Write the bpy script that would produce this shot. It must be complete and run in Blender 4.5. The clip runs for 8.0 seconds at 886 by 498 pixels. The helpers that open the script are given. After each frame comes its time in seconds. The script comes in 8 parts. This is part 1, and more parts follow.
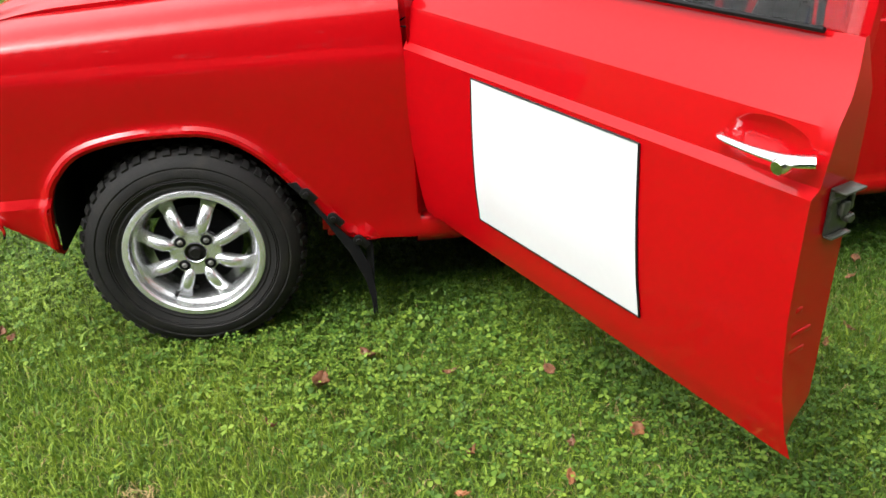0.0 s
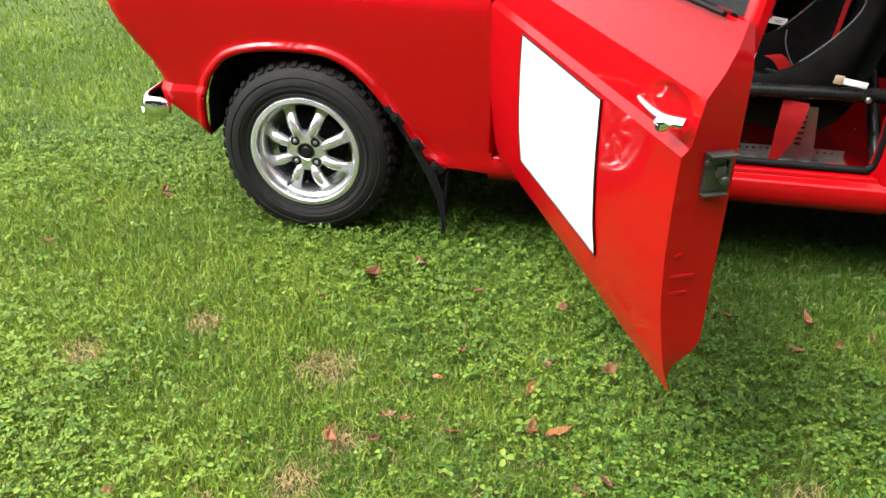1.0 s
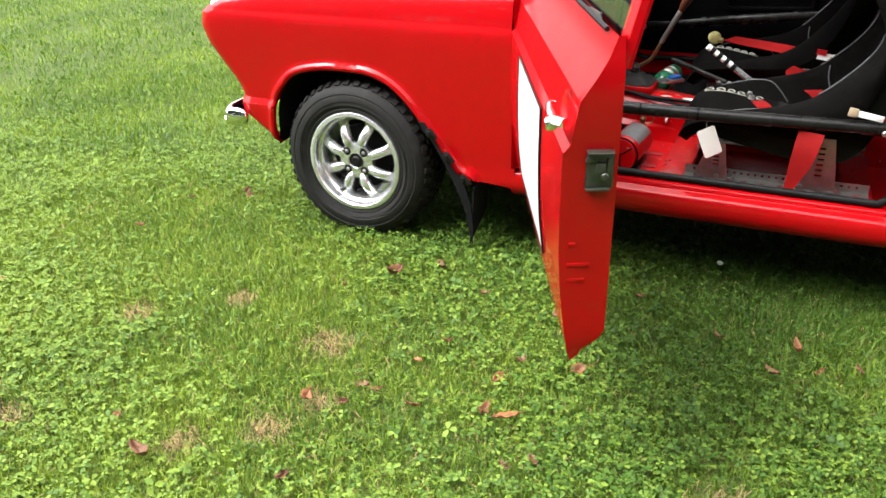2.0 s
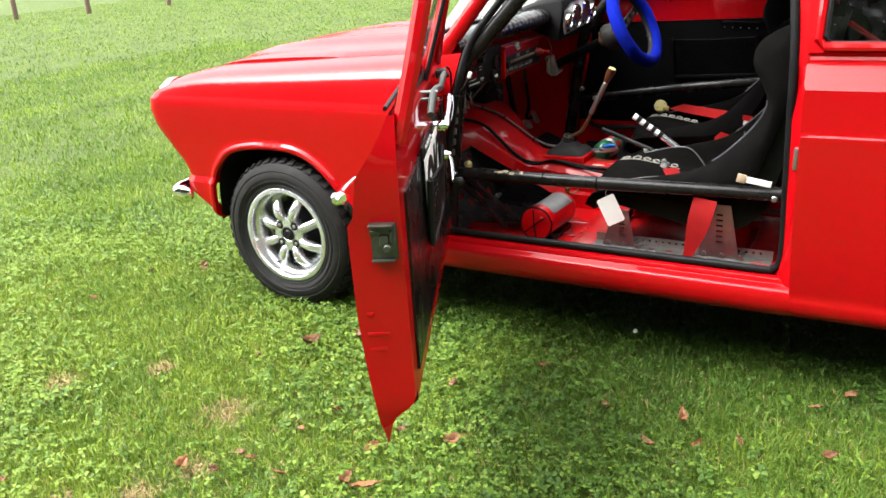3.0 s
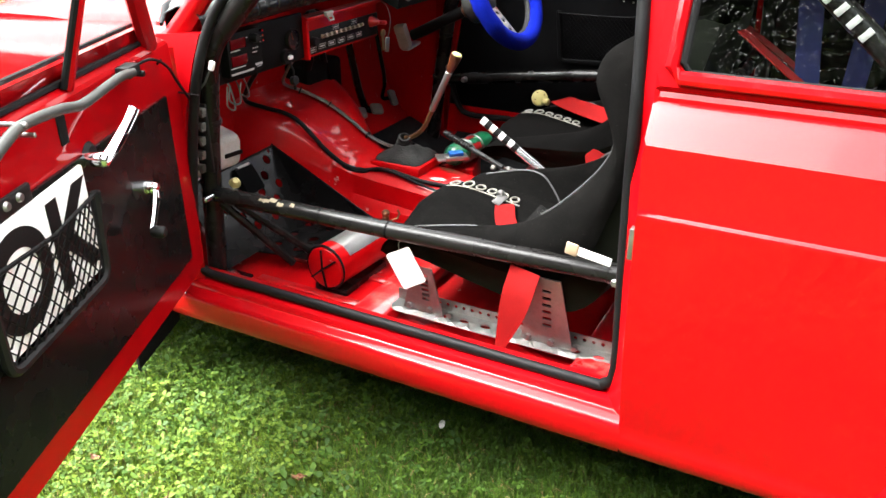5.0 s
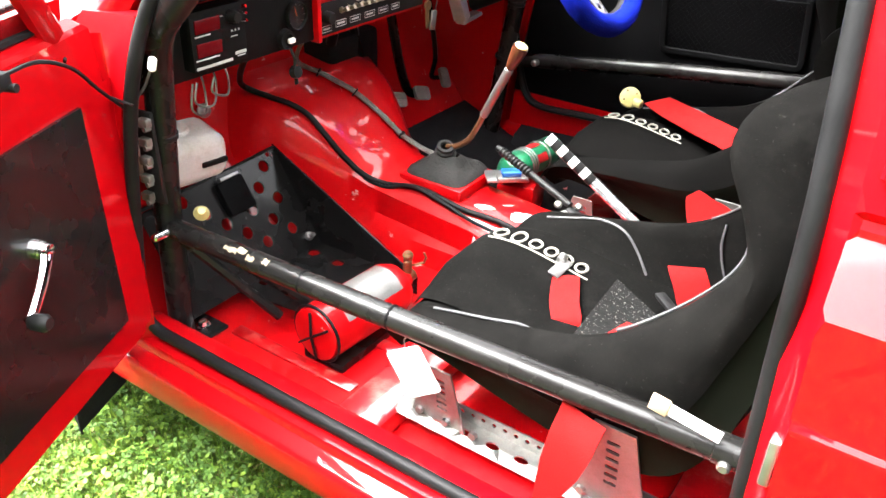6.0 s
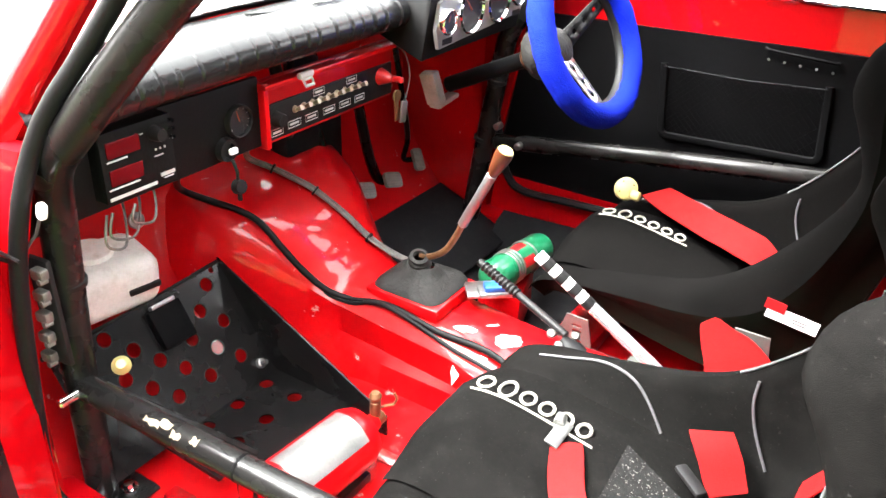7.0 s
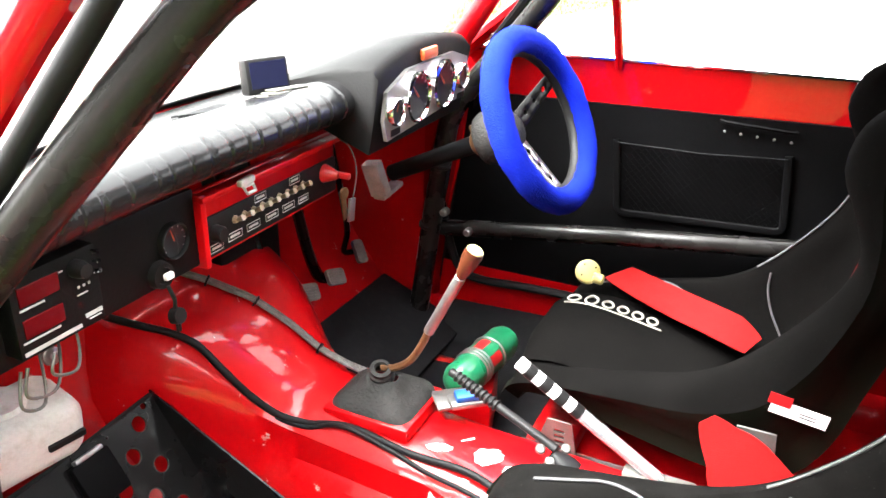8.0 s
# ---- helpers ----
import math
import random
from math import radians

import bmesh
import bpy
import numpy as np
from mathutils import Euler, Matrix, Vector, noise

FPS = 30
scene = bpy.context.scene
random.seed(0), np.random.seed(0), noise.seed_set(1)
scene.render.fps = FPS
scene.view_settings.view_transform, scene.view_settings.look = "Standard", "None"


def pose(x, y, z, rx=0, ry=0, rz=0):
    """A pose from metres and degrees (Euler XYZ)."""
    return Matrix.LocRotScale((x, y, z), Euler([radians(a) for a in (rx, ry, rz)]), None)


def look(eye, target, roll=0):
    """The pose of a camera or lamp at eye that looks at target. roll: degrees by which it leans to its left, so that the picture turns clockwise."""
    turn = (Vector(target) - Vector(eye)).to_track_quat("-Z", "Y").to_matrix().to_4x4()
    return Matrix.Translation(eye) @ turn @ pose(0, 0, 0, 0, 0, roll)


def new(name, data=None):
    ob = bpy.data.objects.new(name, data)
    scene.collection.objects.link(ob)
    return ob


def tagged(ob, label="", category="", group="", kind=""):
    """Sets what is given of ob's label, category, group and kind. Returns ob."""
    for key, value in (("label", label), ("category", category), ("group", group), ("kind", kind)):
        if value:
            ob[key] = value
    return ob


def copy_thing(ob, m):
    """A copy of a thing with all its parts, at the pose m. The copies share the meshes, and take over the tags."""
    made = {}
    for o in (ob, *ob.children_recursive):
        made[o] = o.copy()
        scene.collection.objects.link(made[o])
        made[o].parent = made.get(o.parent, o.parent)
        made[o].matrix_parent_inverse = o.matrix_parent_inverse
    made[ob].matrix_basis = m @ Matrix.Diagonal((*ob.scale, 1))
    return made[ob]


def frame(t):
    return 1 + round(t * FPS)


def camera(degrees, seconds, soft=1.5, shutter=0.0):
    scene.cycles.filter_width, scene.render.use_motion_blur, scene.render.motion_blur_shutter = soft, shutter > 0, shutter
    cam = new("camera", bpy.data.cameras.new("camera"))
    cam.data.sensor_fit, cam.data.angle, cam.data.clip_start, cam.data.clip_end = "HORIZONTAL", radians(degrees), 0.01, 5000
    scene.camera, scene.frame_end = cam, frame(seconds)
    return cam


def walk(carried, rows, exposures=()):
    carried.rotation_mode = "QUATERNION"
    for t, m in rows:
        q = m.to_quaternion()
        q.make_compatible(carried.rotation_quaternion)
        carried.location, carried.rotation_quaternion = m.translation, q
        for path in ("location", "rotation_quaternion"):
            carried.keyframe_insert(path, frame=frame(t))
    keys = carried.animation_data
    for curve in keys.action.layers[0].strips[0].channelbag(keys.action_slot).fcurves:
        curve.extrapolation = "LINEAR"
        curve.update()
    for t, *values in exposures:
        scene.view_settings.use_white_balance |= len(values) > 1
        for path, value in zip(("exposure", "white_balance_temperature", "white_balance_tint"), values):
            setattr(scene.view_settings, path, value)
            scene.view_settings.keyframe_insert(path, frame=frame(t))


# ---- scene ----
cam = camera(57.6, 8.0)
PATH = [
    (0, (0.433, -1.979, 1.281), (0.641, -0.223, 0.347), -2.8),
    (0.5, (0.62, -2.192, 1.272), (0.515, -0.438, 0.318), -1.2),
    (1, (0.917, -2.313, 1.301), (0.58, -0.599, 0.327), 0.7),
    (1.2, (1.04, -2.319, 1.31), (0.607, -0.628, 0.335), 0.6),
    (2.3, (1.586, -2.439, 1.288), (0.747, -0.814, 0.479), -1.3),
    (2.5, (1.698, -2.404, 1.294), (0.798, -0.789, 0.532), -1.7),
    (3, (1.945, -2.226, 1.298), (1.021, -0.602, 0.585), -3.7),
    (3.5, (2.136, -2.022, 1.306), (1.449, -0.309, 0.536), -2.7),
    (4, (2.21, -1.829, 1.293), (1.634, -0.119, 0.432), 1.3),
    (4.5, (2.206, -1.537, 1.305), (1.494, 0.116, 0.431), 1.6),
    (5, (2.051, -1.249, 1.308), (1.212, 0.343, 0.435), 0.0),
    (5.2, (1.968, -1.116, 1.297), (1.106, 0.457, 0.413), -0.2),
    (6.3, (1.758, -0.54, 1.29), (0.799, 0.873, 0.249), 2.3),
    (6.5, (1.725, -0.484, 1.295), (0.769, 0.94, 0.266), 2.0),
    (7, (1.626, -0.39, 1.329), (0.704, 1.108, 0.377), 2.2),
    (7.5, (1.564, -0.317, 1.341), (0.632, 1.23, 0.482), 2.8),
    (8, (1.465, -0.289, 1.332), (0.693, 1.369, 0.523), 1.0),
]
walk(cam, [(t, look(eye, target, roll)) for t, eye, target, roll in PATH], exposures=[(0.0, -0.25), (0.5, -0.1), (1.0, 0.1), (2.5, 0.45), (3.5, 0.75), (4.0, 0.98), (5.2, 1.55), (6.3, 2.65), (6.6, 2.7), (7.0, 2.9), (7.5, 2.84), (8.0, 2.72)])

# ---- world and sun ----
world = bpy.data.worlds.new("sky")
scene.world = world
world.use_nodes = True
wn = world.node_tree.nodes
wl = world.node_tree.links
sky = wn.new("ShaderNodeTexSky")
sky.sky_type, sky.sun_disc = "NISHITA", False
sky.sun_elevation, sky.sun_rotation = radians(54), radians(238)
sky.dust_density, sky.air_density = 4.0, 1.0
soft_sky = wn.new("ShaderNodeHueSaturation")
soft_sky.inputs["Saturation"].default_value = 0.06
wl.new(sky.outputs["Color"], soft_sky.inputs["Color"])
# an overcast sky is brighter overhead than at the horizon
where, up, grade = wn.new("ShaderNodeTexCoord"), wn.new("ShaderNodeSeparateXYZ"), wn.new("ShaderNodeMapRange")
wl.new(where.outputs["Generated"], up.inputs["Vector"])
wl.new(up.outputs["Z"], grade.inputs["Value"])
grade.inputs["From Min"].default_value, grade.inputs["From Max"].default_value = 0.05, 0.9
grade.inputs["To Min"].default_value, grade.inputs["To Max"].default_value = 1.8, 7.0
cloud = wn.new("ShaderNodeMixRGB")
cloud.blend_type, cloud.inputs["Fac"].default_value = "MULTIPLY", 1.0
wl.new(soft_sky.outputs["Color"], cloud.inputs["Color1"])
wl.new(grade.outputs["Result"], cloud.inputs["Color2"])
wl.new(cloud.outputs["Color"], wn["Background"].inputs["Color"])
wn["Background"].inputs["Strength"].default_value = 0.15
sun = new("sun", bpy.data.lights.new("sun", "SUN"))
sun.data.energy, sun.data.angle, sun.data.color = 1.3, radians(60), (1.0, 0.95, 0.88)
SUN_AZ, SUN_EL = radians(238), radians(54)
sun.matrix_world = look((0, 0, 8), (-math.sin(SUN_AZ) * math.cos(SUN_EL), -math.cos(SUN_AZ) * math.cos(SUN_EL), 8 - math.sin(SUN_EL)))

# ---- materials ----
def mat(name, color, rough=0.5, metal=0.0, coat=0.0, var=0.12, scale=6.0, bump=0.0, bscale=150.0, dirt=None, dirt_amount=0.3, spec=0.5, rvar=0.1, random_tint=0.0, lint=0.0, chips=0.0, lint_edge=0.665):
    """A surface with colour varied at two scales, uneven gloss, fine relief and stains of a second colour."""
    m = bpy.data.materials.new(name)
    m.use_nodes = True
    n, l = m.node_tree.nodes, m.node_tree.links
    bs = n["Principled BSDF"]
    tc = n.new("ShaderNodeTexCoord")
    big, small = n.new("ShaderNodeTexNoise"), n.new("ShaderNodeTexNoise")
    big.inputs["Scale"].default_value, small.inputs["Scale"].default_value = scale, scale * 11
    big.inputs["Detail"].default_value, small.inputs["Detail"].default_value = 4, 3
    for t in (big, small):
        l.new(tc.outputs["Object"], t.inputs["Vector"])
    mix = n.new("ShaderNodeMath")
    mix.operation = "MULTIPLY_ADD"
    l.new(small.outputs["Fac"], mix.inputs[0])
    mix.inputs[1].default_value = 0.5
    l.new(big.outputs["Fac"], mix.inputs[2])
    ramp = n.new("ShaderNodeValToRGB")
    ramp.color_ramp.elements[0].position, ramp.color_ramp.elements[1].position = 0.5, 1.0
    ramp.color_ramp.elements[0].color = (*[c * (1 - var) for c in color], 1)
    ramp.color_ramp.elements[1].color = (*[min(1, c * (1 + var)) for c in color], 1)
    l.new(mix.outputs[0], ramp.inputs["Fac"])
    out = ramp.outputs["Color"]
    if random_tint:
        info, hsv = n.new("ShaderNodeObjectInfo"), n.new("ShaderNodeHueSaturation")
        mr = n.new("ShaderNodeMapRange")
        mr.inputs["To Min"].default_value, mr.inputs["To Max"].default_value = 1 - random_tint, 1 + random_tint
        l.new(info.outputs["Random"], mr.inputs["Value"])
        l.new(mr.outputs["Result"], hsv.inputs["Value"])
        l.new(out, hsv.inputs["Color"])
        out = hsv.outputs["Color"]
    if dirt:
        dn = n.new("ShaderNodeTexNoise")
        dn.inputs["Scale"].default_value, dn.inputs["Detail"].default_value, dn.inputs["Roughness"].default_value = scale * 2.3, 8, 0.7
        l.new(tc.outputs["Object"], dn.inputs["Vector"])
        dr = n.new("ShaderNodeMapRange")
        dr.inputs["From Min"].default_value, dr.inputs["From Max"].default_value = 0.5, 0.75
        dr.inputs["To Max"].default_value = dirt_amount
        l.new(dn.outputs["Fac"], dr.inputs["Value"])
        dm = n.new("ShaderNodeMixRGB")
        dm.inputs["Color2"].default_value = (*dirt, 1)
        l.new(dr.outputs["Result"], dm.inputs["Fac"])
        l.new(out, dm.inputs["Color1"])
        out = dm.outputs["Color"]
    for amount, size, edge, shade in ((lint, 210, lint_edge, (0.16, 0.155, 0.145, 1)), (chips, 26, 0.675, (0.5, 0.44, 0.38, 1))):
        if amount:
            fleck, cut, add = n.new("ShaderNodeTexNoise"), n.new("ShaderNodeMapRange"), n.new("ShaderNodeMixRGB")
            fleck.inputs["Scale"].default_value, fleck.inputs["Detail"].default_value, fleck.inputs["Roughness"].default_value = size, 5, 0.62
            l.new(tc.outputs["Object"], fleck.inputs["Vector"])
            cut.inputs["From Min"].default_value, cut.inputs["From Max"].default_value, cut.inputs["To Max"].default_value = edge, edge + 0.03, amount
            l.new(fleck.outputs["Fac"], cut.inputs["Value"])
            add.inputs["Color2"].default_value = shade
            l.new(cut.outputs["Result"], add.inputs["Fac"])
            l.new(out, add.inputs["Color1"])
            out = add.outputs["Color"]
    l.new(out, bs.inputs["Base Color"])
    rr = n.new("ShaderNodeMapRange")
    rr.inputs["To Min"].default_value, rr.inputs["To Max"].default_value = max(0.02, rough - rvar), min(1, rough + rvar)
    l.new(big.outputs["Fac"], rr.inputs["Value"])
    l.new(rr.outputs["Result"], bs.inputs["Roughness"])
    bs.inputs["Metallic"].default_value = metal
    bs.inputs["Specular IOR Level"].default_value = spec
    if coat:
        bs.inputs["Coat Weight"].default_value = coat
        bs.inputs["Coat Roughness"].default_value = 0.04
    if bump:
        bn, bp = n.new("ShaderNodeTexNoise"), n.new("ShaderNodeBump")
        bn.inputs["Scale"].default_value, bn.inputs["Detail"].default_value = bscale, 3
        l.new(tc.outputs["Object"], bn.inputs["Vector"])
        bp.inputs["Strength"].default_value, bp.inputs["Distance"].default_value = bump, 0.01
        l.new(bn.outputs["Fac"], bp.inputs["Height"])
        l.new(bp.outputs["Normal"], bs.inputs["Normal"])
        if coat:
            l.new(bp.outputs["Normal"], bs.inputs["Coat Normal"])
    return m


def glass_mat(name, tint=(0.9, 0.95, 0.93), whiten=0.0, specks=0.0):
    m = bpy.data.materials.new(name)
    m.use_nodes = True
    n, l = m.node_tree.nodes, m.node_tree.links
    n.remove(n["Principled BSDF"])
    tr, gl, mx, fr = n.new("ShaderNodeBsdfTransparent"), n.new("ShaderNodeBsdfGlossy"), n.new("ShaderNodeMixShader"), n.new("ShaderNodeLayerWeight")
    tr.inputs["Color"].default_value, gl.inputs["Roughness"].default_value = (*tint, 1), 0.02
    fr.inputs["Blend"].default_value = 0.5
    steep, share = n.new("ShaderNodeMath"), n.new("ShaderNodeMath")
    steep.operation, share.operation = "POWER", "MULTIPLY_ADD"
    steep.inputs[1].default_value, share.inputs[1].default_value, share.inputs[2].default_value = 4.0, 0.85, 0.04
    l.new(fr.outputs["Facing"], steep.inputs[0])
    l.new(steep.outputs[0], share.inputs[0])
    l.new(share.outputs[0], mx.inputs["Fac"])
    l.new(tr.outputs["BSDF"], mx.inputs[1])
    l.new(gl.outputs["BSDF"], mx.inputs[2])
    out = mx.outputs["Shader"]
    if whiten:
        # a translucent white film of even strength over the pane
        film, veil = n.new("ShaderNodeBsdfTranslucent"), n.new("ShaderNodeMixShader")
        film.inputs["Color"].default_value, veil.inputs["Fac"].default_value = (0.8, 0.8, 0.78, 1), whiten
        l.new(out, veil.inputs[1])
        l.new(film.outputs["BSDF"], veil.inputs[2])
        out = veil.outputs["Shader"]
    if specks:
        # dried spots, thicker in wiped patches
        tc, spot, wipe, cut, amount = (n.new("ShaderNode" + k) for k in ("TexCoord", "TexNoise", "TexNoise", "MapRange", "Math"))
        spot.inputs["Scale"].default_value, spot.inputs["Detail"].default_value, spot.inputs["Roughness"].default_value = 230, 4, 0.6
        wipe.inputs["Scale"].default_value = 7
        cut.inputs["From Min"].default_value, cut.inputs["From Max"].default_value, cut.inputs["To Max"].default_value = 0.60, 0.70, specks
        amount.operation = "MULTIPLY"
        for k in (spot, wipe):
            l.new(tc.outputs["Object"], k.inputs["Vector"])
        l.new(spot.outputs["Fac"], cut.inputs["Value"])
        l.new(cut.outputs["Result"], amount.inputs[0])
        l.new(wipe.outputs["Fac"], amount.inputs[1])
        white, spotted = n.new("ShaderNodeBsdfDiffuse"), n.new("ShaderNodeMixShader")
        white.inputs["Color"].default_value = (0.5, 0.5, 0.48, 1)
        l.new(amount.outputs[0], spotted.inputs["Fac"])
        l.new(out, spotted.inputs[1])
        l.new(white.outputs["BSDF"], spotted.inputs[2])
        out = spotted.outputs["Shader"]
    l.new(out, n["Material Output"].inputs["Surface"])
    return m


RED = mat("red_paint", (0.31, 0.0004, 0.0024), rough=0.5, coat=0.62, var=0.05, scale=3, spec=0.05)
RED.node_tree.nodes["Principled BSDF"].inputs["Coat IOR"].default_value = 1.44
RED.node_tree.nodes["Principled BSDF"].inputs["Coat Roughness"].default_value = 0.035
RED_IN = mat("red_paint_inside", (0.44, 0.0010, 0.003), rough=0.4, coat=0.5, spec=0.15, var=0.08, scale=5, bump=0.10, bscale=16, dirt=(0.1856, 0.058, 0.0464), dirt_amount=0.12, chips=0.55)
WORN_RED = mat("worn_red_paint", (0.38, 0.0010, 0.0035), rough=0.3, coat=0.9, var=0.06, scale=9, bump=0.06, bscale=30, dirt=(0.40, 0.30, 0.24), dirt_amount=0.45)
WHITE = mat("white_sticker", (0.52, 0.52, 0.525), rough=0.35, var=0.02, dirt=(0.5, 0.5, 0.485), dirt_amount=0.25)
CHROME = mat("chrome", (0.85, 0.85, 0.86), rough=0.07, metal=1.0, var=0.03, rvar=0.04)
STEEL = mat("bare_steel", (0.30, 0.295, 0.285), rough=0.36, metal=0.9, var=0.12, bump=0.03, bscale=300)
ZINC = mat("dull_zinc", (0.16, 0.16, 0.145), rough=0.5, metal=0.8, var=0.3, scale=30, bump=0.1, bscale=120, dirt=(0.12, 0.10, 0.07), dirt_amount=0.6)
ALLOY = mat("silver_alloy", (0.62, 0.63, 0.64), rough=0.24, metal=0.75, var=0.08, scale=14, bump=0.03, bscale=260, dirt=(0.33, 0.31, 0.28), dirt_amount=0.35)
RUBBER = mat("tyre_rubber", (0.00754, 0.00725, 0.00696), rough=0.72, var=0.3, scale=10, bump=0.12, bscale=180, dirt=(0.0232, 0.02088, 0.01624), dirt_amount=0.6, spec=0.25)
SEAL = mat("seal_rubber", (0.0055, 0.0055, 0.0058), rough=0.5, var=0.2, scale=20, bump=0.05, spec=0.12)
BLACK = mat("black_paint", (0.005, 0.0047, 0.0047), rough=0.27, coat=0.08, var=0.2, scale=12, bump=0.03, bscale=60, dirt=(0.029, 0.0232, 0.0203), dirt_amount=0.08, spec=0.18)
MATT = mat("matt_black", (0.0058, 0.0058, 0.00638), rough=0.75, var=0.25, scale=12, bump=0.1, bscale=220, dirt=(0.022, 0.020, 0.018), dirt_amount=0.35, spec=0.1)
SCREEN = mat("blue_grey_screen", (0.005, 0.006, 0.022), rough=0.35, var=0.1, spec=0.15)
# driver's seat brackets: the rail metal toned down for their dim spot
SHADED_ALLOY = mat("shaded_alloy", (0.13, 0.13, 0.12), rough=0.5, metal=0.6, var=0.2, scale=20)
TRIM = mat("black_trim_board", (0.0020, 0.0020, 0.0022), rough=0.62, var=0.25, scale=10, bump=0.06, bscale=160, spec=0.04)
CAGE = mat("satin_black_tube", (0.0080, 0.0076, 0.0072), rough=0.27, var=0.25, scale=14, bump=0.05, bscale=200, spec=0.17)
COARSE = mat("coarse_black_cloth", (0.010, 0.0098, 0.0095), rough=0.95, var=0.3, scale=60, bump=0.5, bscale=500, spec=0.03, lint=0.55, lint_edge=0.60)
SHELL = mat("olive_shell", (0.0026, 0.0032, 0.0017), rough=0.7, spec=0.06, var=0.2, scale=12)
VINYL = mat("black_vinyl", (0.00696, 0.00696, 0.00696), rough=0.55, var=0.25, scale=8, bump=0.12, bscale=240, dirt=(0.029, 0.0261, 0.0232), dirt_amount=0.3, spec=0.25)
# driver's velour: same cloth as the dusty one, darkened for its shaded seat
SHADED_CLOTH = mat("shaded_black_velour", (0.0023, 0.0021, 0.0020), rough=0.95, var=0.3, scale=14, bump=0.10, bscale=900, dirt=(0.005, 0.0046, 0.0042), dirt_amount=0.3, spec=0.02, lint=0.06)
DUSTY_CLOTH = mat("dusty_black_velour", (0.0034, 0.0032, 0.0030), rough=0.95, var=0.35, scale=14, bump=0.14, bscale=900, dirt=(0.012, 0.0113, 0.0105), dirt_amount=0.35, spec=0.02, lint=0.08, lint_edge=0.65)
PIPING = mat("grey_piping", (0.045, 0.045, 0.047), rough=0.6, var=0.1, scale=40)
DULL_TUBE = mat("dull_grey_tube", (0.055, 0.057, 0.052), rough=0.45, metal=0.4, var=0.25, scale=30, bump=0.06, bscale=200)
RAIL = mat("dull_aluminium_rail", (0.25, 0.245, 0.235), rough=0.45, metal=0.9, var=0.15, scale=30, dirt=(0.16, 0.13, 0.10), dirt_amount=0.4)
BARE = mat("pale_bare_metal", (0.42, 0.41, 0.39), rough=0.5, metal=0.3, var=0.2, scale=30, dirt=(0.2, 0.18, 0.15), dirt_amount=0.4)
FLAKED = mat("flaked_paint", (0.62, 0.55, 0.50), rough=0.5, var=0.2, scale=40, bump=0.3, bscale=180, dirt=(0.45, 0.03, 0.03), dirt_amount=0.7)
LOGO = mat("cream_embroidery", (0.22, 0.21, 0.175), rough=0.8, var=0.08, scale=60, bump=0.1, bscale=700)
WEB = mat("red_webbing", (0.18, 0.003, 0.003), rough=0.75, var=0.12, scale=30, bump=0.2, bscale=600, spec=0.12)
BLUE = mat("blue_terry", (0.0035, 0.0115, 0.27), rough=0.95, var=0.14, scale=20, bump=0.4, bscale=320, spec=0.05)
DASH = mat("dash_vinyl", (0.008, 0.008, 0.0082), rough=0.24, var=0.3, scale=16, bump=0.05, bscale=120, rvar=0.06, spec=0.28)
PLASTIC = mat("black_plastic", (0.0062, 0.0060, 0.0060), rough=0.5, spec=0.2, var=0.15, scale=30, bump=0.05, bscale=300)
MILKY = mat("milky_plastic", (0.60, 0.58, 0.54), rough=0.4, var=0.12, scale=18, bump=0.08, bscale=60, dirt=(0.30, 0.25, 0.18), dirt_amount=0.5)
LABEL = mat("pale_print", (0.36, 0.36, 0.35), rough=0.5, var=0.03)
PAPER = mat("white_card", (0.82, 0.82, 0.80), rough=0.6, var=0.03, dirt=(0.6, 0.58, 0.52), dirt_amount=0.2)
WOOD = mat("varnished_wood", (0.042, 0.011, 0.004), rough=0.3, coat=0.4, var=0.3, scale=30)
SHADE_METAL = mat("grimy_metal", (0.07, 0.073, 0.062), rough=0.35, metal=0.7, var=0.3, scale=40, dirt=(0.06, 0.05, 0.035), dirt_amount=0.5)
PAD = mat("worn_grey_rubber", (0.17, 0.165, 0.145), rough=0.6, var=0.25, scale=50, bump=0.2, bscale=400, dirt=(0.05, 0.045, 0.04), dirt_amount=0.5)
BRASS = mat("rusty_lever", (0.17, 0.085, 0.04), rough=0.45, metal=0.7, var=0.3, scale=40)
YELLOW = mat("cream_yellow", (0.4176, 0.3596, 0.1276), rough=0.45, var=0.06)
GREEN = mat("green_paint", (0.0058, 0.1276, 0.0522), rough=0.3, coat=0.4, var=0.12, scale=20, dirt=(0.145, 0.174, 0.145), dirt_amount=0.3)
BLUEPL = mat("blue_plastic", (0.0116, 0.0928, 0.348), rough=0.35, var=0.1)
REDPL = mat("red_plastic", (0.319, 0.00696, 0.0087), rough=0.4, var=0.1)
AMBER = mat("amber_plastic", (0.348, 0.058, 0.0116), rough=0.4, var=0.1)
DIAL = mat("dial_face", (0.0116, 0.0116, 0.01276), rough=0.4, var=0.1)
DISPLAY = mat("dark_red_display", (0.075, 0.0019, 0.0037), rough=0.25, spec=0.3, var=0.1)
FOIL = mat("brushed_label", (0.25, 0.245, 0.235), rough=0.36, metal=0.6, var=0.15, scale=20)
FASCIA = mat("matt_black_fascia", (0.0036, 0.0034, 0.0034), rough=0.6, var=0.25, scale=14, bump=0.06, bscale=220, spec=0.10)
PALE_BRASS = mat("pale_brass", (0.30, 0.25, 0.17), rough=0.4, metal=0.6, var=0.2, scale=60)
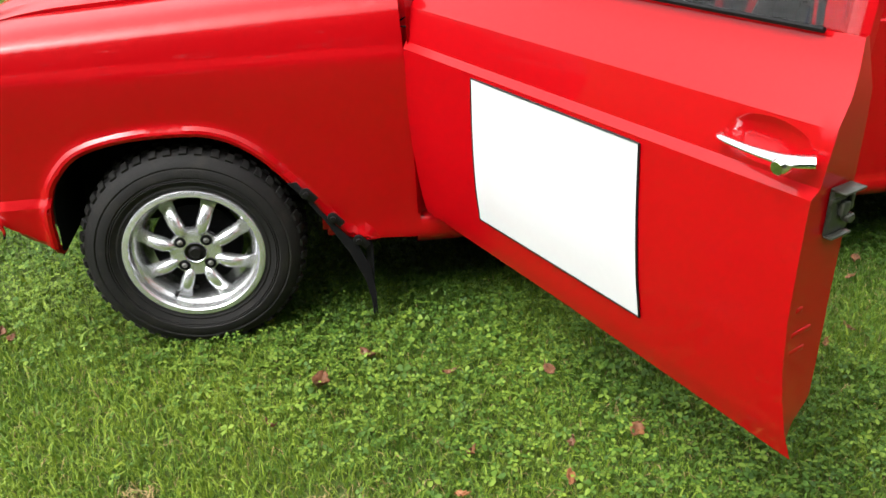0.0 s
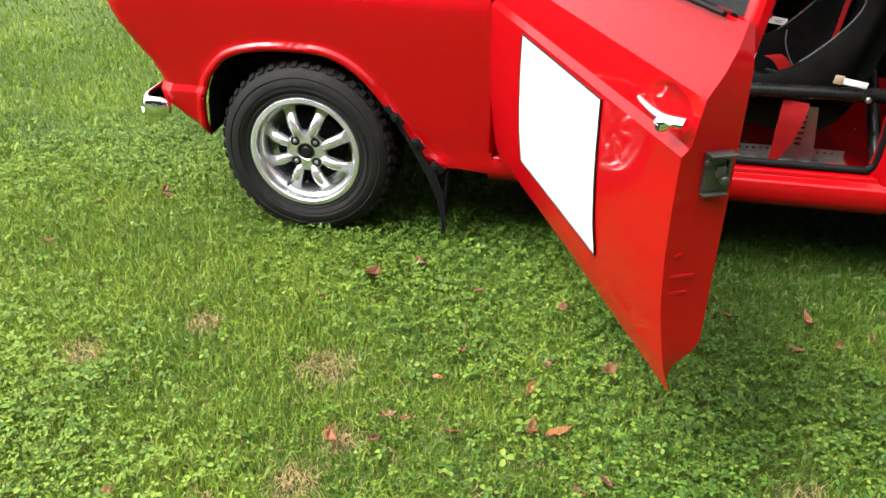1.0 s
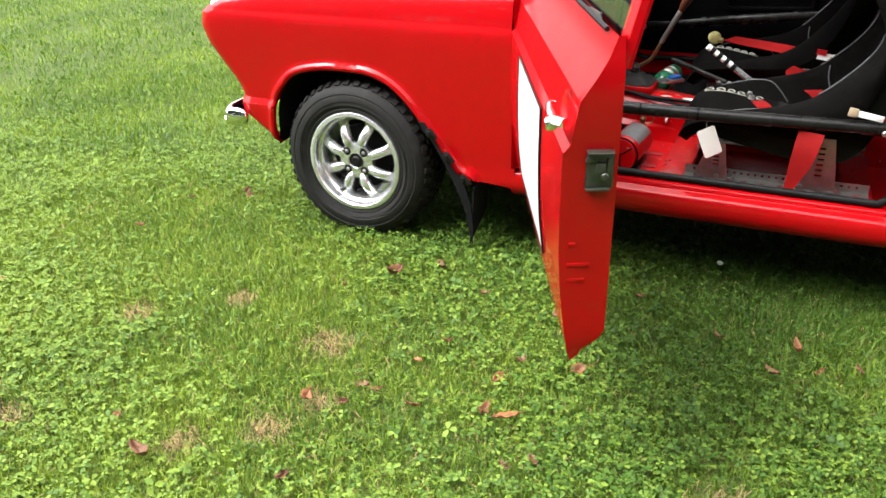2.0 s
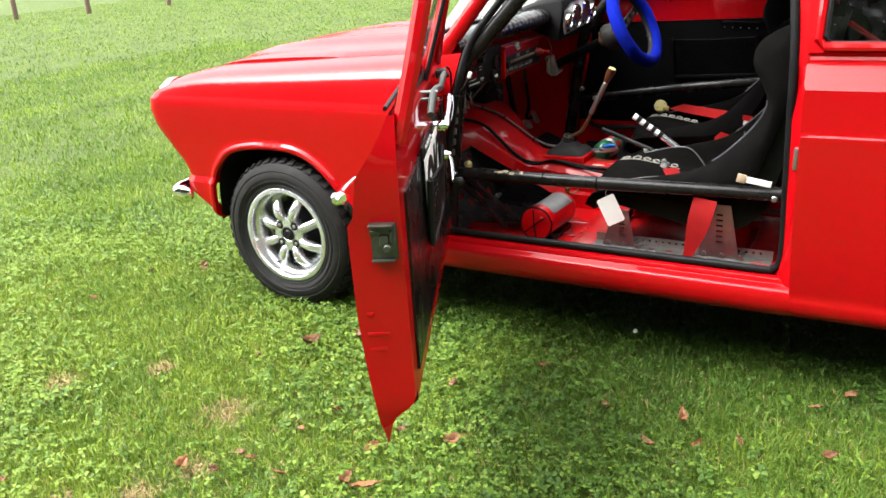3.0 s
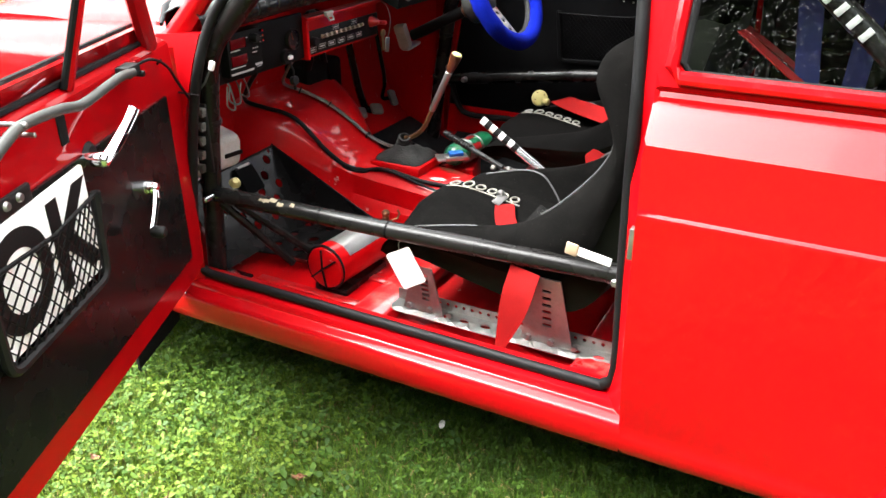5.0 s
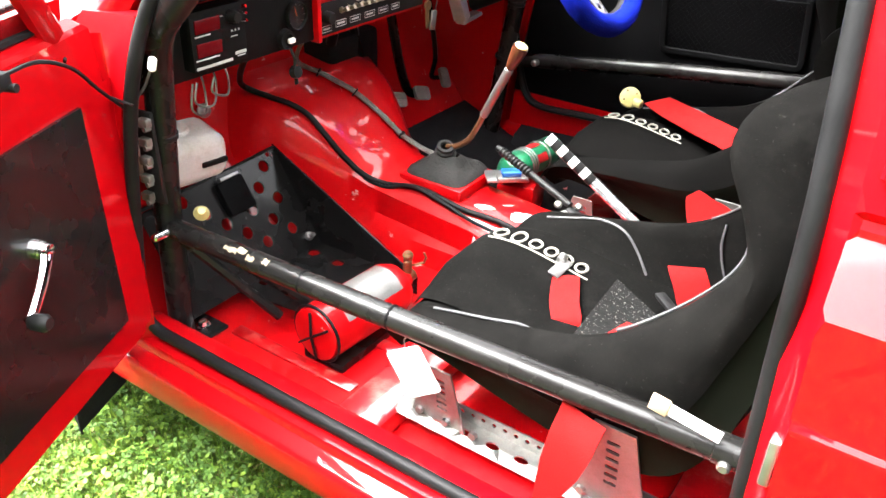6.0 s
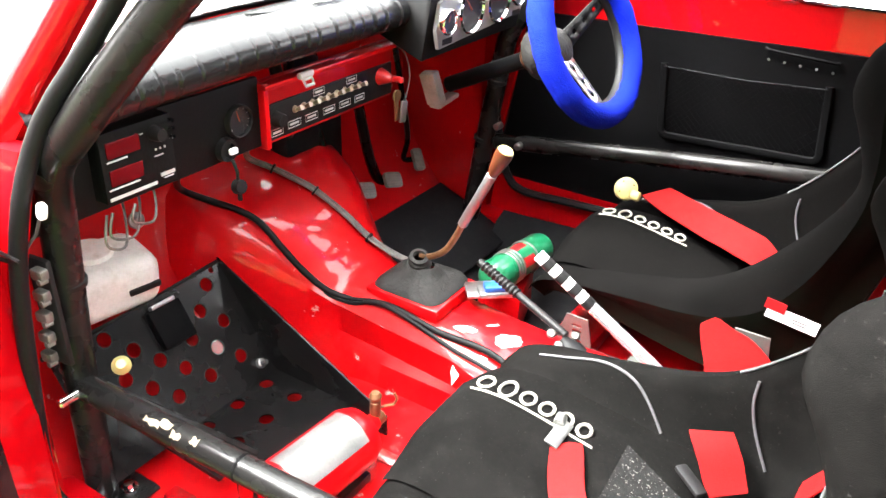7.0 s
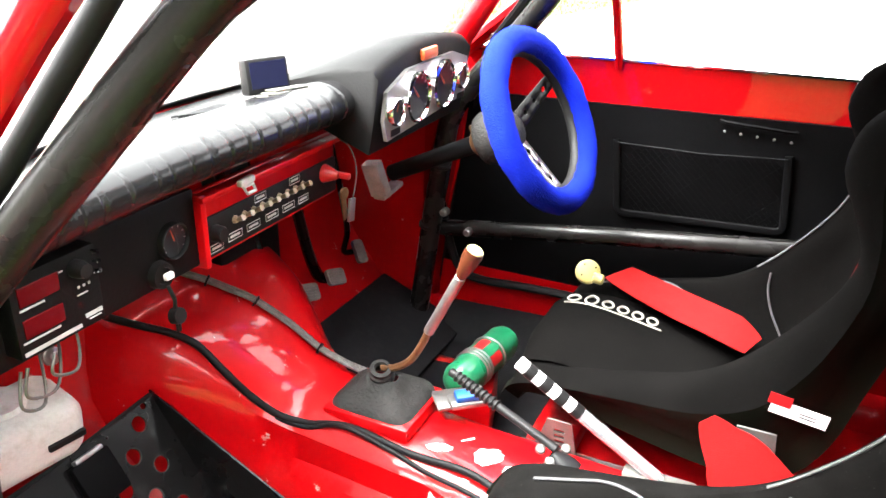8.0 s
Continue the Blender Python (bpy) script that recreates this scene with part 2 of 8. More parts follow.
SAGGED = mat("greyed_rubber", (0.020, 0.019, 0.018), rough=0.65, var=0.3, scale=25, bump=0.3, bscale=160, spec=0.15, dirt=(0.045, 0.042, 0.038), dirt_amount=0.5)
SCUFF = mat("peeled_tape", (0.33, 0.27, 0.18), rough=0.8, var=0.3, scale=50, bump=0.3, bscale=200)
GLASS = glass_mat("window_glass")
SPOTTED = glass_mat("spotted_side_glass", specks=0.2)
WHITENED = glass_mat("whitened_windscreen", whiten=0.16)
LENSGLASS = glass_mat("dial_glass", (0.85, 0.87, 0.9))


# ---- building helpers ----
PLACE = {}


def root(name, label, category, at=(0, 0, 0), group="", kind=""):
    e = new(name)
    e.location = at
    PLACE[e.name] = Matrix.Translation(at)
    return tagged(e, label, category, group, kind)


def mesh_of(name, bm, material, smooth=True, crease=38):
    me = bpy.data.meshes.new(name)
    bmesh.ops.recalc_face_normals(bm, faces=bm.faces)
    for f in bm.faces:
        f.smooth = smooth
    bm.to_mesh(me)
    bm.free()
    me.materials.append(material)
    if smooth:
        me.set_sharp_from_angle(angle=radians(crease))
    return me


def part(name, bm, material, parent, label="", smooth=True, crease=38):
    """One mesh under a thing or a part, its vertices given in the world's metres."""
    ob = new(name, mesh_of(name, bm, material, smooth, crease))
    if parent:
        ob.parent = parent
        ob.matrix_parent_inverse = PLACE.get(parent.name, Matrix()).inverted()
    return tagged(ob, label)


def solo(name, bm, material, label, category, group="", kind="", smooth=True):
    """A top-level thing of one mesh, its origin moved to its base."""
    xs = [v.co.copy() for v in bm.verts]
    base = Vector((sum(v.x for v in xs) / len(xs), sum(v.y for v in xs) / len(xs), min(v.z for v in xs)))
    bmesh.ops.translate(bm, verts=bm.verts, vec=-base)
    ob = new(name, mesh_of(name, bm, material, smooth))
    ob.location = base
    PLACE[ob.name] = Matrix.Translation(base)
    return tagged(ob, label, category, group, kind)


def box(bm, c, size, m=None, bevel=0.0, seg=2):
    """A box with rounded edges, at c, turned by m first."""
    b = bmesh.new()
    bmesh.ops.create_cube(b, size=1.0)
    bmesh.ops.scale(b, vec=size, verts=b.verts)
    if bevel:
        bmesh.ops.bevel(b, geom=list(b.edges), offset=bevel, segments=seg, profile=0.5, affect="EDGES")
    if m:
        bmesh.ops.transform(b, matrix=m.to_3x3().to_4x4(), verts=b.verts)
    bmesh.ops.translate(b, vec=c, verts=b.verts)
    return join(bm, b)


def join(bm, b, m=None):
    if m:
        bmesh.ops.transform(b, matrix=m, verts=b.verts)
    vs = [bm.verts.new(v.co) for v in b.verts]
    b.verts.index_update()
    for f in b.faces:
        bm.faces.new([vs[v.index] for v in f.verts])
    b.free()
    return bm


def spline(pts, n=6, closed=False):
    """Points along a smooth curve through pts."""
    p = [Vector(q) for q in pts]
    out = []
    k = len(p)
    for i in range(k if closed else k - 1):
        a, b, c, d = (p[(i + j) % k] if closed else p[min(max(i + j, 0), k - 1)] for j in (-1, 0, 1, 2))
        for s in range(n):
            t = s / n
            out.append(0.5 * ((2 * b) + (c - a) * t + (2 * a - 5 * b + 4 * c - d) * t * t + (3 * b - a - 3 * c + d) * t ** 3))
    if not closed:
        out.append(p[-1])
    return out


def bent(pts, r, n=5):
    """A polyline whose corners are rounded by r."""
    p = [Vector(q) for q in pts]
    out = [p[0]]
    for a, b, c in zip(p, p[1:], p[2:]):
        d1, d2 = (a - b), (c - b)
        k = min(r, d1.length * 0.45, d2.length * 0.45)
        s, e = b + d1.normalized() * k, b + d2.normalized() * k
        for i in range(n + 1):
            t = i / n
            out.append((1 - t) ** 2 * s + 2 * t * (1 - t) * b + t * t * e)
    out.append(p[-1])
    return out


def tube(bm, pts, r, seg=10, closed=False, flat=1.0, up=None, caps=True):
    """A tube of radius r (or one radius a point) along pts; flat squeezes it along its second axis."""
    p = [Vector(q) for q in pts]
    k = len(p)
    rad = r if isinstance(r, (list, tuple)) else [r] * k
    rings = []
    ref = Vector(up) if up else None
    for i in range(k):
        a, b = (p[i - 1], p[(i + 1) % k]) if closed else (p[max(i - 1, 0)], p[min(i + 1, k - 1)])
        t = (b - a).normalized()
        if ref is None:
            ref = t.orthogonal()
        x = (ref - t * ref.dot(t))
        x = x.normalized() if x.length > 1e-6 else t.orthogonal().normalized()
        if not up:
            ref = x
        y = t.cross(x)
        rings.append([bm.verts.new(p[i] + (x * math.cos(q) * flat + y * math.sin(q)) * rad[i]) for q in (2 * math.pi * j / seg for j in range(seg))])
    for i in range(k if closed else k - 1):
        a, b = rings[i], rings[(i + 1) % k]
        for j in range(seg):
            bm.faces.new((a[j], a[(j + 1) % seg], b[(j + 1) % seg], b[j]))
    if caps and not closed:
        bm.faces.new(rings[0][::-1])
        bm.faces.new(rings[-1])
    return bm


def lathe(bm, prof, m=None, seg=32, closed=False):
    """Turns a profile of (radius, height) about the z axis, then moves it by m."""
    m = m or Matrix()
    rings = []
    for r, h in prof:
        if r < 1e-5:
            rings.append([bm.verts.new(m @ Vector((0, 0, h)))] * seg)
        else:
            rings.append([bm.verts.new(m @ Vector((r * math.cos(2 * math.pi * j / seg), r * math.sin(2 * math.pi * j / seg), h))) for j in range(seg)])
    pairs = list(zip(rings, rings[1:])) + ([(rings[-1], rings[0])] if closed else [])
    for a, b in pairs:
        for j in range(seg):
            k = (j + 1) % seg
            q = []
            for v in (a[j], a[k], b[k], b[j]):
                if v not in q:
                    q.append(v)
            if len(q) > 2:
                bm.faces.new(q)
    return bm


def axis_to(p, d):
    """A matrix that takes the z axis to direction d, at p."""
    return Matrix.Translation(p) @ Vector(d).to_track_quat("Z", "Y").to_matrix().to_4x4()


def rod(bm, a, b, r, seg=12, bevel=0.0):
    a, b = Vector(a), Vector(b)
    h = (b - a).length
    e = min(bevel, r * 0.5, h * 0.4)
    prof = [(0, 0), (r - e, 0), (r, e), (r, h - e), (r - e, h), (0, h)] if e else [(0, 0), (r, 0), (r, h), (0, h)]
    return lathe(bm, prof, axis_to(a, b - a), seg)


def resample(loop, step, closed=True):
    p = [Vector(q).to_2d() for q in loop]
    out = []
    for a, b in zip(p, p[1:] + (p[:1] if closed else [])):
        k = max(1, round((b - a).length / step))
        out += [a.lerp(b, i / k) for i in range(k)]
    return out


def inside(q, loop):
    hit, k = False, len(loop)
    for i in range(k):
        a, b = loop[i], loop[i - 1]
        if (a[1] > q[1]) != (b[1] > q[1]) and q[0] < (b[0] - a[0]) * (q[1] - a[1]) / (b[1] - a[1]) + a[0]:
            hit = not hit
    return hit


def near(q, pts):
    return min((q[0] - p[0]) ** 2 + (q[1] - p[1]) ** 2 for p in pts) ** 0.5


def sheet(bm, outline, fn, step=0.03, holes=(), back=None, lines=()):
    """A sheet-metal panel: an outline with holes in a plane, filled with a mesh and bent by fn(a, b); back: how its edges turn in."""
    from mathutils.geometry import delaunay_2d_cdt
    loops = [resample(o, step) for o in (outline, *holes)]
    pts, edges = [], []
    for lp in loops:
        s = len(pts)
        pts += lp
        edges += [(s + i, s + (i + 1) % len(lp)) for i in range(len(lp))]
    rim = list(pts)
    for ln in lines:
        kept = False
        for q in resample(ln, step * 0.8, False):
            if inside(q, loops[0]) and not any(inside(q, h) for h in loops[1:]) and near(q, rim) > 0.004:
                if len(pts) > len(rim) and (pts[-1] - q).length < step * 1.2 and kept:
                    edges.append((len(pts) - 1, len(pts)))
                pts.append(q)
                kept = True
            else:
                kept = False
    rim = list(pts)
    xs, ys = [p[0] for p in loops[0]], [p[1] for p in loops[0]]
    a = min(xs) + step / 2
    row = 0
    while a < max(xs):
        b = min(ys) + step * (0.25 + 0.5 * (row % 2))
        while b < max(ys):
            q = Vector((a, b))
            if inside(q, loops[0]) and not any(inside(q, h) for h in loops[1:]) and near(q, rim) > step * 0.55:
                pts.append(q)
            b += step
        a += step
        row += 1
    vs, _, fs, _, _, _ = delaunay_2d_cdt(pts, edges, [], 1, 1e-6)
    made = [bm.verts.new(fn(v[0], v[1])) for v in vs]
    for f in fs:
        c = [sum(vs[i][k] for i in f) / len(f) for k in (0, 1)]
        if not any(inside(c, h) for h in loops[1:]):
            bm.faces.new([made[i] for i in f])
    if back:
        own = set(made)
        rims = [e for e in bm.edges if e.is_boundary and e.verts[0] in own]
        twin = {}
        for e in rims:
            for v in e.verts:
                if v not in twin:
                    twin[v] = bm.verts.new(v.co + Vector(back))
        for e in rims:
            u, v = e.verts
            bm.faces.new((u, v, twin[v], twin[u]))
    return bm


def prism(bm, outline, m, depth):
    """A flat plate: an outline in m's xy plane, depth thick along its z."""
    lo = [bm.verts.new(m @ Vector((x, y, 0))) for x, y in outline]
    hi = [bm.verts.new(m @ Vector((x, y, depth))) for x, y in outline]
    k = len(lo)
    bm.faces.new(lo[::-1])
    bm.faces.new(hi)
    for i in range(k):
        bm.faces.new((lo[i], lo[(i + 1) % k], hi[(i + 1) % k], hi[i]))
    return bm


def round_rect(w, h, r, n=5):
    out = []
    for cx, cy, a0 in ((w / 2 - r, h / 2 - r, 0), (-w / 2 + r, h / 2 - r, 90), (-w / 2 + r, -h / 2 + r, 180), (w / 2 - r, -h / 2 + r, 270)):
        out += [(cx + r * math.cos(radians(a0 + 90 * i / n)), cy + r * math.sin(radians(a0 + 90 * i / n))) for i in range(n + 1)]
    return out


def circle2(cx, cy, r, n=16):
    return [(cx + r * math.cos(2 * math.pi * i / n), cy + r * math.sin(2 * math.pi * i / n)) for i in range(n)]


def basis(origin, ax, ay):
    """A matrix with the given x and y axes; z is their cross product."""
    x = Vector(ax).normalized()
    y = Vector(ay)
    y = (y - x * y.dot(x)).normalized()
    z = x.cross(y)
    m = Matrix((x, y, z)).transposed().to_4x4()
    m.translation = Vector(origin)
    return m


def ramp1(table, v):
    """Linear lookup in rows of (key, value)."""
    if v <= table[0][0]:
        return table[0][1]
    for (a, p), (b, q) in zip(table, table[1:]):
        if v <= b:
            return p + (q - p) * (v - a) / (b - a)
    return table[-1][1]


def thicken(ob, d, offset=-1):
    mo = ob.modifiers.new("thickness", "SOLIDIFY")
    mo.thickness, mo.offset = d, offset
    return ob

# ---- the car's body ----
WIDE = 1.54          # from side to side at the wheels' faces
BASE = 2.545         # between the axles


def far_side(v):
    return Vector((v[0], WIDE - v[1], v[2]))


def mirrored(ob, name, parent, label=""):
    """The same part on the car's other side."""
    me = ob.data.copy()
    me.transform(Matrix.Translation((0, WIDE, 0)) @ Matrix.Diagonal((1, -1, 1, 1)))
    me.flip_normals()
    o = new(name, me)
    o.parent = parent
    return tagged(o, label)


car = root("car", "red two-door rally saloon on grass, passenger door open", "car")

SIDE = [(0.24, 0.050), (0.248, 0.028), (0.262, 0.0155), (0.28, 0.0105), (0.300, 0.0105), (0.312, 0.0138), (0.33, 0.012), (0.40, 0.009), (0.6, 0.004), (0.74, 0.001), (0.767, 0.0), (0.7695, 0.0006), (0.772, 0.0026), (0.7745, 0.0046), (0.780, 0.0054), (0.80, 0.0064), (0.84, 0.0078), (0.889, 0.0092), (0.945, 0.055), (0.950, 0.062), (0.957, 0.0625), (0.965, 0.067), (0.975, 0.061), (1.0, 0.068), (1.40, 0.20)]
# wing section above the shoulder: unrolled height, inset, height
TOP = [(0.86, 0.018, 0.86), (0.885, 0.024, 0.885), (0.91, 0.036, 0.906), (0.94, 0.058, 0.927), (0.97, 0.085, 0.94), (1.01, 0.124, 0.948), (1.06, 0.174, 0.953), (1.09, 0.204, 0.952)]
NOSE = [(0.312, -0.339), (0.35, -0.394), (0.394, -0.458), (0.43, -0.502), (0.462, -0.508), (0.488, -0.500), (0.531, -0.517), (0.56, -0.538), (0.592, -0.565), (0.635, -0.598), (0.68, -0.632), (0.74, -0.652), (0.79, -0.645), (0.83, -0.622), (0.86, -0.59), (1.1, -0.47)]
ARCH_F = [(-0.338, 0.312), (-0.331, 0.365), (-0.328, 0.431), (-0.308, 0.507), (-0.256, 0.570), (-0.205, 0.599), (-0.128, 0.616), (-0.037, 0.622), (0.06, 0.618), (0.12, 0.602), (0.17, 0.574), (0.22, 0.53), (0.276, 0.462), (0.32, 0.405), (0.366, 0.343), (0.41, 0.299), (0.46, 0.282)]
ARCH_R = [(2.216, 0.247), (2.228, 0.295), (2.245, 0.34), (2.268, 0.40), (2.292, 0.437), (2.322, 0.47), (2.375, 0.505), (2.435, 0.523), (2.51, 0.531), (2.60, 0.530), (2.67, 0.514), (2.73, 0.48), (2.775, 0.43), (2.805, 0.37), (2.82, 0.28)]


def dense(line, n=4):
    return [(v.x, v.y) for v in spline([(a, b, 0) for a, b in line], n)]


def flare(x, z, arch, reach=0.03, out=0.024):
    """A narrow raised lip round a wheel arch."""
    d = near((x, z), arch)
    k = min(1.0, max(0.0, (d - reach * 0.55) / (reach * 0.9)))
    return out * (1 - k * k * (3 - 2 * k)) - (0.004 if d < 0.008 else 0)


arch_f, arch_r = dense(ARCH_F), dense(ARCH_R)


def ring(arch, cx, d):
    c = Vector((cx, 0.29))
    return [tuple(Vector(p) + d * (Vector(p) - c).normalized()) for p in arch]


rings_f = [ring(arch_f, 0.0, d) for d in (0.009, 0.017, 0.026, 0.034, 0.045)]
rings_r = [ring(arch_r, 2.53, d) for d in (0.009, 0.016, 0.024, 0.032, 0.042)]


# the wing rolls over softly where the doors have a crease
WING = [p for p in SIDE if p[0] < 0.30] + [(0.33, 0.012), (0.40, 0.009), (0.6, 0.004), (0.72, 0.0), (0.77, 0.0), (0.786, 0.0012), (0.801, 0.0085), (0.83, 0.0125), (0.86, 0.018)]


def wing_at(x, w):
    if w <= 0.86:
        y, z = ramp1(WING, w), w
    else:
        y, z = ramp1([(a, b) for a, b, _ in TOP], w), ramp1([(a, c) for a, _, c in TOP], w)
    if z > 0.80:
        top = 0.947 - (0.6 - x) * 0.055 - 0.5 * max(0.0, -0.3 - x) ** 2
        z = 0.80 + (z - 0.80) * (top - 0.80) / 0.15
    # the shoulder crease fades in from the nose
    nose = ramp1(NOSE, z)
    d = max(0.0, x - nose)
    if d < 0.075:
        k = 1 - d / 0.075
        y += 0.075 * (1 - math.sqrt(max(0.0, 1 - k * k)))
        z -= 0.012 * k * k if z > 0.8 else 0
    y -= flare(x, z, arch_f, 0.022, 0.014)
    if x < -0.2 and z < 0.5:
        # the valance under the bumper line stands proud
        k = min(1.0, max(0.0, (0.488 - z) / 0.022))
        y -= 0.012 * k * k * (3 - 2 * k) * min(1.0, (-0.2 - x) / 0.12)
    return Vector((x, y, z))


outline = [(0.615, 0.268), (0.606, 0.45), (0.597, 0.62), (0.592, 0.80), (0.588, 1.0), (0.588, 1.09)]
outline += [(-0.47, 1.09), (-0.49, 1.0), (-0.515, 0.92)] + [(x + 0.001, z) for z, x in reversed(NOSE) if z < 0.87] + arch_f[1:]
bm = sheet(bmesh.new(), outline, wing_at, 0.02, back=(0, 0.018, 0), lines=[[(-0.7, z), (0.62, z)] for z in (0.278, 0.293, 0.33, 0.455, 0.466, 0.477, 0.488, 0.74, 0.76, 0.775, 0.79, 0.80, 0.81, 0.82, 0.83, 0.845, 0.86, 0.886, 0.90, 0.925)] + rings_f)
wing = part("front_wing", bm, RED, car, "glossy red front wing with a flared wheel arch", crease=22)
mirrored(wing, "front_wing", car, "glossy red front wing")

# bonnet, raised in the middle between two ridges
ACROSS = [(0.207, 0.0), (0.217, 0.016), (0.25, 0.026), (0.38, 0.034), (0.42, 0.045), (0.45, 0.058), (0.49, 0.060), (0.54, 0.052), (0.77, 0.062)]


def bonnet_at(x, y):
    s = min(y, WIDE - y)
    drop = (0.42 - x) * 0.046 + 0.5 * max(0.0, -0.25 - x) ** 2
    return Vector((x, y, 0.926 - drop + ramp1(ACROSS, s) * (0.35 + 0.65 * min(1, max(0, (x + 0.6) / 0.5)))))


bm = sheet(bmesh.new(), [(0.36, 0.207), (0.40, 0.30), (0.375, 0.5), (0.36, 0.77), (0.375, 1.04), (0.40, 1.24), (0.36, 1.333), (-0.56, 1.30), (-0.60, 1.1), (-0.61, 0.77), (-0.60, 0.44), (-0.56, 0.24)], bonnet_at, 0.03, back=(0, 0, -0.02))
part("bonnet", bm, RED, car, "red bonnet with two raised ridges")
def scuttle_at(x, y):
    return bonnet_at(x, y) + Vector((0, 0, 0.001 + 0.02 * max(0.0, x - 0.44)))


bm = sheet(bmesh.new(), [(0.36, 0.198), (0.535, 0.198), (0.49, 0.30), (0.43, 0.5), (0.402, 0.77), (0.43, 1.04), (0.49, 1.24), (0.535, 1.342), (0.36, 1.342), (0.405, 1.24), (0.38, 1.04), (0.365, 0.77), (0.38, 0.5), (0.405, 0.30)], scuttle_at, 0.025, back=(0, 0, -0.004))
for f in ((lambda y: y), (lambda y: WIDE - y)):
    # corners at the feet of the windscreen pillars
    sheet(bm, [(x, f(y)) for x, y in ((0.535, 0.20), (0.585, 0.196), (0.598, 0.12), (0.635, 0.105), (0.60, 0.165), (0.55, 0.215))], scuttle_at, 0.025, back=(0, 0, -0.004))
part("scuttle", bm, RED, car)
# front panel under the bonnet, grille and lamps
bm = bmesh.new()
box(bm, (-0.535, 0.77, 0.60), (0.05, 1.25, 0.42), bevel=0.02)
part("front_panel", bm, RED, car)
bm = bmesh.new()
for k in range(8):
    box(bm, (-0.575, 0.77, 0.60 + k * 0.026), (0.012, 0.9, 0.008))
part("grille", bm, CHROME, car, "chrome slatted grille")
for side in (0, 1):
    bm = lathe(bmesh.new(), [(0.0, 0.02), (0.05, 0.017), (0.082, 0.0), (0.092, 0.012), (0.10, 0.004), (0.102, -0.03)], axis_to((-0.618, 0.155 if not side else WIDE - 0.155, 0.748), (-1, 0, 0)))
    part("headlight", bm, CHROME, car, "round headlight in a chrome rim")
    bm = bmesh.new()
    ys = [-0.004, -0.022, -0.006, 0.09, 0.45, 0.772]
    xs = [-0.450, -0.495, -0.535, -0.55, -0.56, -0.565]
    line = spline([(x, y if not side else WIDE - y, 0.412) for x, y in zip(xs, ys)], 6)
    tube(bm, line, [0.012, 0.024, 0.030, 0.034] + [0.037] * 27, 16, flat=0.5, up=(-0.7, 0.7, 0))
    part("front_bumper", bm, CHROME, car, "chrome front bumper blade")

# side panel behind the door, with wheel arch and rear side window
def side_at(x, z):
    y = ramp1(SIDE, z) - flare(x, z, arch_r, 0.022, 0.013)
    if x > 2.9:
        y += 0.25 * ((x - 2.9) / 0.6) ** 2
    return Vector((x, y, z))


WINDOW = [(1.80, 0.995), (2.48, 0.995), (2.50, 1.01), (2.46, 1.15), (2.41, 1.285), (2.38, 1.305), (1.81, 1.322), (1.79, 1.305), (1.785, 1.01)]
outline = [(1.772, 0.246), (2.0, 0.245)] + arch_r + [(3.42, 0.36), (3.47, 0.5), (3.44, 0.75), (3.38, 0.93), (3.10, 0.966), (2.66, 0.968), (2.60, 1.1), (2.48, 1.30), (2.42, 1.355), (1.73, 1.37), (1.742, 1.15), (1.752, 0.97), (1.758, 0.80), (1.762, 0.5)]
bm = sheet(bmesh.new(), outline, side_at, 0.025, holes=[WINDOW], back=(0, 0.02, 0), lines=[[(1.74, z), (3.45, z)] for z in (0.255, 0.264, 0.278, 0.293, 0.303, 0.312, 0.33, 0.74, 0.755, 0.762, 0.767, 0.7695, 0.772, 0.7745, 0.780, 0.79, 0.80, 0.815, 0.84, 0.87, 0.889, 0.91, 0.93, 0.945, 0.950, 0.957, 0.965, 0.975)] + rings_r)
quarter = part("rear_side_panel", bm, RED, car, "glossy red rear side panel with a pressed crease and wheel arch", crease=22)
mirrored(quarter, "rear_side_panel", car)


def window_frame(loop, off, r, name, material, parent, flat=1.0, lift=0.0):
    bm = bmesh.new()
    cx, cz = sum(p[0] for p in loop) / len(loop), sum(p[1] for p in loop) / len(loop)
    pts = []
    for x, z in loop:
        d = Vector((x - cx, z - cz)).normalized()
        q = side_at(x + d.x * off, z + d.y * off)
        pts.append((q.x, q.y - lift, q.z))
    tube(bm, pts, r, 8, closed=True, flat=flat)
    return part(name, bm, material, parent)


window_frame(WINDOW, 0.012, 0.012, "window_frame", RED, quarter, lift=0.003)
window_frame(WINDOW, -0.006, 0.007, "window_seal", SEAL, quarter, lift=0.0)
bm = sheet(bmesh.new(), WINDOW, lambda x, z: side_at(x, z) + Vector((0, 0.012, 0)), 0.12)
pane = part("side_window", bm, SPOTTED, quarter, "dusty clear rear side window")
pane.visible_shadow = False

# inner skin of the rear sides, the rear and the roof
bm = bmesh.new()
sheet(bm, [(1.76, 0.28), (2.9, 0.28), (2.9, 0.96), (1.76, 0.96)], lambda x, z: Vector((x, 0.11, z)), 0.2)
inner = part("inner_side_panel", bm, BLACK, car)
# far panel is carried up over the window to darken the view through
bm = sheet(bmesh.new(), [(1.76, 0.28), (2.9, 0.28), (2.9, 0.96), (2.62, 0.98), (2.45, 1.33), (1.78, 1.35), (1.76, 0.96)], lambda x, z: Vector((x, WIDE - 0.115 - max(0.0, z - 0.97) * 0.3, z)), 0.15)
part("far_inner_panel", bm, BLACK, car, "black rear panel carried up over the driver's side window to darken it")


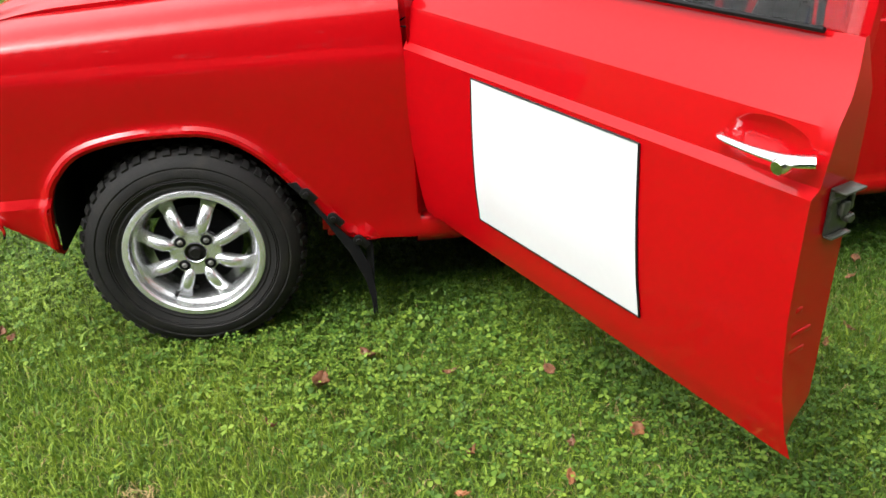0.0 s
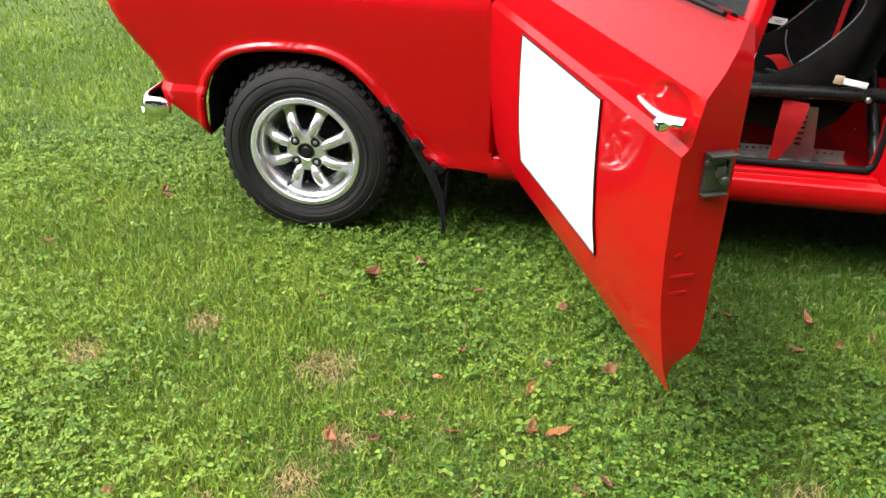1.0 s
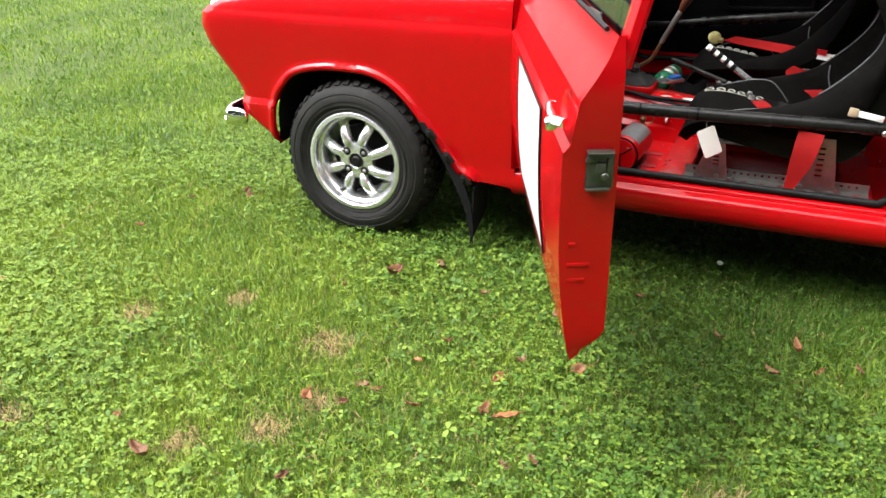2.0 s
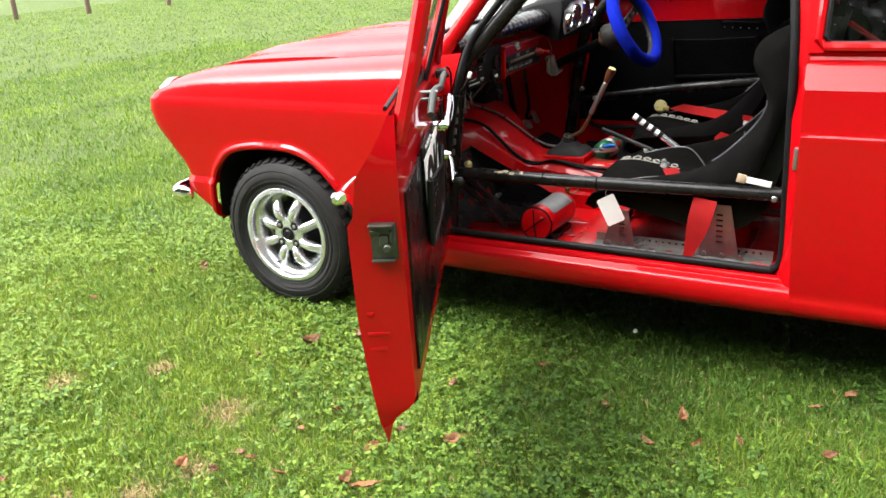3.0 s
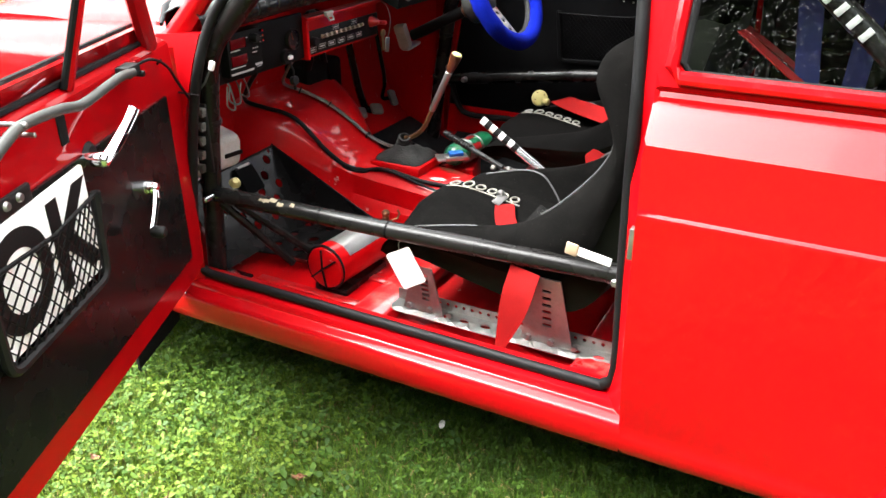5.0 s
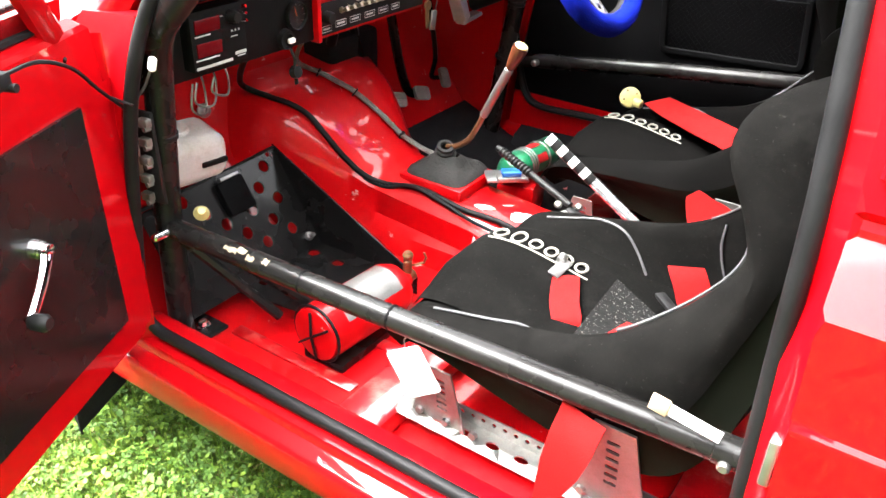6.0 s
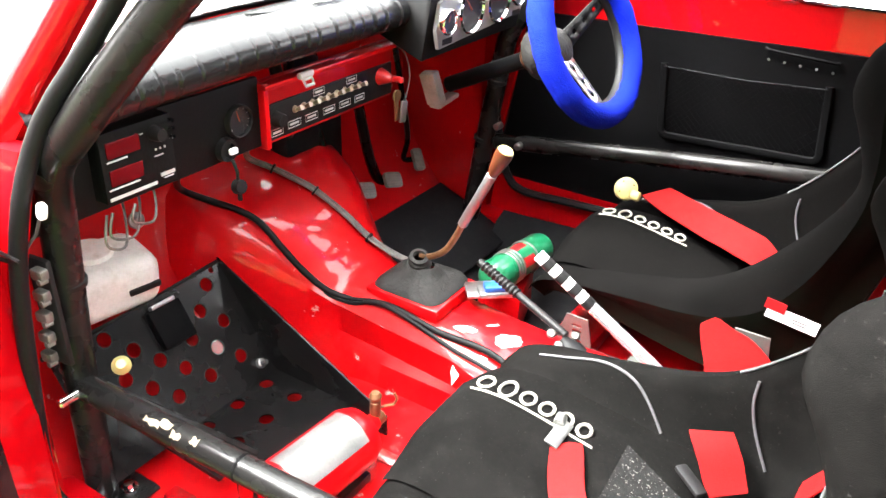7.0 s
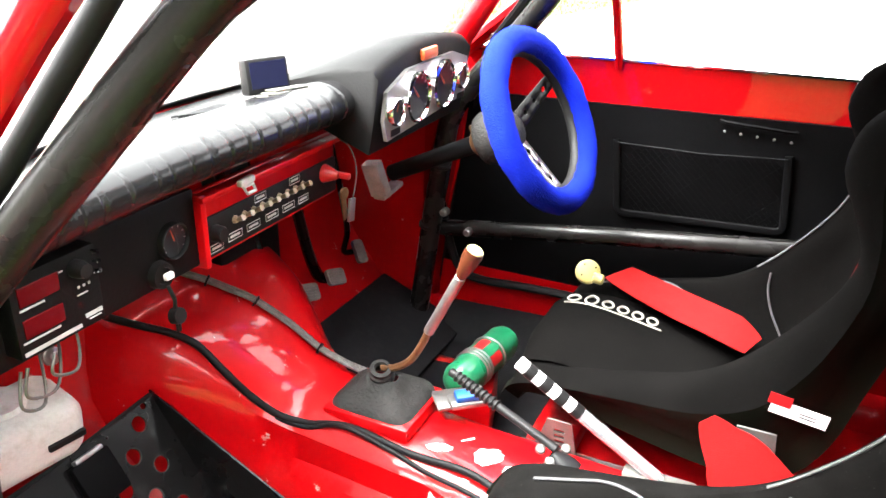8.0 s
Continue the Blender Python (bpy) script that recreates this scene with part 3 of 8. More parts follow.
def roof_at(x, y):
    s = abs(y - WIDE / 2) / 0.57
    return Vector((x, y, 1.40 - 0.045 * s ** 3 - 0.05 * ((x - 1.75) / 0.75) ** 4))


bm = sheet(bmesh.new(), [(1.12, 0.24), (1.05, 0.5), (1.03, 0.77), (1.05, 1.04), (1.12, 1.30), (1.3, 1.335), (2.42, 1.335), (2.48, 1.2), (2.48, 0.34), (2.42, 0.205), (1.3, 0.205)], roof_at, 0.05, back=(0, 0, -0.025))
thicken(part("roof", bm, RED, car, "red roof"), 0.012)
# unseen black lining, added to cut bounced light in the cabin
bm = sheet(bmesh.new(), [(1.14, 0.27), (1.08, 0.77), (1.14, 1.27), (1.3, 1.31), (2.40, 1.31), (2.44, 0.77), (2.40, 0.23), (1.3, 0.23)], lambda x, y: roof_at(x, y) - Vector((0, 0, 0.03)), 0.08)
part("dark_lining", bm, MATT, car, "unseen matt black lining added under the roof")
bm = bmesh.new()
sheet(bm, [(2.62, 0.10), (2.62, WIDE - 0.10), (3.40, WIDE - 0.16), (3.40, 0.16)], lambda x, y: Vector((x, y, 0.965 - 0.03 * ((x - 2.62) / 0.8) ** 2)), 0.1)
part("boot_lid", bm, RED, car)
bm = bmesh.new()
sheet(bm, [(0.18, 0.34), (WIDE - 0.18, 0.34), (WIDE - 0.16, 0.95), (0.16, 0.95)], lambda y, z: Vector((3.44, y, z)), 0.15)
part("rear_panel", bm, RED, car)
bm = sheet(bmesh.new(), [(0.22, 0.0), (WIDE - 0.22, 0.0), (WIDE - 0.34, 1.0), (0.34, 1.0)], lambda y, t: Vector((2.62 - 0.17 * t, y, 0.965 + 0.375 * t)), 0.3)
part("rear_window", bm, GLASS, car).visible_shadow = False
# windscreen and its pillars
A_FOOT, A_HEAD = Vector((0.61, 0.11, 0.90)), Vector((0.945, 0.21, 1.33))
for side in (0, 1):
    f = (lambda v: far_side(v)) if side else (lambda v: Vector(v))
    bm = tube(bmesh.new(), [f(A_FOOT.lerp(A_HEAD, t)) for t in (-0.06, 0.0, 0.25, 0.5, 0.75, 1.0)], [0.04, 0.034, 0.026, 0.024, 0.024, 0.03], 10, flat=0.8, up=(0, 1, 0))
    part("windscreen_pillar", bm, RED, car, "red windscreen pillar")
    bm = tube(bmesh.new(), [f(Vector((0.94, 0.21, 1.335))), f(Vector((1.75, 0.205, 1.36))), f(Vector((2.4, 0.205, 1.34)))], 0.025, 10)
    part("roof_rail", bm, RED, car)
bm = sheet(bmesh.new(), [(0.10, 0.0), (WIDE - 0.10, 0.0), (WIDE - 0.22, 1.0), (0.22, 1.0)], lambda y, t: Vector((0.62 + 0.33 * t - 0.21 * max(0.0, math.sin(math.pi * (y - 0.1) / (WIDE - 0.2))) ** 0.7 * (1 - 0.6 * t), y, 0.968 + 0.385 * t)), 0.12)
screen = part("windscreen", bm, WHITENED, car, "clear windscreen in black rubber")
screen.visible_shadow = False
bm = tube(bmesh.new(), [(0.62 - 0.21 * max(0.0, math.sin(math.pi * k / 16)) ** 0.7, 0.10 + (WIDE - 0.2) * k / 16, 0.990 if 0 < k < 16 else 0.97) for k in range(17)], [0.004, 0.010] + [0.020] * 13 + [0.010, 0.004], 10)
part("screen_seal", bm, SEAL, screen)
bm = tube(bmesh.new(), [(0.61 - 0.21 * max(0.0, math.sin(math.pi * k / 16)) ** 0.7, 0.10 + (WIDE - 0.2) * k / 16, 0.972) for k in range(17)], 0.005, 6)
part("screen_trim", bm, CHROME, screen)
bm = bmesh.new()
tube(bm, spline([(0.405, 0.84, 1.004), (0.412, 0.95, 1.012), (0.435, 1.12, 1.014), (0.485, 1.30, 1.012), (0.515, 1.38, 1.010)], 4), 0.006, 6, flat=0.6)
tube(bm, [(0.385, 0.86, 0.985), (0.395, 1.0, 1.006), (0.425, 1.13, 1.020)], 0.004, 6)
part("wiper", bm, ZINC, car, "worn grey windscreen wiper")

# sill with a pressed step, door opening and its seal
SILL = [(0.16, 0.255), (0.06, 0.238), (0.03, 0.245), (0.015, 0.262), (0.010, 0.28), (0.0105, 0.300), (0.012, 0.314), (0.0155, 0.3235), (0.022, 0.3285), (0.042, 0.3315), (0.0455, 0.334), (0.0480, 0.3425), (0.0515, 0.3475), (0.075, 0.351), (0.11, 0.353), (0.135, 0.342), (0.14, 0.27)]


def sill_mesh(bm, x0, x1):
    rings = [[bm.verts.new((x, y, z)) for y, z in SILL] for x in np.linspace(x0, x1, 12)]
    for a, b in zip(rings, rings[1:]):
        for j in range(len(SILL) - 1):
            bm.faces.new((a[j], a[j + 1], b[j + 1], b[j]))
    return bm


sill = part("sill", sill_mesh(bmesh.new(), 0.60, 1.772), RED, car, "red door sill with a pressed step")
mirrored(sill, "sill", car)

OPENING = [(1.0, 0.185, 1.30), (0.923, 0.163, 1.20), (0.844, 0.142, 1.10), (0.768, 0.112, 1.0), (0.738, 0.082, 0.90), (0.71, 0.07, 0.775), (0.678, 0.07, 0.605), (0.655, 0.07, 0.44), (0.652, 0.072, 0.392), (0.675, 0.074, 0.368), (0.75, 0.074, 0.363), (1.2, 0.074, 0.362), (1.66, 0.074, 0.361), (1.715, 0.074, 0.367), (1.736, 0.072, 0.41), (1.732, 0.066, 0.6), (1.726, 0.066, 0.80), (1.72, 0.078, 0.97), (1.70, 0.13, 1.15), (1.685, 0.185, 1.31), (1.66, 0.198, 1.345), (1.45, 0.20, 1.35), (1.1, 0.198, 1.345), (1.04, 0.195, 1.335)]
bm = tube(bmesh.new(), spline(OPENING, 3, True), 0.0115, 14, closed=True)
part("door_seal", bm, SEAL, car, "black rubber door seal")
bm = tube(bmesh.new(), [far_side(p) for p in spline(OPENING, 3, True)], 0.0115, 8, closed=True)
part("door_seal", bm, SEAL, car)


def post(bm, pairs, depth=0.03):
    """A pressed post between two edges given as pairs of points, front and back."""
    rows = [[bm.verts.new(v) for v in (Vector(a) + Vector((0, depth, 0)), Vector(a), Vector(b), Vector(b) + Vector((0, depth, 0)))] for a, b in pairs]
    for p, q in zip(rows, rows[1:]):
        for j in range(4):
            bm.faces.new((p[j], p[(j + 1) % 4], q[(j + 1) % 4], q[j]))
    bm.faces.new(rows[0][::-1])
    bm.faces.new(rows[-1])
    return bm


front_post = [((0.59, 0.07, 0.27), (0.66, 0.08, 0.27)), ((0.59, 0.06, 0.36), (0.636, 0.07, 0.36)), ((0.59, 0.06, 0.46), (0.636, 0.066, 0.46)), ((0.59, 0.06, 0.61), (0.658, 0.066, 0.61)), ((0.59, 0.06, 0.78), (0.690, 0.066, 0.78)), ((0.59, 0.07, 0.91), (0.722, 0.078, 0.90)), ((0.61, 0.09, 0.95), (0.735, 0.095, 0.96))]
rear_post = [((1.715, 0.075, 0.30), (1.775, 0.03, 0.30)), ((1.732, 0.072, 0.42), (1.768, 0.02, 0.42)), ((1.728, 0.066, 0.60), (1.766, 0.014, 0.60)), ((1.722, 0.066, 0.80), (1.762, 0.014, 0.80)), ((1.716, 0.078, 0.97), (1.757, 0.07, 0.97)), ((1.697, 0.13, 1.15), (1.745, 0.125, 1.15)), ((1.68, 0.19, 1.33), (1.735, 0.185, 1.34))]
for pairs, nm in ((front_post, "door_post"), (rear_post, "rear_door_post")):
    p = part(nm, post(bmesh.new(), pairs), RED, car, "red door post")
    mirrored(p, nm, car)
# striker on the rear post
bm = bmesh.new()
box(bm, (1.752, 0.026, 0.705), (0.012, 0.02, 0.06), bevel=0.003)
part("striker", bm, STEEL, car)

# ---- floor pan, tunnel, bulkhead ----
bm = bmesh.new()
box(bm, (1.50, 0.77, 0.262), (2.30, 1.32, 0.03), bevel=0.01)
floor_pan = part("floor_pan", bm, RED_IN, car, "glossy red painted floor pan")
for y in (0.40, 1.14):
    for k in range(3):
        part("floor_rib", box(bmesh.new(), (0.86, y - 0.16 + k * 0.14, 0.278), (0.32, 0.03, 0.01), bevel=0.004), WORN_RED, floor_pan)
for x, y in ((1.10, 0.38), (1.10, 1.16), (1.66, 0.38)):
    part("cross_member", box(bmesh.new(), (x, y, 0.297), (0.10, 0.56, 0.045), bevel=0.012), WORN_RED, floor_pan, "red cross member with chipped paint")

TUNNEL = [(0.36, 0.20, 0.655, 0.36), (0.45, 0.195, 0.64, 0.33), (0.52, 0.175, 0.605, 0.28), (0.58, 0.145, 0.555, 0.22), (0.64, 0.110, 0.50, 0.17), (0.70, 0.085, 0.465, 0.135), (0.80, 0.078, 0.45, 0.12), (0.98, 0.078, 0.435, 0.12), (1.06, 0.09, 0.42, 0.13), (1.3, 0.09, 0.41, 0.14), (1.7, 0.09, 0.41, 0.14), (2.3, 0.10, 0.43, 0.15)]


def tunnel_section(x):
    hw, z, base = (ramp1([(r[0], r[k]) for r in TUNNEL], x) for k in (1, 2, 3))
    out = []
    for s in (-1, 1):
        side = [(0.80 + s * base, 0.27), (0.80 + s * (base * 0.93), 0.33), (0.80 + s * (hw + (base - hw) * 0.35), z - 0.10), (0.80 + s * (hw + 0.022), z - 0.035), (0.80 + s * hw, z - 0.012), (0.80 + s * hw * 0.75, z)]
        out += side if s < 0 else side[::-1]
    return out


bm = bmesh.new()
rings = [[bm.verts.new((x, y, z)) for y, z in tunnel_section(x)] for x in np.concatenate([np.linspace(0.36, 1.1, 40), np.linspace(1.15, 2.3, 12)])]
for a, b in zip(rings, rings[1:]):
    for j in range(len(a) - 1):
        bm.faces.new((a[j], a[j + 1], b[j + 1], b[j]))
tunnel = part("transmission_tunnel", bm, RED_IN, car, "glossy red transmission tunnel")
bm = bmesh.new()
box(bm, (0.835, 0.815, 0.452), (0.175, 0.155, 0.03), bevel=0.006)
part("gear_plinth", bm, RED_IN, tunnel)
# paint flaked off the tunnel's top in patches
def flake(cx, cy, rx, ry, turn, seed):
    def at(x, y):
        side = sorted(tunnel_section(x))
        return Vector((x, y, ramp1(side, y) + 0.0012))
    ring = []
    for k in range(22):
        a = k * math.pi / 11
        r = 1 + 0.34 * noise.noise(Vector((2.2 * math.cos(a), 2.2 * math.sin(a), seed * 3.7)))
        p, q = rx * r * math.cos(a), ry * r * math.sin(a)
        ring.append((cx + p * math.cos(turn) - q * math.sin(turn), cy + p * math.sin(turn) + q * math.cos(turn)))
    part("bare_patch", sheet(bmesh.new(), ring, at, 0.012), FLAKED, tunnel, "pale patch of flaked paint")


for k, (fx, fy, fa, fb, ft) in enumerate(((0.975, 0.762, 0.024, 0.011, 0.5), (1.056, 0.792, 0.030, 0.021, 0.9), (1.020, 0.708, 0.034, 0.012, 0.35), (1.108, 0.778, 0.020, 0.014, 1.0), (1.010, 0.812, 0.014, 0.0025, 0.9))):
    flake(fx, fy, fa, fb, ft, k)
# bulkhead with sloping toe boards
bm = bmesh.new()
prof = [(0.34, 0.905), (0.36, 0.62), (0.40, 0.50), (0.56, 0.285), (0.58, 0.27)]
rows = [[bm.verts.new((x, y, z)) for x, z in prof] for y in np.linspace(0.09, WIDE - 0.09, 12)]
for a, b in zip(rows, rows[1:]):
    for j in range(len(prof) - 1):
        bm.faces.new((a[j], a[j + 1], b[j + 1], b[j]))
part("bulkhead", bm, RED_IN, car, "red bulkhead and toe boards")
# kick panels at the front posts
kick = part("kick_panel", sheet(bmesh.new(), [(0.34, 0.27), (0.60, 0.27), (0.61, 0.6), (0.615, 0.90), (0.34, 0.895)], lambda x, z: Vector((x, 0.115, z)), 0.1), RED_IN, car)
mirrored(kick, "kick_panel", car)
# rear bulkhead behind the seats
bm = bmesh.new()
box(bm, (2.32, 0.77, 0.60), (0.03, 1.32, 0.70), bevel=0.01)
box(bm, (2.18, 0.77, 0.36), (0.30, 1.30, 0.18), bevel=0.03)
part("rear_bulkhead", bm, BLACK, car, "black rear bulkhead")
bm = bmesh.new()
box(bm, (2.45, 0.77, 0.95), (0.32, 1.30, 0.02), bevel=0.008)
part("parcel_shelf", bm, BLACK, car)
# underside and wheel wells
bm = bmesh.new()
box(bm, (1.45, 0.77, 0.235), (1.5, 1.36, 0.02))
box(bm, (-0.05, 0.77, 0.40), (0.8, 0.98, 0.26), bevel=0.03)
box(bm, (2.7, 0.77, 0.42), (1.3, 1.0, 0.28), bevel=0.03)
part("underside", bm, MATT, car)


def wheel_well(x0, top, arch):
    bm = bmesh.new()
    lo = [bm.verts.new((x, 0.0 + 0.02, z)) for x, z in arch]
    hi = [bm.verts.new((x, 0.30, z + 0.015)) for x, z in arch]
    for i in range(len(lo) - 1):
        bm.faces.new((lo[i], lo[i + 1], hi[i + 1], hi[i]))
    c = bm.verts.new((x0, 0.30, 0.30))
    for i in range(len(hi) - 1):
        bm.faces.new((hi[i], hi[i + 1], c))
    return bm


for x0, arch in ((0.0, arch_f), (BASE, arch_r)):
    w = part("wheel_well", wheel_well(x0, 0.64, [(a, b) for a, b in arch]), MATT, car)
    mirrored(w, "wheel_well", car)

# ---- wheels ----
def tyre_mesh():
    m = Matrix.Translation((0, 0, 0.291)) @ pose(0, 0, 0, -90, 0, 0)   # axle along +y
    prof = [(0.168, 0.02), (0.176, 0.006), (0.186, -0.002), (0.196, -0.008), (0.200, -0.006), (0.214, -0.013), (0.216, -0.010), (0.219, -0.013), (0.222, -0.011), (0.225, -0.014), (0.245, -0.014), (0.249, -0.011), (0.253, -0.013), (0.270, -0.006), (0.280, 0.006), (0.287, 0.02), (0.289, 0.04), (0.289, 0.15), (0.280, 0.18), (0.25, 0.195), (0.19, 0.19), (0.17, 0.17)]
    return lathe(bmesh.new(), prof, m, 72)


def tread_mesh():
    """Five staggered rows of tread blocks."""
    bm = bmesh.new()
    m = Matrix.Translation((0, 0, 0.291)) @ pose(0, 0, 0, -90, 0, 0)
    rng = random.Random(5)
    for row, (h, w, depth) in enumerate(((0.019, 0.030, 0.013), (0.058, 0.032, 0.011), (0.100, 0.032, 0.011), (0.143, 0.032, 0.011), (0.172, 0.026, 0.012))):
        n = 46
        for k in range(n):
            a = 2 * math.pi * (k + 0.5 * (row % 2)) / n + rng.uniform(-0.006, 0.006)
            r = 0.287 if 0 < row < 4 else 0.281
            c = m @ Vector((r * math.cos(a), r * math.sin(a), h))
            t = m.to_3x3() @ Vector((-math.sin(a), math.cos(a), 0))
            n_ = m.to_3x3() @ Vector((math.cos(a), math.sin(a), (-0.5 if row == 0 else 0.5 if row == 4 else 0)))
            fr = basis((0, 0, 0), t, n_)
            b = bmesh.new()
            bmesh.ops.create_cube(b, size=1.0)
            bmesh.ops.scale(b, vec=(0.023, depth * 1.6, w), verts=b.verts)
            for v in b.verts:
                if v.co.y > 0:
                    v.co.x *= 0.82
                    v.co.z *= 0.86
            join(bm, b, Matrix.Translation(c) @ fr)
    return bm


def wheel_mesh():
    """The rim of an alloy: a flat lip, a step and a deep barrel, with a flat hub plate."""
    bm = bmesh.new()
    lathe(bm, [(0.186, 0.012), (0.187, 0.0), (0.185, -0.007), (0.182, -0.009), (0.170, -0.009), (0.167, -0.006), (0.165, 0.004), (0.163, 0.016), (0.155, 0.022), (0.149, 0.034), (0.145, 0.045), (0.142, 0.06), (0.142, 0.16), (0.15, 0.165)], wm, 80)
    prof = [(0.025, 0.05), (0.025, 0.012), (0.029, 0.008), (0.060, 0.008), (0.069, 0.012), (0.071, 0.03), (0.06, 0.05)]
    rings_ = []
    for r, h in prof:
        rings_.append([bm.verts.new(wm @ Vector((rr * math.cos(a), rr * math.sin(a), h))) for a, rr in ((2 * math.pi * j / 64, r * (1 + (0.035 * math.cos(8 * 2 * math.pi * j / 64 + math.pi) if r > 0.055 else 0))) for j in range(64))])
    for u, v in zip(rings_, rings_[1:] + rings_[:1]):
        for j in range(64):
            bm.faces.new((u[j], u[(j + 1) % 64], v[(j + 1) % 64], v[j]))
    return bm


def spoke_mesh(k):
    """A swelling, rounded spoke that broadens where it meets the rim."""
    bm = bmesh.new()
    turn = Matrix.Rotation(2 * math.pi * (k + 0.5) / 8, 3, "Z")
    rings_ = []
    for r, h, wd, tk in ((0.048, 0.010, 0.003, 0.003), (0.054, 0.009, 0.009, 0.009), (0.064, 0.006, 0.0145, 0.014), (0.080, 0.004, 0.0175, 0.018), (0.100, 0.007, 0.0185, 0.019), (0.118, 0.014, 0.018, 0.017), (0.132, 0.022, 0.0185, 0.015), (0.144, 0.030, 0.022, 0.013), (0.152, 0.036, 0.028, 0.012)):
        rings_.append([bm.verts.new(wm @ (turn @ Vector((r, wd * math.cos(p), h + 0.006 - tk * math.sin(p) * (1.0 if math.sin(p) > 0 else 1.6))))) for p in (2 * math.pi * q / 14 for q in range(14))])
    for u, v in zip(rings_, rings_[1:]):
        for q in range(14):
            bm.faces.new((u[q], u[(q + 1) % 14], v[(q + 1) % 14], v[q]))
    bm.faces.new(rings_[0])
    return bm


wm = Matrix.Translation((0, 0, 0.291)) @ pose(0, 0, 0, -90, 0, 0)
wheel = part("wheel", wheel_mesh(), ALLOY, car, "silver eight-spoke alloy wheel")
part("tyre", tyre_mesh(), RUBBER, wheel, "black knobbly rally tyre standing in the grass")
tagged(part("tread", tread_mesh(), RUBBER, wheel), "chunky black tread blocks", kind="stuff")
for k in range(8):
    part("spoke", spoke_mesh(k), ALLOY, wheel)
for k in range(4):
    a = 2 * math.pi * (k + 0.5) / 4
    c = wm @ Vector((0.0485 * math.cos(a), 0.0485 * math.sin(a), 0.0075))
    nm = Matrix.Translation(c) @ pose(0, 0, 0, -90, 0, 0)
    nut = part("nut_recess", lathe(bmesh.new(), [(0.0, -0.0006), (0.0145, -0.0006), (0.0155, 0.0)], nm, 18), MATT, wheel)
    part("wheel_nut", lathe(bmesh.new(), [(0, -0.006), (0.004, -0.006), (0.0075, -0.003), (0.0085, 0.0)], nm, 6), ZINC, nut)
part("valve", rod(bmesh.new(), wm @ Vector((-0.075, 0.128, 0.035)), wm @ Vector((-0.072, 0.122, 0.005)), 0.0045, 8), PLASTIC, wheel)
part("brake_drum", lathe(bmesh.new(), [(0.0, 0.06), (0.118, 0.06), (0.12, 0.07), (0.12, 0.09), (0, 0.09)], wm, 40), MATT, wheel)
copy_thing(wheel, Matrix.Translation((BASE, 0.02, 0)) @ pose(0, 0, 0.291, 0, 40, 0) @ Matrix.Translation((0, 0, -0.291)))
copy_thing(wheel, pose(0, WIDE, 0, 0, 0, 180))
copy_thing(wheel, pose(BASE, WIDE - 0.02, 0, 0, 0, 180))
part("hub_cap", lathe(bmesh.new(), [(0, 0.004), (0.013, 0.004), (0.017, 0.008), (0.019, 0.010), (0.0285, 0.010), (0.0295, 0.004), (0.0295, 0.03)], wm, 32), PLASTIC, wheel, "black centre cap")

# mudflap behind the front wheel, with its bolts
bm = bmesh.new()
plate = [(0.268, 0.474), (0.292, 0.474), (0.345, 0.388), (0.40, 0.315), (0.438, 0.27), (0.462, 0.20), (0.472, 0.12), (0.470, 0.048), (0.460, 0.085), (0.445, 0.165), (0.408, 0.257), (0.352, 0.36), (0.305, 0.43)]
prism(bm, plate, basis((0, -0.016, 0), (1, 0, 0), (0, 0, 1)) @ Matrix.Translation((0, 0, -0.006)), 0.005)
wide_flap = [(0.0, 0.262), (0.17, 0.262), (0.17, 0.12), (0.0, 0.050)]
prism(bm, wide_flap, basis((0.455, -0.012, 0), (-0.05, 1, 0), (0.06, 0, 1)), 0.005)
flap = part("mudflap", bm, MATT, car, "black rubber mudflap bolted behind the front wheel")
for x, z in ((0.312, 0.442), (0.375, 0.365), (0.437, 0.292)):
    bm = lathe(bmesh.new(), [(0, 0.014), (0.007, 0.014), (0.008, 0.006), (0.015, 0.005), (0.016, 0)], axis_to((x, -0.016, z), (0, -1, 0)), 10)
    box(bm, (x + 0.012, -0.018, z - 0.008), (0.035, 0.006, 0.022), pose(0, 0, 0, 0, 50, 0), bevel=0.002)
    part("bolt", bm, PLASTIC, flap)

# ---- the open passenger door, in its own axes: u along it, inward, up ----
DM = basis((0.60, 0.004, 0), (0.4096, -0.9123, 0), (0.9123, 0.4096, 0))


def dp(u, w, z):
    return DM @ Vector((u, w, z))


DOOR_SIDE = [(0.30, 0.042), (0.335, 0.032), (0.37, 0.021), (0.44, 0.010), (0.52, 0.0), (0.6, -0.005), (0.68, -0.007), (0.76, -0.007), (0.795, -0.0065), (0.810, 0.006), (0.85, 0.012), (0.892, 0.019), (0.935, 0.049), (0.965, 0.068), (1.0, 0.084), (1.4, 0.20)]
FRONT_EDGE = [(0.012, 0.345), (0.006, 0.45), (0.0, 0.62), (-0.004, 0.80), (0.0, 0.93), (0.03, 0.995)]
REAR_EDGE = [(1.118, 1.003), (1.139, 0.93), (1.145, 0.885), (1.143, 0.81), (1.140, 0.795), (1.138, 0.60), (1.140, 0.50), (1.147, 0.42), (1.160, 0.316)]


def dent(u, z):
    d = ((u - 1.042) / 0.075) ** 2 + ((z - 0.852) / 0.034) ** 2
    return 0.013 * max(0.0, 1 - d) if d < 1 else 0.0


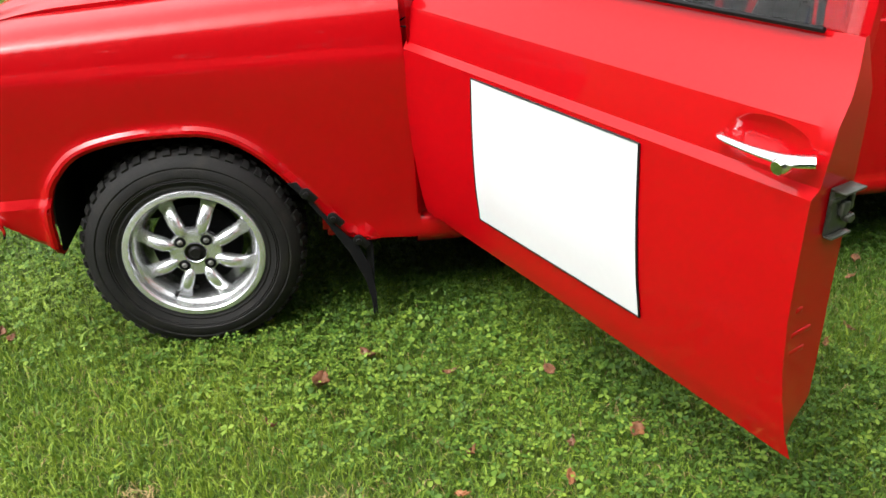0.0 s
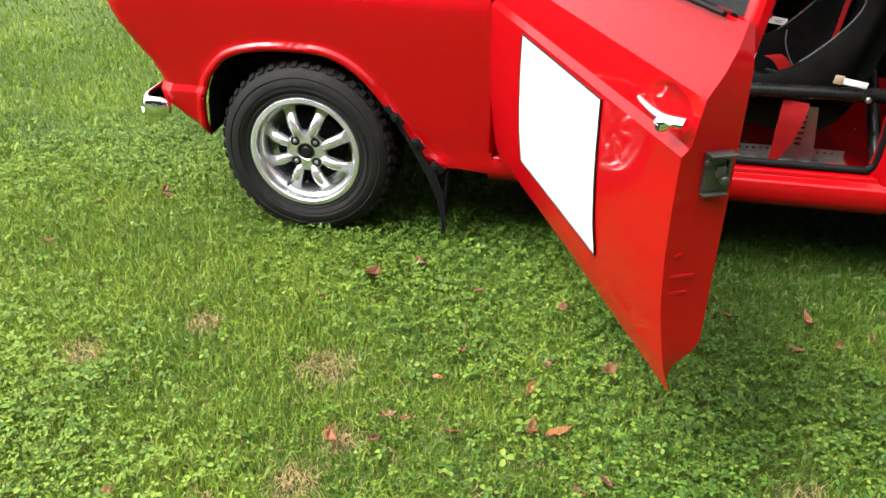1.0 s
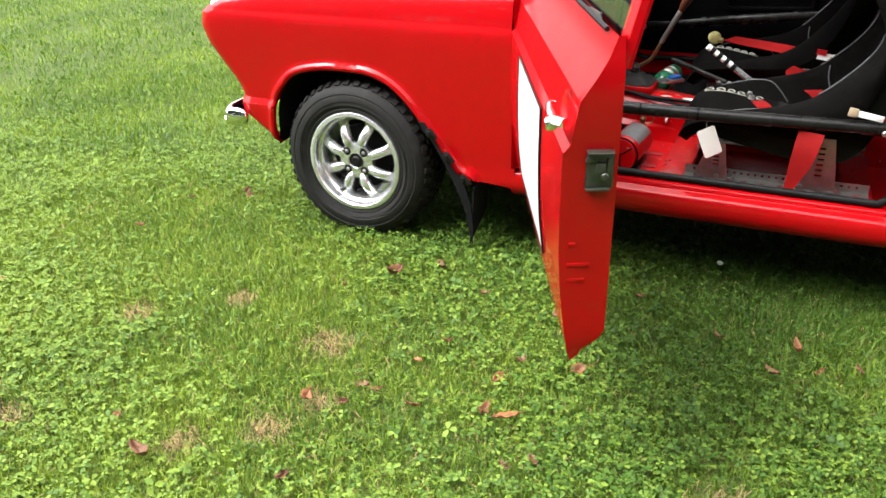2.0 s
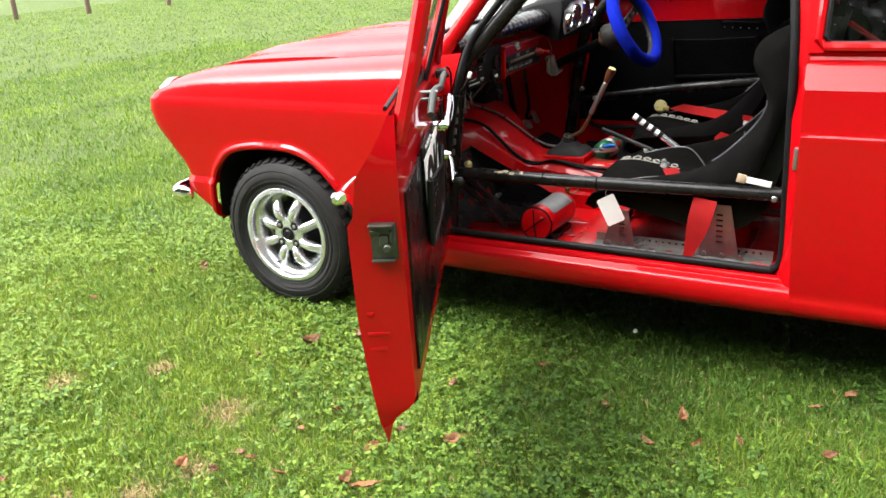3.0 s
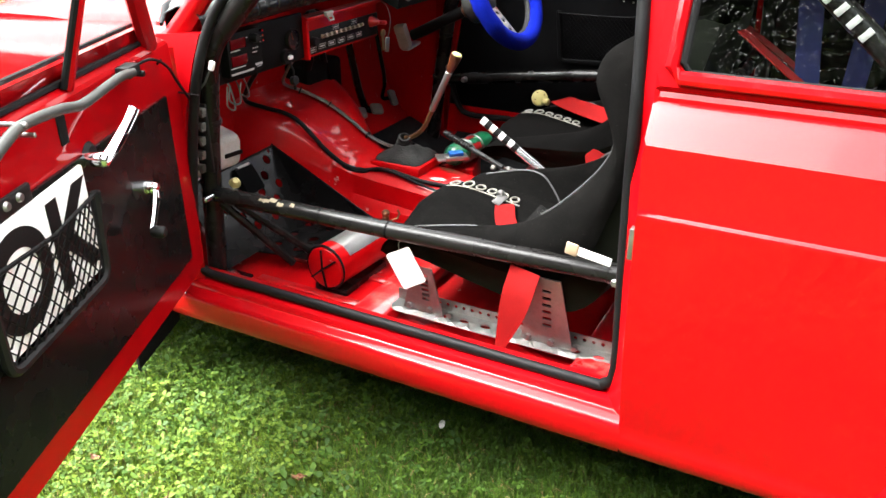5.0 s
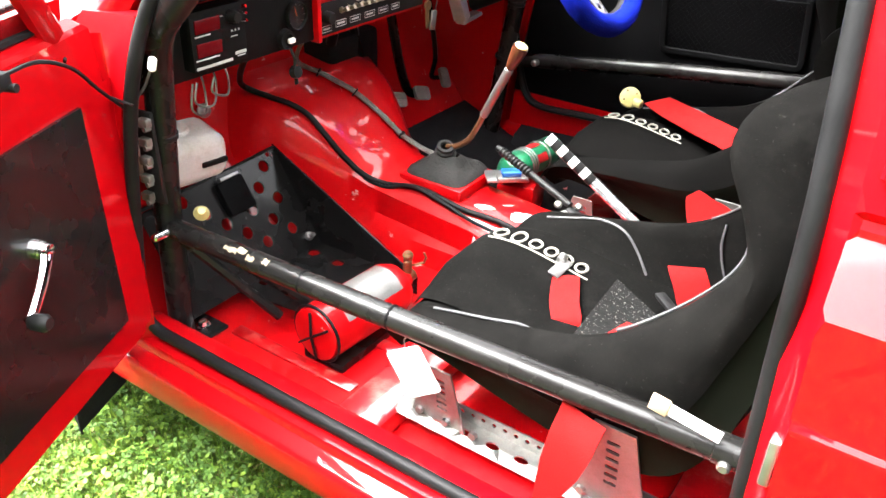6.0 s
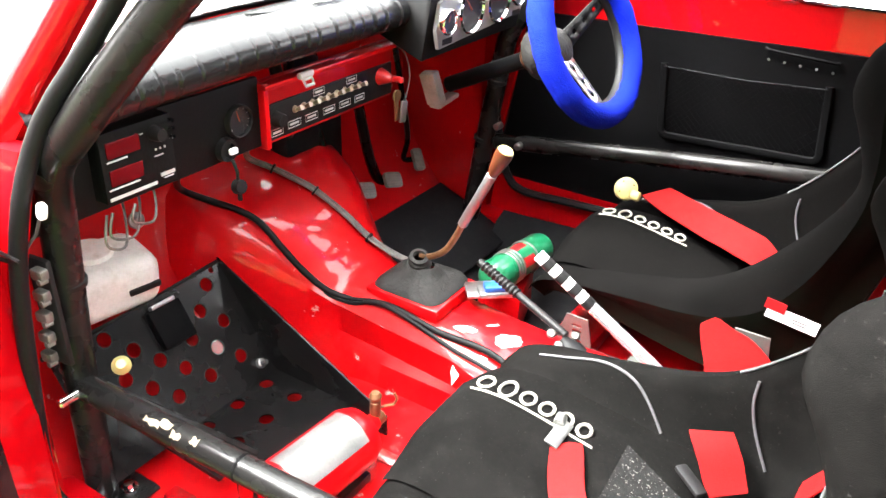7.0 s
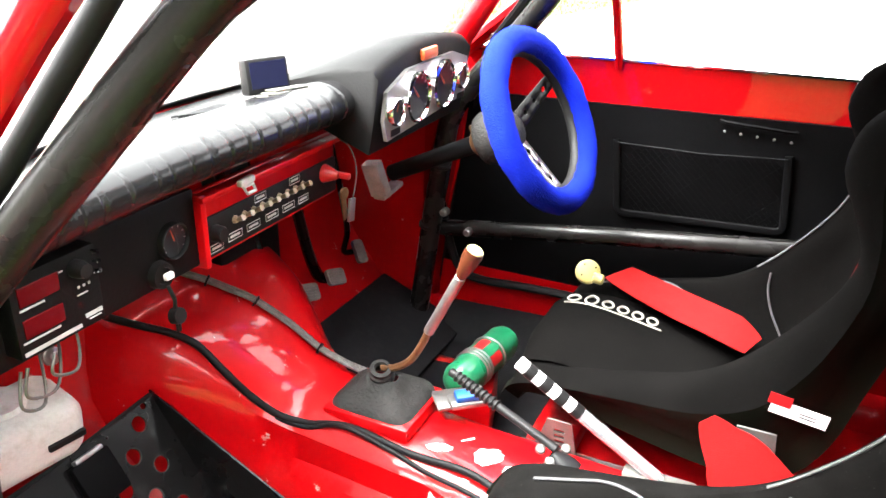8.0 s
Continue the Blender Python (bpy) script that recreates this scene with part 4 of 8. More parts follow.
bm = sheet(bmesh.new(), [(u, z) for u, z in FRONT_EDGE] + REAR_EDGE + [(0.6, 0.338)], lambda u, z: dp(u, ramp1(DOOR_SIDE, z) + dent(u, z), z), 0.018, lines=[[(0.0, z), (1.14, z)] for z in (0.76, 0.78, 0.795, 0.802, 0.810, 0.85, 0.87, 0.892, 0.915, 0.935, 0.95, 0.965)] + [[(1.042 + 0.075 * r * math.cos(a), 0.852 + 0.034 * r * math.sin(a)) for a in np.linspace(0, 6.283, 25)] for r in (0.8, 0.93, 1.03)])
# rear edge, inner frame


def face(bm, a, b):
    """A strip between two lines of points."""
    va, vb = [bm.verts.new(p) for p in a], [bm.verts.new(p) for p in b]
    for i in range(len(va) - 1):
        bm.faces.new((va[i], va[i + 1], vb[i + 1], vb[i]))


zs = [0.350, 0.362, 0.374, 0.386, 0.398, 0.412, 0.44, 0.50, 0.56, 0.60, 0.70, 0.76, 0.795, 0.812, 0.86, 0.892, 0.935, 0.965, 1.003]
uu = [ramp1([(z, u) for u, z in reversed(REAR_EDGE)], z) for z in zs]
skin = [dp(u, ramp1(DOOR_SIDE, z) - 0.0005, z) for u, z in zip(uu, zs)]
CORNER = [(0.350, 0.046), (0.362, 0.052), (0.374, 0.066), (0.386, 0.082), (0.398, 0.092), (0.412, 0.098), (1.1, 0.098)]
inner_u = [min(u, 1.139) - 0.004 for u in uu]
inner = [dp(u, ramp1(CORNER, z), z) for u, z in zip(inner_u, zs)]
door = part("door", bm, RED, car, "red passenger door standing wide open", crease=22)
bm = bmesh.new()
face(bm, skin, inner)
inner2 = [dp(u - 0.055, ramp1(CORNER, z) + 0.002, z) for u, z in zip(inner_u, zs)]
face(bm, inner, inner2)
bmesh.ops.remove_doubles(bm, verts=bm.verts, dist=0.0001)
part("rear_edge", bm, RED, door, crease=22)
bm = bmesh.new()
face(bm, [dp(u, 0.034, 0.346) for u in (0.0, 0.4, 0.8, 1.12)], [dp(u, 0.086, 0.374) for u in (0.0, 0.4, 0.8, 1.10)])
face(bm, [dp(u, 0.086, 0.374) for u in (0.0, 0.4, 0.8, 1.10)], [dp(u, 0.098, 0.386) for u in (0.0, 0.4, 0.8, 1.10)])
face(bm, [dp(u, 0.098, 0.386) for u in (0.0, 0.4, 0.8, 1.10)], [dp(u, 0.100, 0.462) for u in (0.0, 0.4, 0.8, 1.10)])
bmesh.ops.remove_doubles(bm, verts=bm.verts, dist=0.0001)
part("bottom_flange", bm, RED, door, crease=22)
bm = bmesh.new()
face(bm, [dp(u, 0.100, 0.83) for u in (-0.01, 0.4, 0.8, 1.12)], [dp(u, 0.098, 0.945) for u in (0.0, 0.4, 0.8, 1.12)])
face(bm, [dp(u, 0.098, 0.945) for u in (0.0, 0.4, 0.8, 1.12)], [dp(u, 0.094, 0.953) for u in (0.01, 0.4, 0.8, 1.12)])
face(bm, [dp(u, 0.094, 0.953) for u in (0.01, 0.4, 0.8, 1.12)], [dp(u, 0.080, 0.964) for u in (0.02, 0.4, 0.8, 1.12)])
bmesh.ops.remove_doubles(bm, verts=bm.verts, dist=0.0001)
part("top_cap", bm, RED, door, crease=22)
bm = bmesh.new()
face(bm, [dp(u, 0.100, 0.40) for u in (-0.02, 0.03, 0.07)], [dp(u, 0.100, 0.86) for u in (-0.03, 0.03, 0.07)])
part("front_face", bm, RED, door, crease=22)
bm = bmesh.new()
face(bm, [dp(0.008, 0.0, z) for z in (0.345, 0.5, 0.7, 0.93)], [dp(-0.03, 0.098, z) for z in (0.345, 0.5, 0.7, 0.93)])
part("front_flange", bm, RED, door, crease=22)
# pressed ribs low on the rear edge
for z, w, ln in ((0.528, 0.030, 0.038), (0.562, 0.034, 0.046), (0.606, 0.020, 0.014)):
    part("edge_rib", box(bmesh.new(), dp(1.1368, w, z), (0.005, ln, 0.010), DM, bevel=0.0022), RED, door)

bm = bmesh.new()
sheet(bm, [(0.058, 0.452), (1.085, 0.452), (1.085, 0.845), (0.068, 0.845)], lambda u, z: dp(u, 0.106, z), 0.1, back=tuple(DM.to_3x3() @ Vector((0, -0.006, 0))))
part("door_trim", bm, BLACK, door, "glossy black door trim panel")
# window frame: front quarter-light post, rear upright, glass
bm = bmesh.new()
frame_line = [dp(1.096, 0.098, 0.945), dp(1.084, 0.138, 1.10), dp(1.064, 0.18, 1.28), dp(1.03, 0.20, 1.345), dp(0.80, 0.20, 1.352), dp(0.41, 0.20, 1.345), dp(0.28, 0.155, 1.21), dp(0.17, 0.115, 1.07), dp(0.078, 0.088, 0.954)]
tube(bm, bent(frame_line, 0.04), 0.021, 8, flat=0.8)
part("window_frame", bm, RED, door, "thin red door window frame")
bm = tube(bmesh.new(), [dp(0.43, 0.09, 0.955), dp(0.415, 0.145, 1.14), dp(0.40, 0.198, 1.335)], 0.015, 8, flat=0.6)
post_ = part("quarter_light_post", bm, RED, door)
bm = tube(bmesh.new(), [dp(0.448, 0.092, 0.96), dp(0.433, 0.147, 1.14), dp(0.418, 0.198, 1.335)], 0.006, 8)
part("channel", bm, SEAL, post_)
bm = tube(bmesh.new(), [dp(0.09, 0.083, 0.966), dp(0.6, 0.083, 0.968), dp(1.09, 0.083, 0.968)], 0.006, 6)
part("window_seal", bm, SEAL, door)
bm = tube(bmesh.new(), [dp(0.08, 0.072, 1.003), dp(0.6, 0.072, 1.005), dp(1.062, 0.074, 1.005)], 0.005, 6)
part("belt_trim", bm, SEAL, door)
bm = sheet(bmesh.new(), [(0.09, 0.958), (1.11, 0.958), (1.06, 1.335), (0.40, 1.335)], lambda u, z: dp(u, 0.078 + (z - 0.958) * 0.32, z), 0.15)
pane = part("door_glass", bm, GLASS, door, "clear door window")
pane.visible_shadow = False
# number square
bm = bmesh.new()
sheet(bm, [(0.299, 0.440), (0.829, 0.438), (0.812, 0.785), (0.300, 0.786)], lambda u, z: dp(u, ramp1(DOOR_SIDE, z) - 0.0035, z), 0.03)
sq = part("number_square", bm, WHITE, door, "blank white number square with a thin black border")
bm = bmesh.new()
loop = [(0.299, 0.440), (0.829, 0.438), (0.812, 0.785), (0.300, 0.786)]
tube(bm, [dp(u, ramp1(DOOR_SIDE, z) - 0.003, z) for u, z in resample(loop, 0.04)], 0.0025, 4, closed=True)
part("border", bm, PLASTIC, sq)
# outer handle
bm = bmesh.new()
tilt = DM.to_3x3() @ Vector((0, -0.45, 0.9))
bar = spline([dp(0.972, -0.002, 0.846), dp(0.982, -0.015, 0.847), dp(1.03, -0.022, 0.847), dp(1.075, -0.024, 0.848), dp(1.115, -0.022, 0.851), dp(1.138, -0.008, 0.853)], 6)
tube(bm, bar, [0.0055 + 0.0065 * min(1, (i / 24) ** 2) for i in range(len(bar))], 14, flat=0.6, up=tilt)
lathe(bm, [(0, 0.020), (0.010, 0.020), (0.013, 0.016), (0.014, 0.0)], axis_to(dp(1.100, -0.018, 0.842), DM.to_3x3() @ Vector((0, -1, -0.15))), 20)
part("handle", bm, CHROME, door, "chrome door handle with a push button")
# latch on the rear edge
bm = bmesh.new()
box(bm, dp(1.1405, 0.063, 0.764), (0.006, 0.052, 0.076), DM, bevel=0.004)
box(bm, dp(1.152, 0.060, 0.801), (0.026, 0.048, 0.004), DM, bevel=0.0015)
box(bm, dp(1.148, 0.060, 0.727), (0.014, 0.046, 0.004), DM, bevel=0.0015)
latch = part("latch", bm, SHADE_METAL, door, "worn zinc door latch")
part("latch_plate", box(bmesh.new(), dp(1.1425, 0.063, 0.764), (0.005, 0.046, 0.068), DM, bevel=0.002), SHADE_METAL, latch, "grimy dark latch plate")
bm = bmesh.new()
box(bm, dp(1.148, 0.064, 0.768), (0.012, 0.018, 0.024), DM, bevel=0.004)
rod(bm, dp(1.145, 0.070, 0.754), dp(1.160, 0.070, 0.754), 0.008, 12, 0.002)
box(bm, dp(1.146, 0.078, 0.776), (0.012, 0.007, 0.024), DM, bevel=0.002)
box(bm, dp(1.144, 0.046, 0.782), (0.006, 0.022, 0.010), DM, bevel=0.002)
part("latch_wheel", bm, SHADE_METAL, latch)
# inside: pull, release lever, rail, pocket
bm = bmesh.new()
arm = spline([dp(0.238, 0.124, 0.700), dp(0.252, 0.132, 0.690), dp(0.280, 0.137, 0.668), dp(0.304, 0.140, 0.650), dp(0.316, 0.140, 0.642)], 5)
tube(bm, arm, [0.009 - 0.003 * i / len(arm) for i in range(len(arm))], 10, flat=0.6, up=DM.to_3x3() @ Vector((0, 0.7, 0.7)))
lathe(bm, [(0, 0.034), (0.010, 0.032), (0.014, 0.020), (0.016, 0.0)], axis_to(dp(0.238, 0.100, 0.700), DM.to_3x3() @ Vector((0, 1, 0))), 16)
winder = part("window_winder", bm, CHROME, door, "chrome window winder")
part("knob", lathe(bmesh.new(), [(0, 0.030), (0.009, 0.030), (0.013, 0.024), (0.012, 0.006), (0.008, 0.0)], axis_to(dp(0.321, 0.140, 0.640), DM.to_3x3() @ Vector((0, 1, 0))), 18), PLASTIC, winder, "black winder knob")
bm = bmesh.new()
blade = spline([dp(0.444, 0.116, 0.834), dp(0.440, 0.140, 0.838), dp(0.405, 0.147, 0.855), dp(0.36, 0.149, 0.873), dp(0.318, 0.147, 0.890)], 5)
tube(bm, blade, [0.013] * 6 + [0.011] * (len(blade) - 6), 12, flat=0.38, up=DM.to_3x3() @ Vector((0.1, 0.62, 0.78)))
lathe(bm, [(0, 0.045), (0.010, 0.044), (0.014, 0.036), (0.013, 0.0)], axis_to(dp(0.444, 0.100, 0.834), DM.to_3x3() @ Vector((0, 1, 0))), 16)
lever = part("door_lever", bm, CHROME, door, "chrome inner door lever")
part("escutcheon", lathe(bmesh.new(), [(0, 0.008), (0.018, 0.007), (0.026, 0.0)], axis_to(dp(0.425, 0.101, 0.834), DM.to_3x3() @ Vector((0, 1, 0))), 24), PLASTIC, lever)
bm = bmesh.new()
tube(bm, spline([dp(0.262, 0.13, 0.944), dp(0.32, 0.13, 0.948), dp(0.40, 0.13, 0.943), dp(0.472, 0.13, 0.940), dp(0.53, 0.13, 0.950), dp(0.60, 0.13, 0.957), dp(0.66, 0.13, 0.958), dp(0.72, 0.13, 0.942), dp(0.752, 0.13, 0.926)], 6), 0.0088, 12)
tube_ = part("grab_tube", bm, DULL_TUBE, door, "dull grey curved grab tube")
bm = bmesh.new()
box(bm, dp(0.255, 0.118, 0.945), (0.05, 0.03, 0.022), DM, bevel=0.004)
rod(bm, dp(0.235, 0.10, 0.935), dp(0.235, 0.14, 0.935), 0.006, 10)
part("tube_clamp", bm, PLASTIC, tube_)
for u_, z_ in ((0.655, 0.962), (0.64, 0.942)):
    part("bolt", rod(bmesh.new(), dp(u_, 0.098, z_), dp(u_, 0.142, z_), 0.004, 8, 0.001), STEEL, tube_)
part("wire", tube(bmesh.new(), spline([dp(0.23, 0.125, 0.95), dp(0.17, 0.13, 0.948), dp(0.11, 0.135, 0.92), dp(0.05, 0.13, 0.868), Vector((0.70, 0.085, 0.80))], 6), 0.003, 6), SEAL, tube_)
bm = bmesh.new()
box(bm, dp(0.492, 0.1, 0.905), (0.026, 0.004, 0.055), DM, bevel=0.002)
part("tape", bm, MATT, door)

# ---- roll cage ----
cage = root("roll_cage", "black painted tubular roll cage bolted inside the car", "roll cage", (0.62, 0.17, 0.27))
LEG = [(0.618, 0.17, 0.275), (0.655, 0.155, 0.60), (0.695, 0.15, 0.86), (0.742, 0.125, 0.935), (0.895, 0.158, 1.10), (1.053, 0.245, 1.30), (1.68, 0.25, 1.325)]
for side in (0, 1):
    f = far_side if side else Vector
    leg = part("front_leg", tube(bmesh.new(), bent([f(p) for p in LEG], 0.09), 0.025, 14), CAGE, cage, "" if side else "satin black front leg of the cage")
    for t in ((0.648, 0.158, 0.575), (0.676, 0.155, 0.735)):
        part("collar", rod(bmesh.new(), f((t[0] - 0.001, t[1], t[2] - 0.006)), f((t[0] + 0.001, t[1], t[2] + 0.006)), 0.0262, 14, 0.002), SEAL, leg)
    bm = bmesh.new()
    box(bm, f((0.63, 0.175, 0.282)), (0.11, 0.12, 0.008), bevel=0.003)
    part("foot_plate", bm, CAGE, leg)
    bar = [(0.672, 0.150, 0.549), (1.0, 0.161, 0.548), (1.2, 0.169, 0.548), (1.41, 0.177, 0.550), (1.72, 0.188, 0.553)] if not side else [(0.67, 0.135, 0.565), (1.135, 0.14, 0.63), (1.70, 0.13, 0.69)]
    part("door_bar", tube(bmesh.new(), [f(p) for p in bar], 0.0205, 14), CAGE, cage, "" if side else "glossy black door bar across the opening")
    part("main_hoop", tube(bmesh.new(), bent([f((1.775, 0.15, 0.28)), f((1.765, 0.15, 0.9)), f((1.72, 0.235, 1.335)), f((1.70, 0.77, 1.345))], 0.1), 0.0215, 12), CAGE, cage)
    part("back_stay", tube(bmesh.new(), [f((1.71, 0.30, 1.325)), f((2.34, 0.24, 0.80))], 0.0195, 12), CAGE, cage)
for y in (0.145, 0.20):
    part("bolt", lathe(bmesh.new(), [(0, 0.016), (0.009, 0.015), (0.011, 0.006), (0.016, 0.005), (0.016, 0)], axis_to((0.648, y, 0.286), (0, 0, 1)), 8), CHROME, cage)
part("bolt", rod(bmesh.new(), (0.675, 0.10, 0.55), (0.675, 0.145, 0.55), 0.008, 10, 0.003), CHROME, cage)
part("bolt", rod(bmesh.new(), (1.694, 0.158, 0.545), (1.694, 0.19, 0.545), 0.009, 10, 0.003), STEEL, cage)
part("hinge_joint", rod(bmesh.new(), (1.672, 0.1865, 0.5525), (1.76, 0.1895, 0.5534), 0.0225, 12, 0.004), CAGE, cage)
for x, y, z in ((0.985, 0.1605, 0.548), (1.165, 0.1676, 0.548)):
    part("joint_ring", rod(bmesh.new(), (x - 0.003, y, z), (x + 0.003, y + 0.0002, z), 0.0212, 14, 0.001), TRIM, cage)
part("cross_tube", tube(bmesh.new(), [(1.765, 0.15, 0.80), (1.765, WIDE - 0.15, 0.80)], 0.0195, 12), CAGE, cage)
part("diagonal", tube(bmesh.new(), [(1.765, 0.16, 0.35), (1.72, 1.30, 1.32)], 0.0195, 12), CAGE, cage)
bm = bmesh.new()
tube(bm, [(0.652, 0.15, 0.545), (0.78, 0.29, 0.318)], 0.011, 8)
tube(bm, [(0.67, 0.17, 0.54), (0.80, 0.35, 0.33)], 0.011, 8)
part("stay", bm, CAGE, cage)
rs = random.Random(3)
bm = bmesh.new()
for x0, a0, ln in ((0.815, 0.9, 0.030), (0.842, 1.15, 0.022), (0.868, 0.75, 0.018), (0.905, 1.0, 0.012)):
    rows = []
    for i in range(5):
        x = x0 + ln * i / 4
        y = 0.150 + (x - 0.672) / 3.0 * 0.1
        rows.append([bm.verts.new((x + rs.uniform(-0.002, 0.002), y - 0.0213 * math.cos(a), 0.5487 + 0.0213 * math.sin(a))) for a in (a0 - rs.uniform(0.12, 0.3), a0, a0 + rs.uniform(0.12, 0.35))])
    for p, q in zip(rows, rows[1:]):
        for j in range(2):
            bm.faces.new((p[j], p[j + 1], q[j + 1], q[j]))
part("peeled_tape", bm, SCUFF, cage, "pale scraps of peeled tape on the door bar")
for x, z in ((0.692, 0.618), (0.756, 0.578)):
    part("bolt", rod(bmesh.new(), (x, 1.392, z), (x, 1.365, z), 0.010, 10, 0.003), STEEL, cage)
bm = lathe(bmesh.new(), [(0, 0.016), (0.007, 0.016), (0.011, 0.011), (0.012, 0.005), (0.015, 0.0)], axis_to((0.685, 0.205, 0.562), (0.6, -0.4, 0.7)), 20)
solo("brass_plug", bm, YELLOW, "small round brass plug on the cage joint", "plug")

# ---- footrest with round holes ----
rest = root("footrest", "black steel navigator footrest with round holes", "footrest", (0.64, 0.40, 0.28))
FR = basis((0.650, 0.18, 0.318), (0, 1, 0), (-0.135, 0, 0.205))   # up the sloping plate
HOLES = [(0.333, 0.22), (0.293, 0.181), (0.329, 0.142), (0.25, 0.143), (0.289, 0.104), (0.326, 0.065), (0.138, 0.18), (0.173, 0.14), (0.21, 0.103), (0.248, 0.065), (0.1, 0.221), (0.099, 0.142), (0.134, 0.104), (0.171, 0.065)]
holes = [circle2(u, v, 0.0145, 16) for u, v in HOLES] + [circle2(0.358, 0.241, 0.006, 10)]
bm = sheet(bmesh.new(), [(0, 0), (0.385, 0), (0.385, 0.248), (0, 0.235)], lambda a, b: FR @ Vector((a, b, 0)), 0.03, holes)
thicken(part("plate", bm, BLACK, rest, "sloping plate with round holes", smooth=False), 0.004, 0)
FB = basis((0.648, 0.18, 0.319), (0, 1, 0), (1, 0, 0))
holes = [circle2(a, b, 0.0145, 16) for a in (0.337, 0.259, 0.183) for b in (0.020, 0.094)]
bm = sheet(bmesh.new(), [(0.12, 0), (0.385, 0), (0.385, 0.20), (0.15, 0.20)], lambda a, b: FB @ Vector((a, b, 0)), 0.03, holes)
thicken(part("heel_plate", bm, BLACK, rest, smooth=False), 0.004, 0)
bm = bmesh.new()
prism(bm, [(0.51, 0.535), (0.93, 0.33), (0.93, 0.285), (0.64, 0.29)], basis((0, 0.566, 0), (1, 0, 0), (0, 0, 1)), 0.004)
part("side_gusset", bm, BLACK, rest)
bm = tube(bmesh.new(), [(0.512, 0.175, 0.516), (0.515, 0.37, 0.519), (0.512, 0.568, 0.527)], 0.0045, 6)
part("top_edge", bm, PLASTIC, rest)
bm = bmesh.new()
box(bm, FR @ Vector((0.222, 0.188, 0.010)), (0.072, 0.078, 0.018), FR, bevel=0.005)
switch = part("foot_switch", bm, TRIM, rest, "black foot switch pedal with a steel edge")
bm = bmesh.new()
box(bm, FR @ Vector((0.222, 0.230, 0.015)), (0.052, 0.008, 0.014), FR, bevel=0.002)
part("edge", bm, STEEL, switch)
# paler rings put the light caught on the hole edges into colour
bm = bmesh.new()
for u, v in HOLES:
    tube(bm, [FR @ Vector((u + 0.0145 * math.cos(a), v + 0.0145 * math.sin(a), 0.0022)) for a in np.linspace(0, 2 * math.pi, 17)[:-1]], 0.0011, 5, closed=True)
tagged(part("hole_edges", bm, SAGGED, rest), "paler ring round each hole for its caught light", kind="stuff")
for u, w in ((0.356, 0.03),):
    part("bolt", lathe(bmesh.new(), [(0, 0.022), (0.005, 0.022), (0.006, 0.01), (0.010, 0.008), (0.011, 0)], axis_to(FR @ Vector((u, w, 0.002)), FR.to_3x3() @ Vector((0, 0, 1))), 8), STEEL, rest)

# ---- fire extinguisher lying across the floor ----
ext = root("fire_extinguisher", "red plumbed-in fire extinguisher strapped to the floor", "extinguisher", (0.905, 0.38, 0.28))
EA, EB = Vector((0.913, 0.245, 0.352)), Vector((0.932, 0.49, 0.352))
d = (EB - EA)
L_ = d.length
M_E = axis_to(EA, d)
part("cylinder", lathe(bmesh.new(), [(0, 0.0), (0.045, 0.002), (0.055, 0.006), (0.0585, 0.016), (0.0585, L_ - 0.03), (0.05, L_ - 0.008), (0.028, L_ + 0.006), (0.018, L_ + 0.016), (0.016, L_ + 0.03), (0, L_ + 0.03)], M_E, 40), RED_IN, ext, "red cylinder")
bm = bmesh.new()
lab = [[bm.verts.new(M_E @ Vector((0.0592 * math.cos(a), 0.0592 * math.sin(a), h))) for a in np.linspace(1.1, 2.6, 10)] for h in (0.05, L_ - 0.04)]
for j in range(9):
    bm.faces.new((lab[0][j], lab[0][j + 1], lab[1][j + 1], lab[1][j]))
part("label", bm, FOIL, ext, "silver instruction label")
for h in (0.012,):
    bm = tube(bmesh.new(), [M_E @ Vector((0.0605 * math.cos(a), 0.0605 * math.sin(a), h)) for a in np.linspace(0, 6.283, 25)[:-1]], 0.003, 6, closed=True)
    part("band", bm, SEAL, ext)
bm = bmesh.new()
top = M_E @ Vector((0, 0, L_ + 0.02))
for s in (-1, 1):
    tube(bm, [M_E @ Vector((0.052 * math.cos(2.0 + s * 0.5), 0.052 * math.sin(2.0 + s * 0.5), 0.0)), M_E @ Vector((0.0, 0.0, -0.004)), M_E @ Vector((0.052 * math.cos(-1.2 + s * 0.5), 0.052 * math.sin(-1.2 + s * 0.5), 0.0))], 0.0028, 6)
part("wire_strap", bm, SEAL, ext)
bm = bmesh.new()
rod(bm, top, top + Vector((0.002, 0.03, 0.004)), 0.014, 12, 0.003)
rod(bm, top + Vector((0, 0.012, 0)), top + Vector((0.0, 0.014, 0.045)), 0.010, 12, 0.003)
lathe(bm, [(0, 0.012), (0.008, 0.011), (0.012, 0.004), (0.010, -0.006), (0, -0.006)], axis_to(top + Vector((0.0, 0.014, 0.052)), (0, 0, 1)), 14)
tube(bm, [top + Vector((0.008, 0.02, 0.03)), top + Vector((0.03, 0.03, 0.04)), top + Vector((0.036, 0.03, 0.055)), top + Vector((0.03, 0.03, 0.065))], 0.003, 6)
part("valve", bm, BRASS, ext, "brass valve head")
bm = bmesh.new()
box(bm, (0.922, 0.36, 0.286), (0.10, 0.20, 0.02), bevel=0.004)
part("cradle", bm, BLACK, ext)

